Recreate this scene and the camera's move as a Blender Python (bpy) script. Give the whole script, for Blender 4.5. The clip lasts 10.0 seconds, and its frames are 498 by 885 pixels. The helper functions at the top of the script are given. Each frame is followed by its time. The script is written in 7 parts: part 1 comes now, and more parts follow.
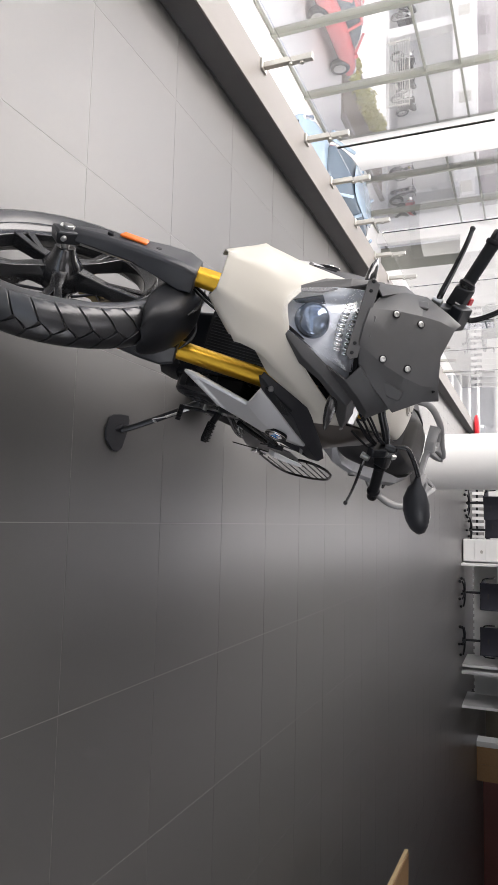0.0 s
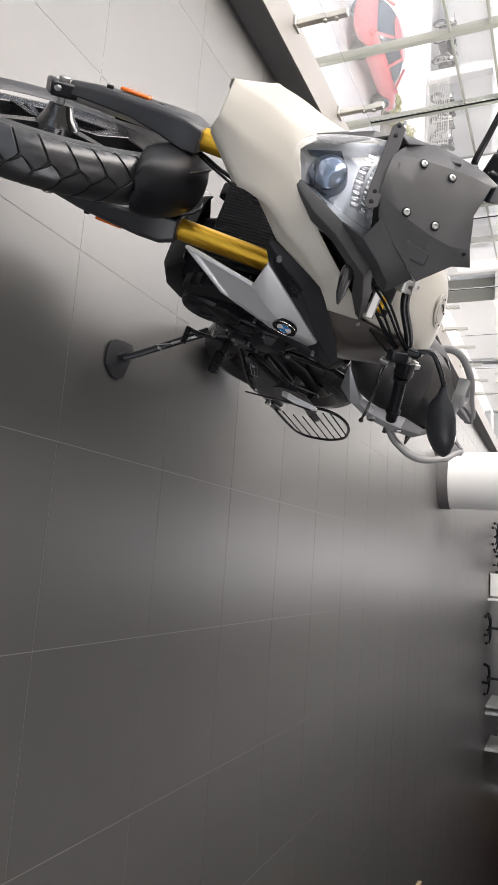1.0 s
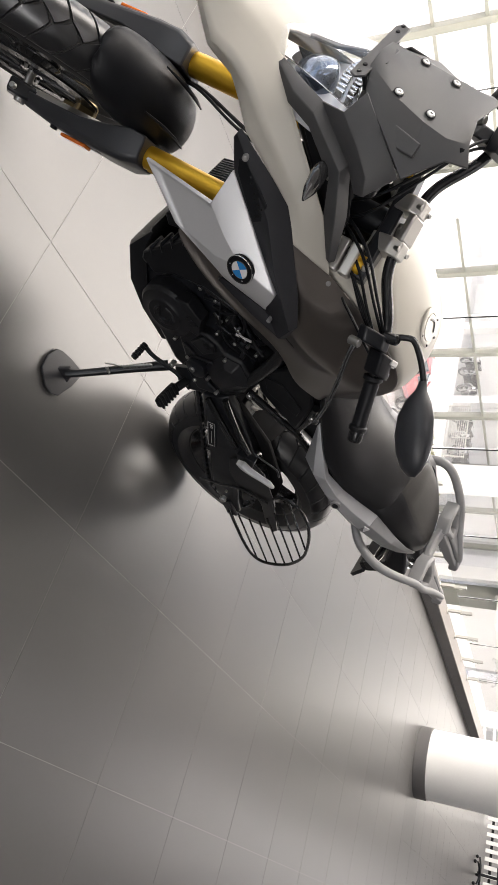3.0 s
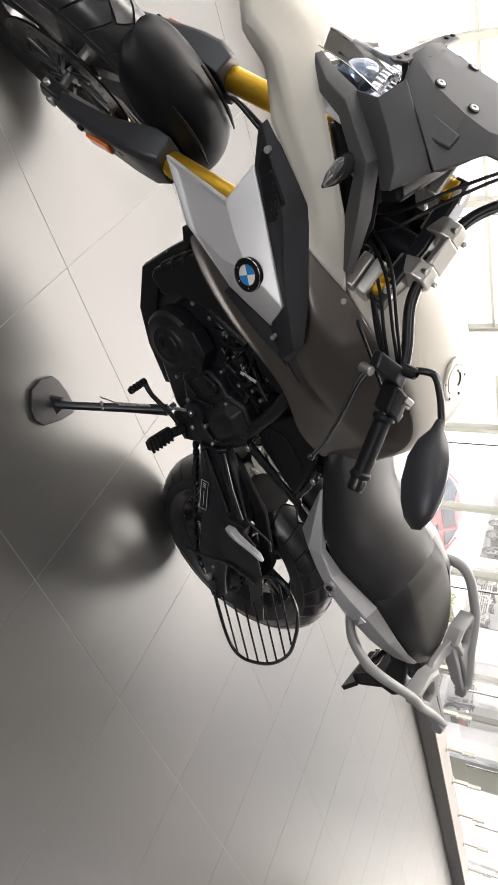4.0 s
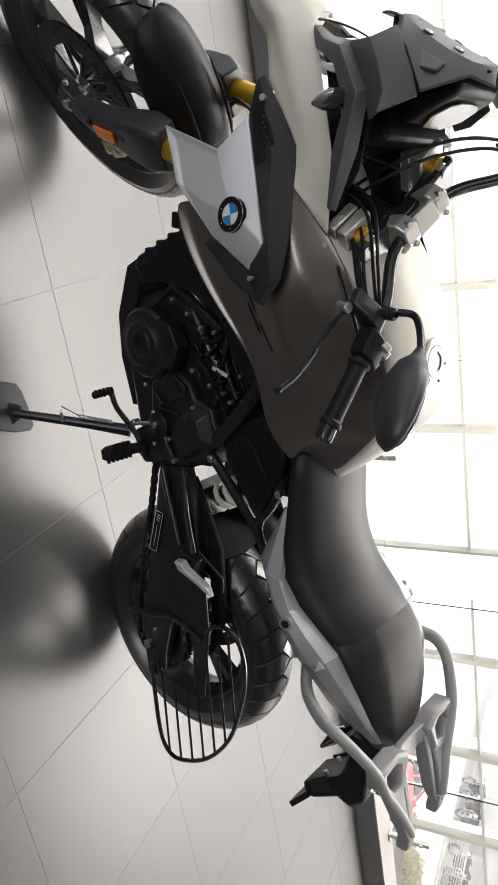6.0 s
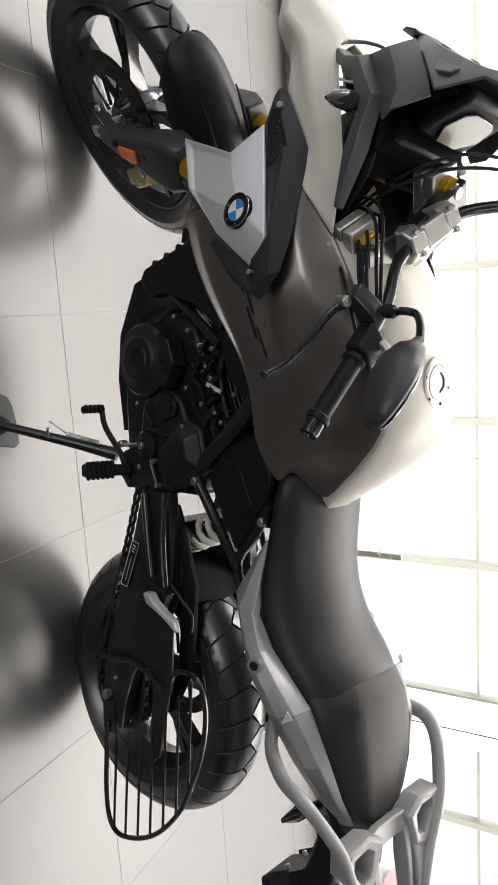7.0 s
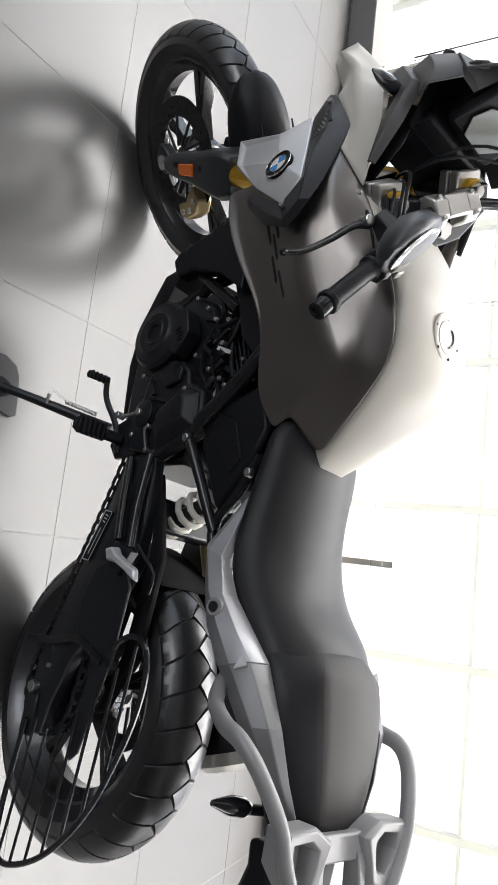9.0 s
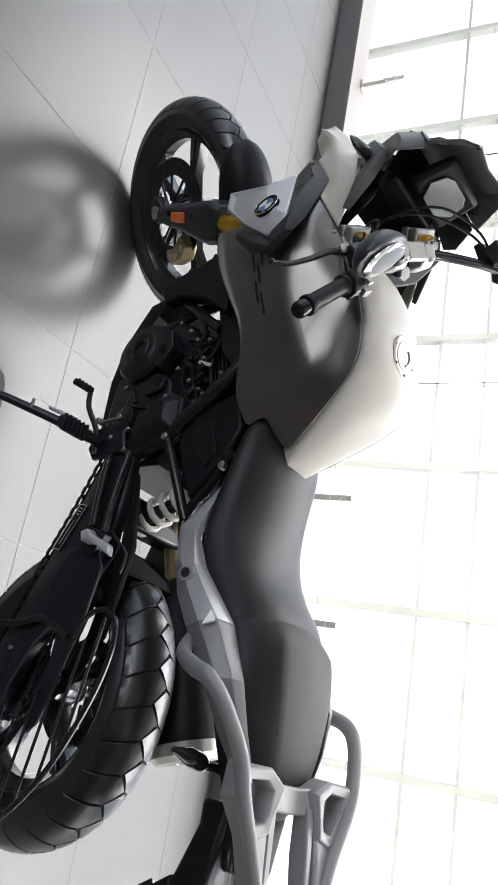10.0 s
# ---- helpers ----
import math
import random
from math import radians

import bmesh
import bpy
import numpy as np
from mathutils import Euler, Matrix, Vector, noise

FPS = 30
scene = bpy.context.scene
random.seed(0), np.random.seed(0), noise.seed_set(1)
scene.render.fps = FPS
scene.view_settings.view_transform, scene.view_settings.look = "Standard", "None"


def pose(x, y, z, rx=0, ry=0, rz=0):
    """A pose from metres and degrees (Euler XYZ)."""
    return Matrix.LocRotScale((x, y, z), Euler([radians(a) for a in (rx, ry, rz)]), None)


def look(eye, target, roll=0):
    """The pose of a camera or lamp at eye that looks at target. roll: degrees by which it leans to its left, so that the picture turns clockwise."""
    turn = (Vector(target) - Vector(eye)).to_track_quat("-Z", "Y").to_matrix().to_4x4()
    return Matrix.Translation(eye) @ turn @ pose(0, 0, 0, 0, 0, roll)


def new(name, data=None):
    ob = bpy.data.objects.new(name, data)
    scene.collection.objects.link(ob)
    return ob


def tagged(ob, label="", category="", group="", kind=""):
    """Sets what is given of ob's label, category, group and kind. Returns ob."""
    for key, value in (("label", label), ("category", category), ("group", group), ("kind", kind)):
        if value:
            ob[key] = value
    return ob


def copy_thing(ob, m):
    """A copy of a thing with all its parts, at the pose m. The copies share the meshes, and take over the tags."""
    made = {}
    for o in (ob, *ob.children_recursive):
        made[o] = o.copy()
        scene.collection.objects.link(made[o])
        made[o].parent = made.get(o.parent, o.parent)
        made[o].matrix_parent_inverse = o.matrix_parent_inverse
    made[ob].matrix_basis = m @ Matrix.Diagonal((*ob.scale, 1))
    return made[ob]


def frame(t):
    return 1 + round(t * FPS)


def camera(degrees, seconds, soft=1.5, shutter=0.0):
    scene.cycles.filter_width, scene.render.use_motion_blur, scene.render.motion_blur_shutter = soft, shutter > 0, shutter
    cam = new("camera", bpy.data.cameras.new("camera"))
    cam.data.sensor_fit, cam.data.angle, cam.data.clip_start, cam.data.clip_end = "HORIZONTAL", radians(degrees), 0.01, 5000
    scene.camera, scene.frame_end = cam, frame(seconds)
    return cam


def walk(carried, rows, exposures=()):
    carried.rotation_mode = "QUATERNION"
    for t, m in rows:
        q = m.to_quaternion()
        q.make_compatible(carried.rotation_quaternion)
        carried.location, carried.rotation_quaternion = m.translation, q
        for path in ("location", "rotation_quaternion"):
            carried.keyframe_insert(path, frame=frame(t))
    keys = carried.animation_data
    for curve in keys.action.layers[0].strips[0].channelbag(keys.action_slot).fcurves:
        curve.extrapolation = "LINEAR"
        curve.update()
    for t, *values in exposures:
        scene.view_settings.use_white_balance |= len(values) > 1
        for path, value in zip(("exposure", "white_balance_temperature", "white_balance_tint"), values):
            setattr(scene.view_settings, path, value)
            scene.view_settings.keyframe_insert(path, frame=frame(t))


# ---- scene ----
cam = camera(39.1, 10.0)
PATH = [
    (0, (1.964, 0.597, 1.446), (0.122, 0.381, 0.696), 88.9),
    (0.5, (1.806, 0.729, 1.432), (-0.01, 0.479, 0.634), 89.4),
    (1, (1.695, 0.927, 1.419), (-0.101, 0.609, 0.599), 90.1),
    (1.5, (1.508, 1.059, 1.403), (-0.265, 0.652, 0.571), 90.9),
    (2, (1.332, 1.134, 1.414), (-0.373, 0.476, 0.602), 90.9),
    (2.5, (1.167, 1.283, 1.42), (-0.414, 0.372, 0.602), 91.7),
    (2.7, (1.112, 1.346, 1.421), (-0.436, 0.381, 0.599), 91.7),
    (3.8, (0.744, 1.409, 1.41), (-0.552, 0.197, 0.486), 94.4),
    (4, (0.705, 1.396, 1.41), (-0.515, 0.111, 0.481), 94.7),
    (4.5, (0.625, 1.442, 1.419), (-0.369, -0.045, 0.524), 93.4),
    (5, (0.464, 1.574, 1.416), (-0.392, -0.007, 0.538), 92.2),
    (5.5, (0.346, 1.633, 1.416), (-0.437, 0.015, 0.539), 91.4),
    (5.7, (0.286, 1.61, 1.403), (-0.47, -0.017, 0.519), 91.4),
    (6.8, (0.02, 1.488, 1.412), (-0.414, -0.217, 0.461), 91.9),
    (7, (-0.038, 1.517, 1.42), (-0.392, -0.205, 0.466), 92.0),
    (7.5, (-0.173, 1.567, 1.409), (-0.437, -0.173, 0.458), 91.0),
    (8, (-0.314, 1.513, 1.396), (-0.6, -0.214, 0.429), 90.9),
    (8.5, (-0.457, 1.424, 1.416), (-0.508, -0.314, 0.427), 92.2),
    (9, (-0.612, 1.477, 1.421), (-0.299, -0.243, 0.45), 91.6),
    (9.5, (-0.782, 1.595, 1.445), (-0.273, -0.12, 0.551), 90.9),
    (10, (-0.858, 1.568, 1.435), (-0.247, -0.143, 0.6), 91.5),
]
EXPOSURES = [(0, 0.45, 6500, 14), (1, 0.58, 6600, 13), (2, 0.71, 6800, 13), (2.7, 0.70, 6850, 13), (4, 1.02, 6800, 12), (5, 0.82, 6650, 11), (7, 0.92, 6650, 11), (8.5, 1.05, 6480, 11), (10, 0.94, 6180, 10)]
walk(cam, [(t, look(eye, target, roll)) for t, eye, target, roll in PATH], EXPOSURES)

# ---- light: bright overcast daylight through the tall glass front ----
world = bpy.data.worlds.new("daylight")
scene.world = world
world.use_nodes = True
wn, wl = world.node_tree.nodes, world.node_tree.links
sky = wn.new("ShaderNodeTexSky")
sky.sky_type = "NISHITA"
sky.sun_disc = False
sky.sun_elevation = radians(67)
sky.sun_rotation = radians(17)
sky.dust_density = 3.0
wl.new(sky.outputs[0], wn["Background"].inputs[0])
wn["Background"].inputs[1].default_value = 0.15
sun_data = bpy.data.lights.new("sun", "SUN")
sun_data.energy, sun_data.angle, sun_data.color = 5.0, radians(10), (1.0, 0.97, 0.93)
sun = new("sun", sun_data)
sun.matrix_world = look((5, 8, 40), (0, -8, 0))


# ---- materials ----
def mat(name, color, rough=0.5, metal=0.0, grain=0.0, scale=40.0, bump=0.0, stain=0.0, coat=0.0, spec=0.5, random_tint=0.0, rough_var=0.0):
    """A surface with a fine grain, large soft stains, and a fine relief."""
    m = bpy.data.materials.new(name)
    m.use_nodes = True
    n, l = m.node_tree.nodes, m.node_tree.links
    b = n["Principled BSDF"]
    b.inputs["Roughness"].default_value = rough
    b.inputs["Metallic"].default_value = metal
    b.inputs["Coat Weight"].default_value = coat
    b.inputs["Coat Roughness"].default_value = 0.08
    b.inputs["Specular IOR Level"].default_value = spec
    b.inputs["Base Color"].default_value = (*color, 1)
    tc = n.new("ShaderNodeTexCoord")
    fine = n.new("ShaderNodeTexNoise")
    fine.inputs["Scale"].default_value = scale
    fine.inputs["Detail"].default_value = 5
    l.new(tc.outputs["Object"], fine.inputs["Vector"])
    broad = n.new("ShaderNodeTexNoise")
    broad.inputs["Scale"].default_value = max(scale / 25, 0.6)
    broad.inputs["Detail"].default_value = 3
    l.new(tc.outputs["Object"], broad.inputs["Vector"])
    value = None
    if grain or stain or random_tint:
        add = n.new("ShaderNodeMath")
        add.operation = "MULTIPLY_ADD"
        l.new(fine.outputs["Fac"], add.inputs[0])
        add.inputs[1].default_value = grain
        add.inputs[2].default_value = 1.0 - grain / 2 - stain / 2
        add2 = n.new("ShaderNodeMath")
        add2.operation = "MULTIPLY_ADD"
        l.new(broad.outputs["Fac"], add2.inputs[0])
        add2.inputs[1].default_value = stain
        l.new(add.outputs[0], add2.inputs[2])
        value = add2
        if random_tint:
            info = n.new("ShaderNodeObjectInfo")
            add3 = n.new("ShaderNodeMath")
            add3.operation = "MULTIPLY_ADD"
            l.new(info.outputs["Random"], add3.inputs[0])
            add3.inputs[1].default_value = random_tint
            l.new(value.outputs[0], add3.inputs[2])
            value = add3
        mix = n.new("ShaderNodeMix")
        mix.data_type, mix.blend_type = "RGBA", "MULTIPLY"
        mix.inputs["Factor"].default_value = 1.0
        mix.inputs["A"].default_value = (*color, 1)
        comb = n.new("ShaderNodeCombineColor")
        for k in range(3):
            l.new(value.outputs[0], comb.inputs[k])
        l.new(comb.outputs[0], mix.inputs["B"])
        l.new(mix.outputs["Result"], b.inputs["Base Color"])
    if rough_var:
        rr = n.new("ShaderNodeMath")
        rr.operation = "MULTIPLY_ADD"
        l.new(broad.outputs["Fac"], rr.inputs[0])
        rr.inputs[1].default_value = rough_var
        rr.inputs[2].default_value = rough - rough_var / 2
        l.new(rr.outputs[0], b.inputs["Roughness"])
    if bump:
        bp = n.new("ShaderNodeBump")
        bp.inputs["Strength"].default_value = bump
        bp.inputs["Distance"].default_value = 0.002
        l.new(fine.outputs["Fac"], bp.inputs["Height"])
        l.new(bp.outputs[0], b.inputs["Normal"])
    return m


def glass(name, color=(1, 1, 1), rough=0.0, ior=1.45, clear=1.0):
    m = bpy.data.materials.new(name)
    m.use_nodes = True
    b = m.node_tree.nodes["Principled BSDF"]
    b.inputs["Base Color"].default_value = (*color, 1)
    b.inputs["Transmission Weight"].default_value = clear
    b.inputs["Roughness"].default_value = rough
    b.inputs["IOR"].default_value = ior
    return m


M_TILE = mat("floor_tile", (0.080, 0.0785, 0.0765), 0.335, 0, 0.08, 60, 0.008, 0.12, spec=0.5, random_tint=0.04, rough_var=0.02)
M_GROUT = mat("grout", (0.25, 0.245, 0.235), 0.8, 0, 0.2, 80)
M_KERB = mat("kerb_stone", (0.11, 0.107, 0.107), 0.6, 0, 0.5, 220, 0.3, 0.25)
M_KERBTOP = mat("kerb_top_tone", (0.17, 0.157, 0.145), 0.42, 0, 0.25, 160, 0.1, 0.15)
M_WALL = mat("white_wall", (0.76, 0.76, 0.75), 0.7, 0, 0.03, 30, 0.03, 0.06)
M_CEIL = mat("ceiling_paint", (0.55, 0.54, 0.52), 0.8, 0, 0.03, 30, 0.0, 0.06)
M_DARKWALL = mat("dark_wall", (0.10, 0.085, 0.08), 0.6, 0, 0.15, 20, 0.05, 0.25)
M_LOWFLOOR = mat("white_polished_floor", (0.82, 0.82, 0.81), 0.25, 0, 0.02, 8, 0, 0.05)
M_OUTGROUND = mat("pale_concrete", (0.60, 0.60, 0.59), 0.8, 0, 0.15, 6, 0.1, 0.2)
# Road colour lightened far above asphalt, to stand in for blown-out daylight.
M_ROAD = mat("brightened_road", (0.52, 0.52, 0.515), 0.85, 0, 0.2, 30, 0.1, 0.2)
M_HEDGE = mat("hedge_leaves", (0.36, 0.35, 0.06), 0.6, 0, 0.6, 30, 0.4, 0.4)
M_FRAME = mat("pale_aluminium", (0.25, 0.255, 0.225), 0.4, 0.3, 0.05, 40, 0.02, 0.05)
M_STEEL = mat("brushed_steel", (0.50, 0.49, 0.45), 0.35, 0.9, 0.1, 120, 0.05, 0.1)
M_CLEAR = glass("clear_glass")
# White share in the glass paints a veil of glare over the outside.
M_VEILED = glass("veiled_glass", clear=0.915)
M_WOOD = mat("brown_wood", (0.30, 0.17, 0.07), 0.45, 0, 0.3, 25, 0.1, 0.3)
M_REDBROWN = mat("red_brown_panel", (0.16, 0.06, 0.05), 0.5, 0, 0.2, 20, 0.05, 0.4)

M_WHITE = mat("white_paint", (0.53, 0.508, 0.453), 0.36, 0, 0.015, 60, 0, 0.03, coat=0.0, spec=0.3)
M_SILVER = mat("silver_paint", (0.66, 0.665, 0.68), 0.34, 0.40, 0.06, 700, 0.02, 0.03, coat=0.4)
M_GREYSIDE = mat("matt_grey_paint", (0.158, 0.143, 0.132), 0.31, 0.74, 0.06, 600, 0.01, 0.05, coat=0.3)
M_DARKPL = mat("dark_plastic", (0.012, 0.0125, 0.015), 0.42, 0, 0.15, 1400, 0.05, 0.1, spec=0.3)
M_SHIELD = mat("grey_textured_plastic", (0.060, 0.060, 0.062), 0.47, 0, 0.15, 1400, 0.08, 0.1)
M_BLACK = mat("black_plastic", (0.0085, 0.0092, 0.0112), 0.44, 0, 0.2, 900, 0.06, 0.1, spec=0.2)
M_MATT = mat("matt_black_rubber", (0.010, 0.010, 0.011), 0.85, 0, 0.2, 300, 0.1, 0.1, spec=0.12)
M_BLACKMETAL = mat("black_coated_metal", (0.0125, 0.014, 0.0175), 0.32, 0.1, 0.2, 500, 0.04, 0.15, coat=0.12, spec=0.4)
M_RIM = mat("gloss_black_wheel_paint", (0.012, 0.0125, 0.014), 0.2, 0, 0.1, 200, 0.0, 0.1, coat=0.6)
M_CAP = mat("cream_grey_cap", (0.46, 0.44, 0.40), 0.36, 0.4, 0.05, 300, 0.01, 0.05)
M_FRAMETUBE = mat("black_gloss_tube", (0.015, 0.016, 0.018), 0.22, 0.2, 0.1, 200, 0.03, 0.1)
M_GROOVE = mat("groove_rubber", (0.070, 0.069, 0.067), 0.8, 0, 0.3, 150, 0.1, 0.3, spec=0.12)
M_GUARD = mat("grey_guard_plastic", (0.030, 0.032, 0.037), 0.38, 0, 0.12, 1400, 0.05, 0.1)
M_DEFL = mat("charcoal_plastic", (0.018, 0.0185, 0.022), 0.46, 0, 0.12, 1400, 0.06, 0.1, spec=0.28)
M_DISC = mat("brake_disc_steel", (0.055, 0.055, 0.057), 0.25, 0.9, 0.1, 200, 0.02, 0.1)
M_PROJ = mat("blue_grey_lamp_glass", (0.16, 0.20, 0.27), 0.10, 0.8, coat=0.8)
M_RUBBER = mat("tyre_rubber", (0.017, 0.0175, 0.0195), 0.30, 0, 0.2, 150, 0.012, 0.25, spec=0.80, rough_var=0.12)
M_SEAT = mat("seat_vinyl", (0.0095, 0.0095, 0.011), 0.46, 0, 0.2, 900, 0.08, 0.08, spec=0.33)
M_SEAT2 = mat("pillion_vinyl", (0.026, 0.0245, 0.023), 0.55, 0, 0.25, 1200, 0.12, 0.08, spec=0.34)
M_GOLD = mat("gold_anodised", (0.62, 0.36, 0.03), 0.3, 0.75, 0.05, 200, 0.02, 0.05)
M_GOLDCAL = mat("pale_gold_caliper", (0.42, 0.33, 0.17), 0.4, 0.6, 0.2, 120, 0.05, 0.2)
M_ALU = mat("cast_aluminium", (0.55, 0.54, 0.52), 0.36, 0.8, 0.1, 250, 0.05, 0.1)
M_RACK = mat("grey_cast_rack", (0.27, 0.27, 0.272), 0.5, 0.2, 0.08, 500, 0.08, 0.08)
M_COWL = mat("satin_grey_cowl", (0.20, 0.20, 0.206), 0.42, 0.2, 0.06, 700, 0.04, 0.06)
M_TAIL = mat("satin_silver_cowl", (0.35, 0.355, 0.37), 0.36, 0.3, 0.06, 700, 0.02, 0.05)
M_CHROME = mat("chrome", (0.8, 0.8, 0.8), 0.12, 1.0)
M_BOLT = mat("bolt_steel", (0.5, 0.5, 0.49), 0.28, 0.95, 0.1, 300, 0, 0.1)
M_ORANGE = mat("orange_reflector", (0.80, 0.17, 0.015), 0.25, 0, 0.15, 500, 0.2, 0.0, coat=0.5)
M_RED = mat("red_plastic", (0.6, 0.02, 0.03), 0.35)
M_BLUE = mat("blue_enamel", (0.02, 0.25, 0.65), 0.2, 0, coat=0.6)
M_WHITEEN = mat("white_enamel", (0.8, 0.8, 0.8), 0.2, 0, coat=0.6)
M_LENS = glass("clear_lens", (0.97, 0.98, 1.0), 0.02, 1.42)
# Whitish colour stands in for bright reflections and daylight in the headlamp.
M_REFL = mat("headlamp_reflector", (0.72, 0.75, 0.80), 0.30, 0.25)
M_SMOKE = mat("smoked_lens", (0.022, 0.022, 0.024), 0.12, 0, coat=0.8)
M_LCD = mat("grey_lcd", (0.30, 0.30, 0.28), 0.25, 0, 0.1, 30, coat=0.8)
M_MIRROR = mat("mirror_glass", (0.92, 0.92, 0.93), 0.02, 1.0)
M_SPRING = mat("white_spring", (0.62, 0.60, 0.55), 0.4, 0.0, 0.08, 200, 0, 0.1)
M_LABELW = mat("label_white", (0.6, 0.6, 0.6), 0.5)
# Red paled towards pink, to stand in for glare over the yard.
M_REDCAR = mat("red_car_paint", (0.74, 0.17, 0.18), 0.25, 0, coat=0.8)
M_CARGLASS = mat("tinted_car_glass", (0.10, 0.13, 0.16), 0.08, 0, coat=0.5)

# ---- mesh tools ----
def catmull(pts, steps):
    pts = [Vector(p) for p in pts]
    if steps <= 1 or len(pts) < 3:
        return pts
    ext = [pts[0] * 2 - pts[1], *pts, pts[-1] * 2 - pts[-2]]
    out = []
    for i in range(1, len(ext) - 2):
        a, b, c, d = ext[i - 1 : i + 3]
        for k in range(steps):
            t = k / steps
            out.append(0.5 * (2 * b + (c - a) * t + (2 * a - 5 * b + 4 * c - d) * t * t + (3 * b - a - 3 * c + d) * t**3))
    return out + [pts[-1]]


def skin(bm, rings, closed=True, caps=True, wrap=False):
    """Joins rings of points with quads."""
    vs = [[bm.verts.new(p) for p in r] for r in rings]
    m = len(vs[0])
    pairs = list(zip(vs, vs[1:])) + ([(vs[-1], vs[0])] if wrap else [])
    for a, b in pairs:
        for k in range(m if closed else m - 1):
            q = [a[k], a[(k + 1) % m], b[(k + 1) % m], b[k]]
            bm.faces.new(q)
    if caps and not wrap and closed:
        bm.faces.new(vs[0][::-1])
        bm.faces.new(vs[-1])
    return bm


def tube(bm, pts, r, seg=10, steps=5, flat=1.0, loop=False):
    """A round bar along a smooth path. r: one radius or one at each given point."""
    n = len(pts)
    radii = [r] * n if not isinstance(r, (list, tuple)) else list(r)
    path = catmull(list(pts) + ([pts[0]] if loop else []), steps)
    if loop:
        path = path[:-1]
    count = len(path)
    rings, up = [], None
    for i, p in enumerate(path):
        a = path[i - 1] if i or loop else p
        b = path[(i + 1) % count] if i < count - 1 or loop else p
        d = (b - a).normalized()
        if up is None:
            up = Vector((0, 0, 1)) if abs(d.z) < 0.9 else Vector((0, 1, 0))
        side = d.cross(up).normalized()
        up = side.cross(d).normalized()
        u = i / max(count - 1, 1) * (n - 1)
        k = min(int(u), n - 2) if n > 1 else 0
        rr = radii[k] + (radii[min(k + 1, n - 1)] - radii[k]) * (u - k)
        rings.append([p + side * math.cos(t) * rr + up * math.sin(t) * rr * flat for t in (2 * math.pi * j / seg for j in range(seg))])
    return skin(bm, rings, True, not loop, loop)


def lathe(bm, prof, origin=(0, 0, 0), axis=(0, 1, 0), seg=36, a0=0.0, a1=360.0):
    """Turns a profile of (along, radius) about an axis."""
    axis = Vector(axis).normalized()
    ref = Vector((1, 0, 0)) if abs(axis.x) < 0.9 else Vector((0, 0, 1))
    u = (ref - axis * ref.dot(axis)).normalized()
    v = axis.cross(u)
    o = Vector(origin)
    full = abs(a1 - a0) >= 359.9
    n = seg if full else seg + 1
    rings = []
    for j in range(n):
        t = radians(a0 + (a1 - a0) * j / seg)
        rings.append([o + axis * s + (u * math.cos(t) + v * math.sin(t)) * r for s, r in prof])
    return skin(bm, rings, False, False, full)


def rod(bm, a, b, r, seg=14, r2=None):
    a, b = Vector(a), Vector(b)
    h = (b - a).length
    r2 = r if r2 is None else r2
    e = min(0.0015, r * 0.2)
    return lathe(bm, [(0, 0.0001), (0, r - e), (e, r), (h - e, r2), (h, r2 - e), (h, 0.0001)], a, b - a, seg)


def box(bm, c, s, rot=(0, 0, 0)):
    m = pose(*c, *rot)
    v = [bm.verts.new(m @ Vector((x * s[0] / 2, y * s[1] / 2, z * s[2] / 2))) for x in (-1, 1) for y in (-1, 1) for z in (-1, 1)]
    for q in ((0, 1, 3, 2), (4, 6, 7, 5), (0, 4, 5, 1), (2, 3, 7, 6), (0, 2, 6, 4), (1, 5, 7, 3)):
        bm.faces.new([v[k] for k in q])
    return bm


def prism(bm, outline, vec):
    """A plate with the given outline, as thick as vec."""
    vec = Vector(vec)
    a = [bm.verts.new(p) for p in outline]
    b = [bm.verts.new(Vector(p) + vec) for p in outline]
    bm.faces.new(a[::-1])
    bm.faces.new(b)
    m = len(a)
    for k in range(m):
        bm.faces.new([a[k], a[(k + 1) % m], b[(k + 1) % m], b[k]])
    return bm


def xz(pairs, y):
    return [(x, y, z) for x, z in pairs]


def sheet(bm, grid):
    vs = [[bm.verts.new(p) for p in row] for row in grid]
    for a, b in zip(vs, vs[1:]):
        for k in range(len(a) - 1):
            bm.faces.new([a[k], a[k + 1], b[k + 1], b[k]])
    return bm


def side(pts, s):
    """Mirrors points to the other side of the bike for s = -1."""
    if isinstance(pts[0], (int, float)):
        return (pts[0], pts[1] * s, pts[2])
    return [side(p, s) for p in pts]


BIKE = []


def lengthen(bm):
    """Draws the rear half of the motorcycle back, fitted to the camera's views."""
    for v in bm.verts:
        u = min(1.0, max(0.0, (0.64 - v.co.x) / 0.30))
        v.co.x -= 0.022 * u * u * (3 - 2 * u)


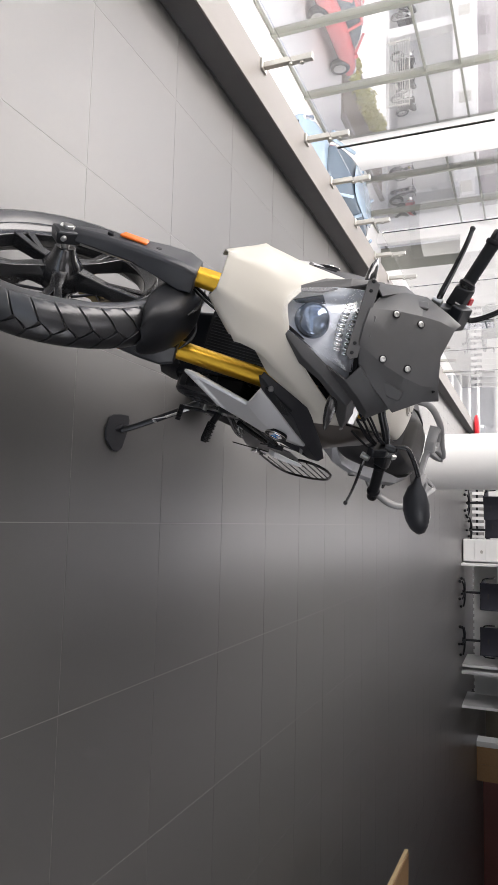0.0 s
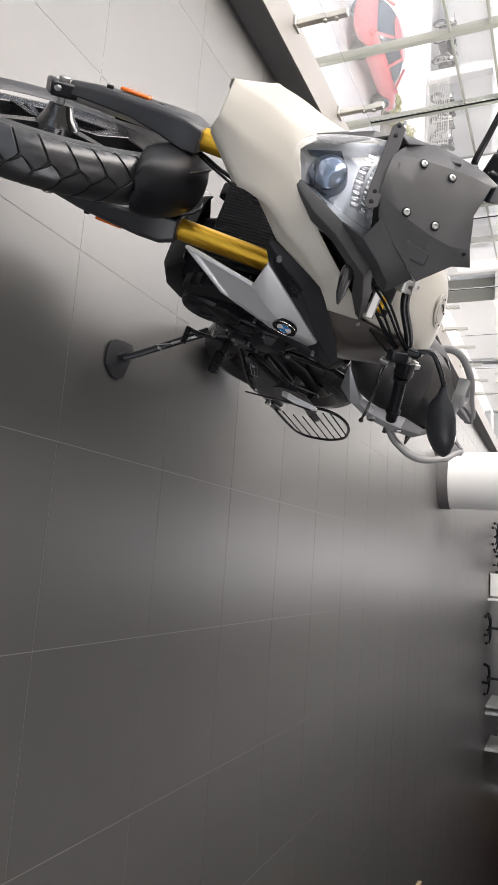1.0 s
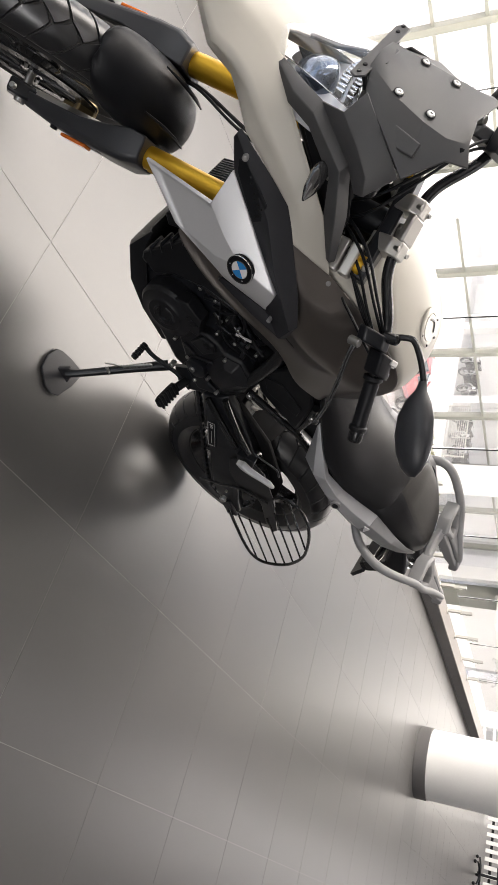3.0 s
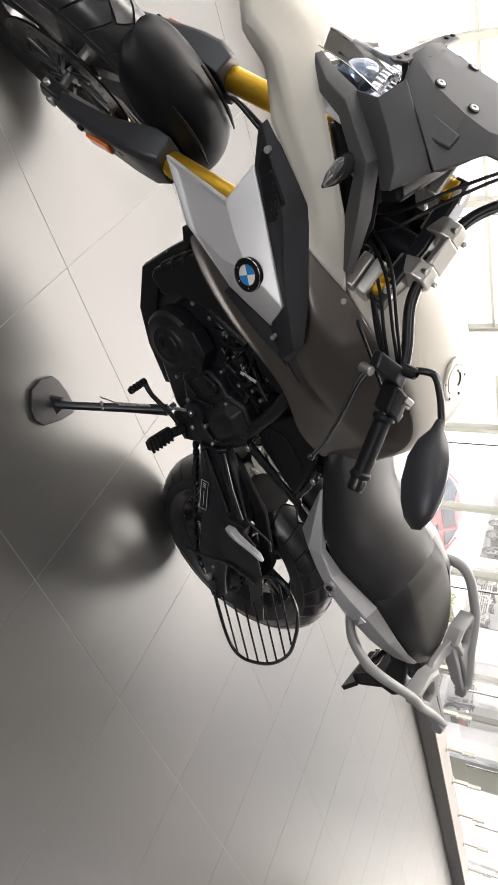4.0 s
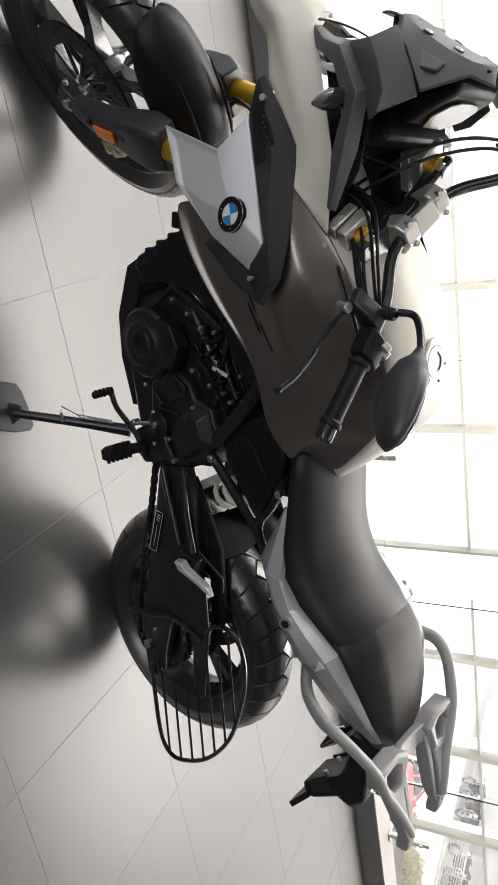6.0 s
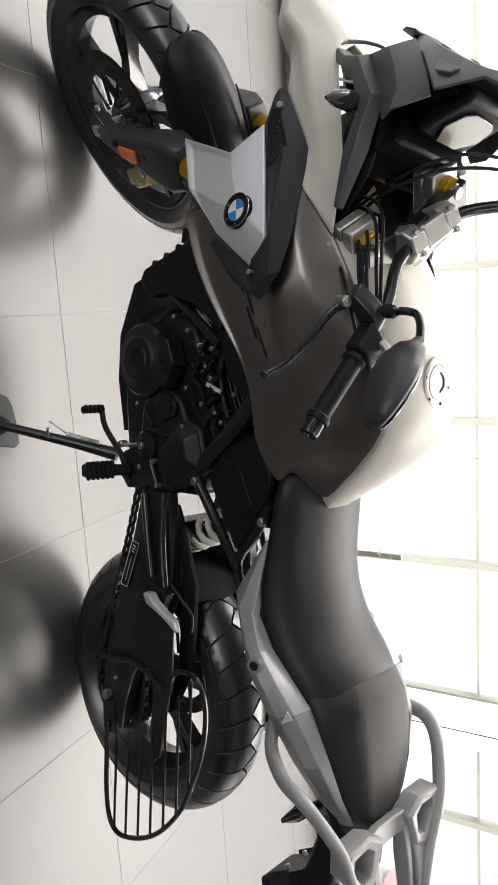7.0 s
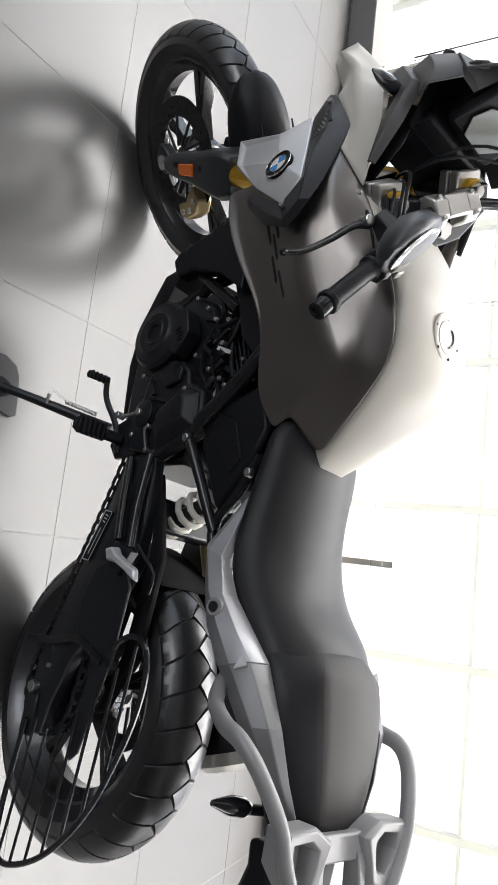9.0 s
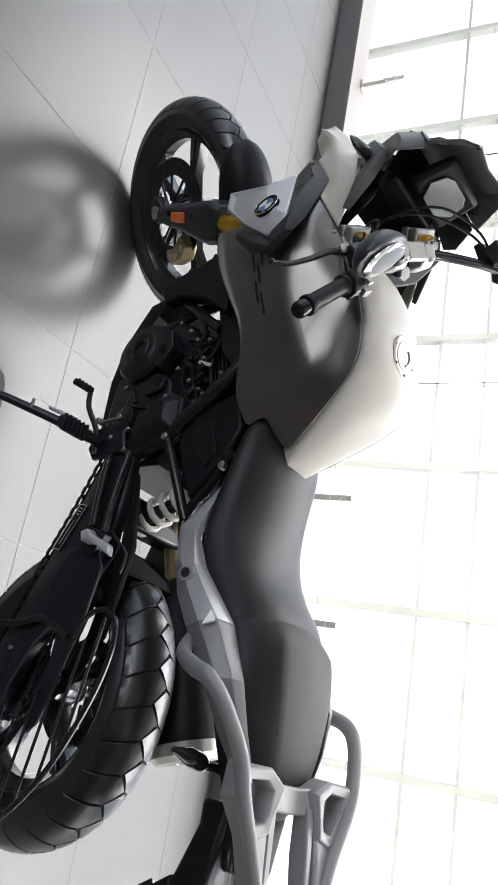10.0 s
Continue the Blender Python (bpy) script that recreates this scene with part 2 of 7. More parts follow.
def part(name, bm, material, parent=None, label="", bevel=0.0, solid=0.0, sub=0, sharp=38, weld=0.0, matrix=None, flip=0.0, rim=0.0):
    """Links a bmesh as one mesh object under a thing or under a part."""
    if weld:
        bmesh.ops.remove_doubles(bm, verts=bm.verts, dist=weld)
    if matrix is not None:
        bm.transform(matrix)
    if BIKE and parent and matrix in (None, MR) and (parent in BIKE or parent.parent in BIKE or (parent.parent and parent.parent.parent in BIKE)):
        lengthen(bm)
    bmesh.ops.recalc_face_normals(bm, faces=bm.faces)
    if flip:
        bmesh.ops.reverse_faces(bm, faces=bm.faces)
    me = bpy.data.meshes.new(name)
    bm.to_mesh(me)
    bm.free()
    me.materials.append(material)
    me.polygons.foreach_set("use_smooth", [True] * len(me.polygons))
    if sharp and not sub:
        me.set_sharp_from_angle(angle=radians(sharp))
    ob = new(name, me)
    ob.parent = parent
    if solid:
        md = ob.modifiers.new("thickness", "SOLIDIFY")
        md.thickness, md.offset, md.edge_crease_rim = solid, 0.0, rim
    if bevel:
        md = ob.modifiers.new("edges", "BEVEL")
        md.width, md.segments, md.limit_method, md.angle_limit = bevel, 2, "ANGLE", radians(35)
    if sub:
        md = ob.modifiers.new("smooth", "SUBSURF")
        md.levels = md.render_levels = sub
        md.boundary_smooth = "PRESERVE_CORNERS"
    if label:
        ob["label"] = label
    return ob


def parts(name, bm, material, parent=None, label="", **kw):
    """Links each loose piece of a bmesh as a part of its own."""
    bm.verts.index_update()
    left, out = set(bm.verts), []
    while left:
        stack, seen = [left.pop()], []
        while stack:
            v = stack.pop()
            seen.append(v)
            for e in v.link_edges:
                w = e.other_vert(v)
                if w in left:
                    left.discard(w)
                    stack.append(w)
        seen.sort(key=lambda v: v.index)
        piece = bmesh.new()
        new_vert = {v: piece.verts.new(v.co) for v in seen}
        done = set()
        for v in seen:
            for f in v.link_faces:
                if f not in done:
                    done.add(f)
                    piece.faces.new([new_vert[w] for w in f.verts])
        out.append((min(v.index for v in seen), piece))
    out.sort(key=lambda q: q[0])
    obs = [part(name, piece, material, parent, label, **kw) for _, piece in out]
    bm.free()
    return obs


def thing(name, matrix, label, category, group="", kind=""):
    ob = new(name)
    ob.empty_display_size = 0.1
    ob.matrix_world = matrix
    return tagged(ob, label, category, group, kind)


def B():
    return bmesh.new()

M_OLIVE = mat("dark_olive_panel", (0.075, 0.07, 0.05), 0.5, 0, 0.2, 10, 0.02, 0.4)
# ---- setting: an upper showroom floor, open on one side to a tall glazed hall ----
T = 0.625
X0, X1, YK, YB = -21.0, 8.0, -1.6, 10.6
LOW = -4.2
FACADE = -11.0


def plain(name, c, s, material, label="", bevel=0.0, kind="structure", category=""):
    ob = part(name, box(B(), c, s), material, None, bevel=bevel)
    return tagged(ob, label, category, kind=kind)


plain("slab", ((X0 + X1) / 2, (YK + YB) / 2 - 0.12, -0.21), (X1 - X0, YB - YK + 0.24, 0.40), M_WALL)
plain("kerb", ((X0 + X1) / 2, YK - 0.115, 0.0695), (X1 - X0, 0.23, 0.139), M_KERB, "dark grey stone kerb along the open edge", 0.004)
# The paler slab paints the daylight that falls on the kerb's top.
plain("kerb_top", ((X0 + X1) / 2, YK - 0.115, 0.1445), (X1 - X0, 0.236, 0.011), M_KERBTOP, "kerb top, painted paler for the daylight on it", 0.003)
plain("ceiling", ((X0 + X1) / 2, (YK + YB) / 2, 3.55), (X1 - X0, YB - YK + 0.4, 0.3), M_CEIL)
# Unseen wall, dark behind and white in front to shape the panel's reflections.
plain("wall_back", ((X0 + 0.6) / 2, YB + 0.1, 1.7), (0.6 - X0, 0.2, 3.4), M_DARKWALL)
plain("wall_back_side", (1.05, YB + 0.1, 1.7), (0.9, 0.2, 3.4), M_WALL)
plain("wall_back_end", (7.75, YB + 0.1, 1.7), (0.5, 0.2, 3.4), M_WALL)
plain("wall_back_sill", (4.5, YB + 0.1, 0.3), (6.0, 0.2, 0.6), M_WALL)
plain("wall_back_head", (4.5, YB + 0.1, 3.3), (6.0, 0.2, 0.2), M_WALL)
plain("wall_front_sill", (X1 + 0.1, 3.0, 0.15), (0.2, 9.2, 0.3), M_WALL)
plain("wall_front_head", (X1 + 0.1, 3.0, 3.25), (0.2, 9.2, 0.3), M_WALL)
plain("wall_front_side", (X1 + 0.1, 9.1, 1.7), (0.2, 3.0, 3.4), M_WALL)


def unseen_front_window():
    """Unseen window and lamp added behind the start of the walk, to brighten the front."""
    root = thing("window_2", pose(X1 + 0.1, 3.0, 1.7), "unseen wide window with pale aluminium frames, added for light", "window", kind="structure")
    for k in range(6):
        part("upright", box(B(), (0, -4.57 + 1.828 * k, 0), (0.1, 0.06, 2.8)), M_FRAME, root, bevel=0.004)
    for k in range(5):
        p = part("pane", box(B(), (0.02, -3.656 + 1.828 * k, 0), (0.01, 1.768, 2.79)), M_CLEAR, root)
        p.visible_shadow = False
    data = bpy.data.lights.new("front_fill_lamp", "AREA")
    data.shape, data.size, data.size_y, data.energy, data.color = "RECTANGLE", 9.0, 2.7, 30, (0.90, 0.96, 1.0)
    ob = new("front_fill_lamp", data)
    ob.matrix_world = pose(X1 - 0.02, 3.0, 1.7, 90, 0, 90)


unseen_front_window()


def unseen_back_window():
    """Unseen window and lamp added behind the walk, to brighten the tank's side panel."""
    root = thing("window_3", pose(4.5, YB + 0.1, 1.9), "unseen wide window with pale aluminium frames, added for light", "window", kind="structure")
    for k in range(5):
        part("upright", box(B(), (-2.97 + 1.485 * k, 0, 0), (0.06, 0.1, 2.6)), M_FRAME, root, bevel=0.004)
    for k in range(4):
        p = part("pane", box(B(), (-2.2275 + 1.485 * k, 0.02, 0), (1.425, 0.01, 2.59)), M_CLEAR, root)
        p.visible_shadow = False
    data = bpy.data.lights.new("back_fill_lamp", "AREA")
    data.shape, data.size, data.size_y, data.energy, data.color = "RECTANGLE", 5.9, 2.5, 130, (0.97, 0.98, 1.0)
    ob = new("back_fill_lamp", data)
    ob.matrix_world = pose(4.5, YB - 0.02, 1.9, -90, 0, 0)


unseen_back_window()
plain("wall_end", (X0 - 0.1, 1.4, 1.7), (0.2, 6.0, 3.4), M_WALL)
plain("wall_end_dark", (X0 - 0.1, 5.75, 1.7), (0.2, 2.7, 3.4), M_OLIVE)
plain("wall_end_red", (-19.6, 8.85, 1.7), (0.2, 3.5, 3.4), M_REDBROWN)
plain("wall_return", (-20.35, 7.15, 1.7), (1.3, 0.1, 3.4), M_REDBROWN)
plain("hall_floor", (-10, (FACADE - 1.8) / 2 + 0.1, LOW - 0.1), (70, -FACADE - 1.6, 0.2), M_LOWFLOOR)
# Unseen roof and roof glass, added to go with the hall's lamp.
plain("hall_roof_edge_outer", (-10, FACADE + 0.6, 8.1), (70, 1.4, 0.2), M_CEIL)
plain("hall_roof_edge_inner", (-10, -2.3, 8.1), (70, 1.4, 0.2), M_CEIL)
plain("added_skylight", (-10, -6.65, 8.15), (70, 7.3, 0.03), M_CLEAR)
plain("hall_wall", (-10, -1.87, -2.1), (70, 0.06, 3.3), M_WALL)
plain("upper_wall", (-10, -1.75, 5.8), (70, 0.1, 4.2), M_WALL)
plain("ground", (-10, FACADE - 150, LOW - 0.25), (500, 300, 0.2), M_OUTGROUND)
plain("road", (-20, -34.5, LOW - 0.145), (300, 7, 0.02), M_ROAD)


def glass_front():
    """The far glass front: pale uprights, thin transoms and panes with a white glare veil."""
    root = thing("window_1", pose(0, FACADE, LOW), "tall glass front with pale aluminium uprights", "glass facade", kind="structure")
    step, n = 2.65, 26
    left = 0.57 - step * 18
    for k in range(n):
        part("upright", box(B(), (left + step * k, 0, 6.1), (0.13, 0.2, 12.2)), M_FRAME, root, bevel=0.006)
    mid = left + step * (n - 1) / 2
    for z in (0.05, 3.27, 4.13, 7.2):
        part("transom", box(B(), (mid, 0.012, z), (step * (n - 1), 0.10, 0.055)), M_FRAME, root)
    for k in range(n - 1):
        p = part("pane", box(B(), (left + step * (k + 0.5), -0.02, 6.1), (step - 0.1, 0.012, 12.1)), M_VEILED, root)
        p.visible_shadow = False


glass_front()


def column(name, x, y, r, z0, z1, label, ring):
    root = thing(name, pose(x, y, z0), label, "column", kind="structure")
    part("shaft", lathe(B(), [(0, 0.001), (0, r), (z1 - z0, r), (z1 - z0, 0.001)], (0, 0, 0), (0, 0, 1), 48), M_WALL, root)
    if ring:
        part("foot_ring", lathe(B(), [(0.001, r), (0.001, r + 0.012), (0.13, r + 0.012), (0.133, r)], (0, 0, 0), (0, 0, 1), 48), M_KERB, root)


column("column_1", -7.3, -0.19, 0.355, 0, 3.4, "round white column with a dark foot ring", True)
column("column_2", -17.6, -10.3, 0.46, LOW, 6, "thick round white column", False)
column("column_3", -7.5, -10.3, 0.42, LOW, 6, "thick round white column", False)


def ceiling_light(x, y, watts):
    """An unseen ceiling panel, frame and lamp, added to light the room."""
    root = thing("ceiling_light", pose(x, y, 3.4), "unseen square ceiling panel added as fill light", "ceiling light", "ceiling lights")
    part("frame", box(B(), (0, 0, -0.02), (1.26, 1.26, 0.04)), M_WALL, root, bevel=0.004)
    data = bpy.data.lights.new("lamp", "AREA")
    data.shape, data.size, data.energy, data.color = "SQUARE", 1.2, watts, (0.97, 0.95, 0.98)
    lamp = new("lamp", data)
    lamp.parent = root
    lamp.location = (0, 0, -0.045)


# Far panels are stronger, to brighten what the floor reflects.
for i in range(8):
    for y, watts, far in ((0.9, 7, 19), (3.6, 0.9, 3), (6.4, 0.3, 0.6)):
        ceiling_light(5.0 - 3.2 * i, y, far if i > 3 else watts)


def hall_fill_lamp(x, y, w, d, watts):
    """Unseen lamp added under the hall roof, to brighten the hall and upper floor."""
    data = bpy.data.lights.new("hall_fill_lamp", "AREA")
    data.shape, data.size, data.size_y, data.energy, data.color = "RECTANGLE", w, d, watts, (1.0, 0.96, 0.90)
    ob = new("hall_fill_lamp", data)
    ob.matrix_world = pose(x, y, 7.9)


hall_fill_lamp(-1, -6.65, 24, 7.2, 3800)

# ---- the motorcycle: x forward, y to its left, z up, from the rear tyre's foot; leaning on its side stand ----
bike = thing("motorcycle", pose(-0.951, 0.026, 0.002, -15, 0, -7),
             "white, silver and black adventure motorcycle leaning on its side stand", "motorcycle")
BIKE.append(bike)
HEAD = Matrix.Translation((1.402, 0, 0.30)) @ Matrix.Rotation(radians(38), 4, Vector((-0.449, 0, 0.893))) @ Matrix.Translation((-1.402, 0, -0.30))
R_AXLE, F_AXLE = Vector((-0.004, 0, 0.345)), Vector((1.454, 0, 0.326))


def tyre(radius, half, rim, name, parent, m, blocks, skew):
    """A tyre with a smooth carcass and raised tread blocks."""
    def outer(v, lift):
        # v: -1 .. 1 over the crown
        a = v * 1.18
        cr = half * 1.02
        return cr * math.sin(a) * 0.98, radius - cr * (1 - math.cos(a)) * 0.95 + lift
    deep = -0.008
    prof = [(-half * 0.62, rim - 0.004), (-half * 0.86, rim + 0.012), (-half * 1.0, rim + 0.03)]
    prof += [outer(-1 + 2 * k / 14, deep if 0 < k < 14 else deep + 0.003) for k in range(15)]
    prof += [(half * 1.0, rim + 0.03), (half * 0.86, rim + 0.012), (half * 0.62, rim - 0.004)]
    t = part("tyre", lathe(B(), prof, (0, 0, 0), (0, 1, 0), 64), M_RUBBER, parent, "black rubber tyre", matrix=m)
    part("tread_groove", lathe(B(), [outer(-0.96 + 1.92 * k / 14, deep + 0.0008) for k in range(15)], (0, 0, 0), (0, 1, 0), 64), M_GROOVE, t, "tread grooves in a lighter rubber tone", matrix=m)
    bm = B()
    step = 2 * math.pi / blocks
    gap = 0.0022
    for k in range(blocks):
        for row in (-1, 1):
            rings = []
            for lift, shrink in ((deep - 0.002, 0.0), (-0.001, 0.35), (0.0, 1.0)):
                grid = []
                for i in range(7):
                    w = gap + 0.0011 * shrink
                    u = i / 6
                    u = w / (radius * step) + u * (1 - 2 * w / (radius * step))
                    zig = 0.17 * (1 - abs(2 * u - 1)) * 2 - 0.17
                    line = []
                    for j in range(6):
                        edge = 1.0 - w * 0.4 / half
                        inner = -zig + w / half
                        v = edge + (inner - edge) * j / 5
                        y, r = outer(v * row, lift)
                        a = step * (k + u + (0.5 if row > 0 else 0.0)) + skew * max(0.0, v) ** 1.2
                        line.append((r * math.cos(a), y, r * math.sin(a)))
                    grid.append(line)
                rings.append(grid)
            top = rings[2]
            border = [(0, j) for j in range(6)] + [(i, 5) for i in range(1, 7)] + [(6, j) for j in range(4, -1, -1)] + [(i, 0) for i in range(5, 0, -1)]
            tv = [[bm.verts.new(p) for p in line] for line in top]
            for i in range(6):
                for j in range(5):
                    bm.faces.new([tv[i][j], tv[i + 1][j], tv[i + 1][j + 1], tv[i][j + 1]])
            upper = [tv[i][j] for i, j in border]
            for grid in (rings[1], rings[0]):
                lower = [bm.verts.new(grid[i][j]) for i, j in border]
                for q in range(len(border)):
                    n = (q + 1) % len(border)
                    bm.faces.new([upper[q], upper[n], lower[n], lower[q]])
                upper = lower
    part("tread", bm, M_RUBBER, t, matrix=m, sharp=25)
    return t


def wheel(name, radius, half, rim, spokes, m, blocks, skew, label, phase=0.0):
    """A cast wheel: rim, hub and slim paired spokes, with its tyre."""
    bm = B()
    w = half * 0.66
    lathe(bm, [(-w, rim + 0.006), (-w, rim - 0.006), (-w + 0.012, rim - 0.016), (-0.018, rim - 0.034), (0.018, rim - 0.034),
               (w - 0.012, rim - 0.016), (w, rim - 0.006), (w, rim + 0.006), (w - 0.01, rim + 0.002), (0.015, rim - 0.02), (-0.015, rim - 0.02), (-w + 0.01, rim + 0.002), (-w, rim + 0.006)], (0, 0, 0), (0, 1, 0), 64)
    lathe(bm, [(-0.075, 0.012), (-0.075, 0.026), (-0.05, 0.036), (-0.03, 0.052), (0.03, 0.056), (0.05, 0.036), (0.062, 0.030), (0.062, 0.012)], (0, 0, 0), (0, 1, 0), 28)
    wh = part(name, bm, M_RIM, bike, label, bevel=0.002, matrix=m)
    for k in range(spokes):
        a = 2 * math.pi * k / spokes + radians(phase)
        for da in (-0.085, 0.085):
            d = Vector((math.cos(a), 0, math.sin(a)))
            e = Vector((math.cos(a + da), 0, math.sin(a + da)))
            n = Vector((-math.sin(a + da / 2), 0, math.cos(a + da / 2)))
            rings = []
            for f, wd, th in ((0.042, 0.019, 0.028), (rim * 0.5, 0.009, 0.016), (rim - 0.028, 0.011, 0.022)):
                c = d.lerp(e, min(1, f / rim * 1.15)) * f
                rings.append([c + n * wd + Vector((0, th, 0)), c - n * wd + Vector((0, th, 0)), c - n * wd - Vector((0, th, 0)), c + n * wd - Vector((0, th, 0))])
            part("spoke", skin(B(), rings), M_RIM, wh, bevel=0.002, matrix=m)
    tyre(radius, half, rim, "tyre", wh, m, blocks, skew)
    return wh


def disc(r0, r1, y, m, parent, label):
    """A drilled brake disc on a carrier with five arms."""
    bm = B()
    lathe(bm, [(y - 0.0025, r0), (y - 0.0025, r1), (y + 0.0025, r1), (y + 0.0025, r0), (y - 0.0025, r0)], (0, 0, 0), (0, 1, 0), 48)
    ob = part("brake_disc", bm, M_DISC, parent, label, matrix=m)
    bm = B()
    for k in range(10):
        a = 2 * math.pi * k / 10
        p = Vector((math.cos(a), 0, math.sin(a)))
        q = Vector((math.cos(a + 0.35), 0, math.sin(a + 0.35)))
        rod(bm, p * 0.035 + Vector((0, y, 0)), q * (r0 + 0.004) + Vector((0, y, 0)), 0.0045, 8)
    parts("carrier_arm", bm, M_BLACKMETAL, ob, matrix=m)
    bm = B()
    for k in range(30):
        a = 2 * math.pi * k / 30
        rr = r0 + (r1 - r0) * (0.25, 0.5, 0.75)[k % 3]
        for f in (y - 0.0027, y + 0.0027):
            lathe(bm, [(f, 0.0001), (f, 0.0045)], (rr * math.cos(a), 0, rr * math.sin(a)), (0, 1, 0), 8)
    parts("drilling", bm, M_BLACK, ob, matrix=m)
    return ob


MR = Matrix.Translation(R_AXLE)
MF = HEAD @ Matrix.Translation(F_AXLE)
rear_wheel = wheel("rear_wheel", 0.347, 0.080, 0.236, 5, MR, 30, 0.10, "black cast rear wheel")
front_wheel = wheel("front_wheel", 0.337, 0.058, 0.252, 5, MF, 36, -0.12, "black cast front wheel", 40)
disc(0.108, 0.160, 0.062, MF, front_wheel, "drilled steel front brake disc")
disc(0.09, 0.13, -0.075, MR, rear_wheel, "dark rear brake disc")

# rear sprocket and chain
bm = B()
prof = []
for k in range(80):
    a = 2 * math.pi * k / 80
    r = 0.098 if k % 2 else 0.091
    prof.append((r * math.cos(a), 0.098, r * math.sin(a)))
prism(bm, prof, (0, 0.006, 0))
part("sprocket", bm, M_BLACKMETAL, rear_wheel, matrix=MR)
bm = B()
loop = []
for k in range(9):
    a = radians(82 + 190 * k / 8)
    loop.append((-0.004 + 0.094 * math.cos(a), 0.345 + 0.094 * math.sin(a)))
loop += [(0.08, 0.270), (0.2, 0.310), (0.3, 0.348), (0.4, 0.387), (0.50, 0.424)]
for k in range(5):
    a = radians(-70 + 150 * k / 4)
    loop.append((0.53 + 0.032 * math.cos(a), 0.465 + 0.032 * math.sin(a)))
loop += [(0.4, 0.487), (0.25, 0.472), (0.1, 0.45)]
path = catmull([(x, 0.132, z) for x, z in loop] + [(loop[0][0], 0.132, loop[0][1])], 8)
length = [0.0]
for a, b in zip(path, path[1:]):
    length.append(length[-1] + (b - a).length)
links = int(length[-1] / 0.0135)
for k in range(links):
    s = length[-1] * k / links
    i = next(j for j in range(len(length) - 1) if length[j + 1] >= s)
    d = (path[i + 1] - path[i]).normalized()
    p = path[i] + d * (s - length[i])
    ang = -math.degrees(math.atan2(d.z, d.x))
    if k % 2:
        box(bm, (p.x, p.y + 0.0065, p.z), (0.017, 0.0022, 0.011), (0, ang, 0))
        box(bm, (p.x, p.y - 0.0065, p.z), (0.017, 0.0022, 0.011), (0, ang, 0))
    else:
        box(bm, (p.x, p.y, p.z), (0.011, 0.013, 0.008), (0, ang, 0))
part("chain", bm, M_BLACKMETAL, bike, "dark drive chain")

# swingarm: a deep beam that widens outwards to the axle
SWING = [(0.505, 0.448, 0.548, 0.112, 0.150), (0.40, 0.414, 0.560, 0.112, 0.152), (0.28, 0.376, 0.560, 0.114, 0.158), (0.16, 0.342, 0.505, 0.122, 0.166),
         (0.06, 0.308, 0.425, 0.128, 0.170), (-0.03, 0.305, 0.388, 0.128, 0.170), (-0.095, 0.318, 0.372, 0.128, 0.168)]
for s in (1, -1):
    bm = B()
    skin(bm, [side([(x, y0, z0), (x, y1 - 0.012, z0), (x, y1, z0 + 0.018), (x, y1, z1 - 0.018), (x, y1 - 0.012, z1), (x, y0, z1)], s) for x, z0, z1, y0, y1 in SWING])
    arm = part("swingarm_side", bm, M_BLACKMETAL, bike, bevel=0.004)
    bm = B()
    box(bm, side((-0.06, 0.172, 0.345), s), (0.085, 0.012, 0.042))
    part("axle_block", bm, M_BLACKMETAL, arm, bevel=0.003)
bm = B()
box(bm, (0.40, 0, 0.50), (0.07, 0.236, 0.08))
part("swingarm_bridge", bm, M_BLACKMETAL, bike, bevel=0.01)
bm = B()
rod(bm, (-0.004, -0.18, 0.345), (-0.004, 0.182, 0.345), 0.010)
rod(bm, (-0.004, 0.176, 0.345), (-0.004, 0.188, 0.345), 0.0135, 6)
parts("rear_axle", bm, M_BOLT, bike, "bright steel axle and nut")
bm = B()
for x, z, r in ((0.148, 0.468, 0.008), (-0.075, 0.345, 0.006), (0.045, 0.375, 0.005)):
    rod(bm, (x, 0.160, z), (x, 0.178, z), r, 12)
parts("swingarm_bolt", bm, M_BOLT, bike)
bm = B()
prism(bm, xz([(0.48, 0.545), (0.30, 0.605), (0.10, 0.590), (-0.02, 0.52), (-0.03, 0.49), (0.10, 0.545), (0.30, 0.565)], 0.098), (0, 0.020, 0))
part("chain_guard", bm, M_MATT, bike, bevel=0.006)
# sticker on the swingarm: writing too small to read
bm = B()
prism(bm, [(0.392, 0.1535, 0.425), (0.279, 0.1585, 0.382), (0.275, 0.1595, 0.414), (0.388, 0.1545, 0.457)], (0, 0.0016, 0))
sticker = part("sticker", bm, M_BLACK, bike, "small black sticker with a white outline and lines")
bm = B()
for (x0, z0), (x1, z1) in (((0.390, 0.427), (0.281, 0.385)), ((0.386, 0.454), (0.277, 0.411)), ((0.391, 0.427), (0.387, 0.455)), ((0.281, 0.385), (0.277, 0.412)), ((0.352, 0.426), (0.292, 0.403))):
    ya, yb = (0.1536 + (0.392 - x) * 0.0445 + 0.0016 for x in (x0, x1))
    rod(bm, (x0, ya, z0), (x1, yb, z1), 0.0011, 6)
for k in range(3):
    x = 0.366 + 0.007 * k
    box(bm, (x, 0.1564, 0.432 + 0.003 * k), (0.0022, 0.0016, 0.011), (0, -20, 0))
parts("sticker_line", bm, M_LABELW, sticker)

# mudguard behind the engine, shock absorber with its pale spring
bm = B()
rows = []
for k in range(7):
    a = radians(12 + 34 * k / 6)
    r = 0.352
    rows.append([(r * math.cos(a) * 1.02, y, 0.326 + r * math.sin(a) + (0.006 if abs(y) < 0.05 else -0.012)) for y in (-0.09, -0.06, 0, 0.06, 0.09)])
sheet(bm, rows)
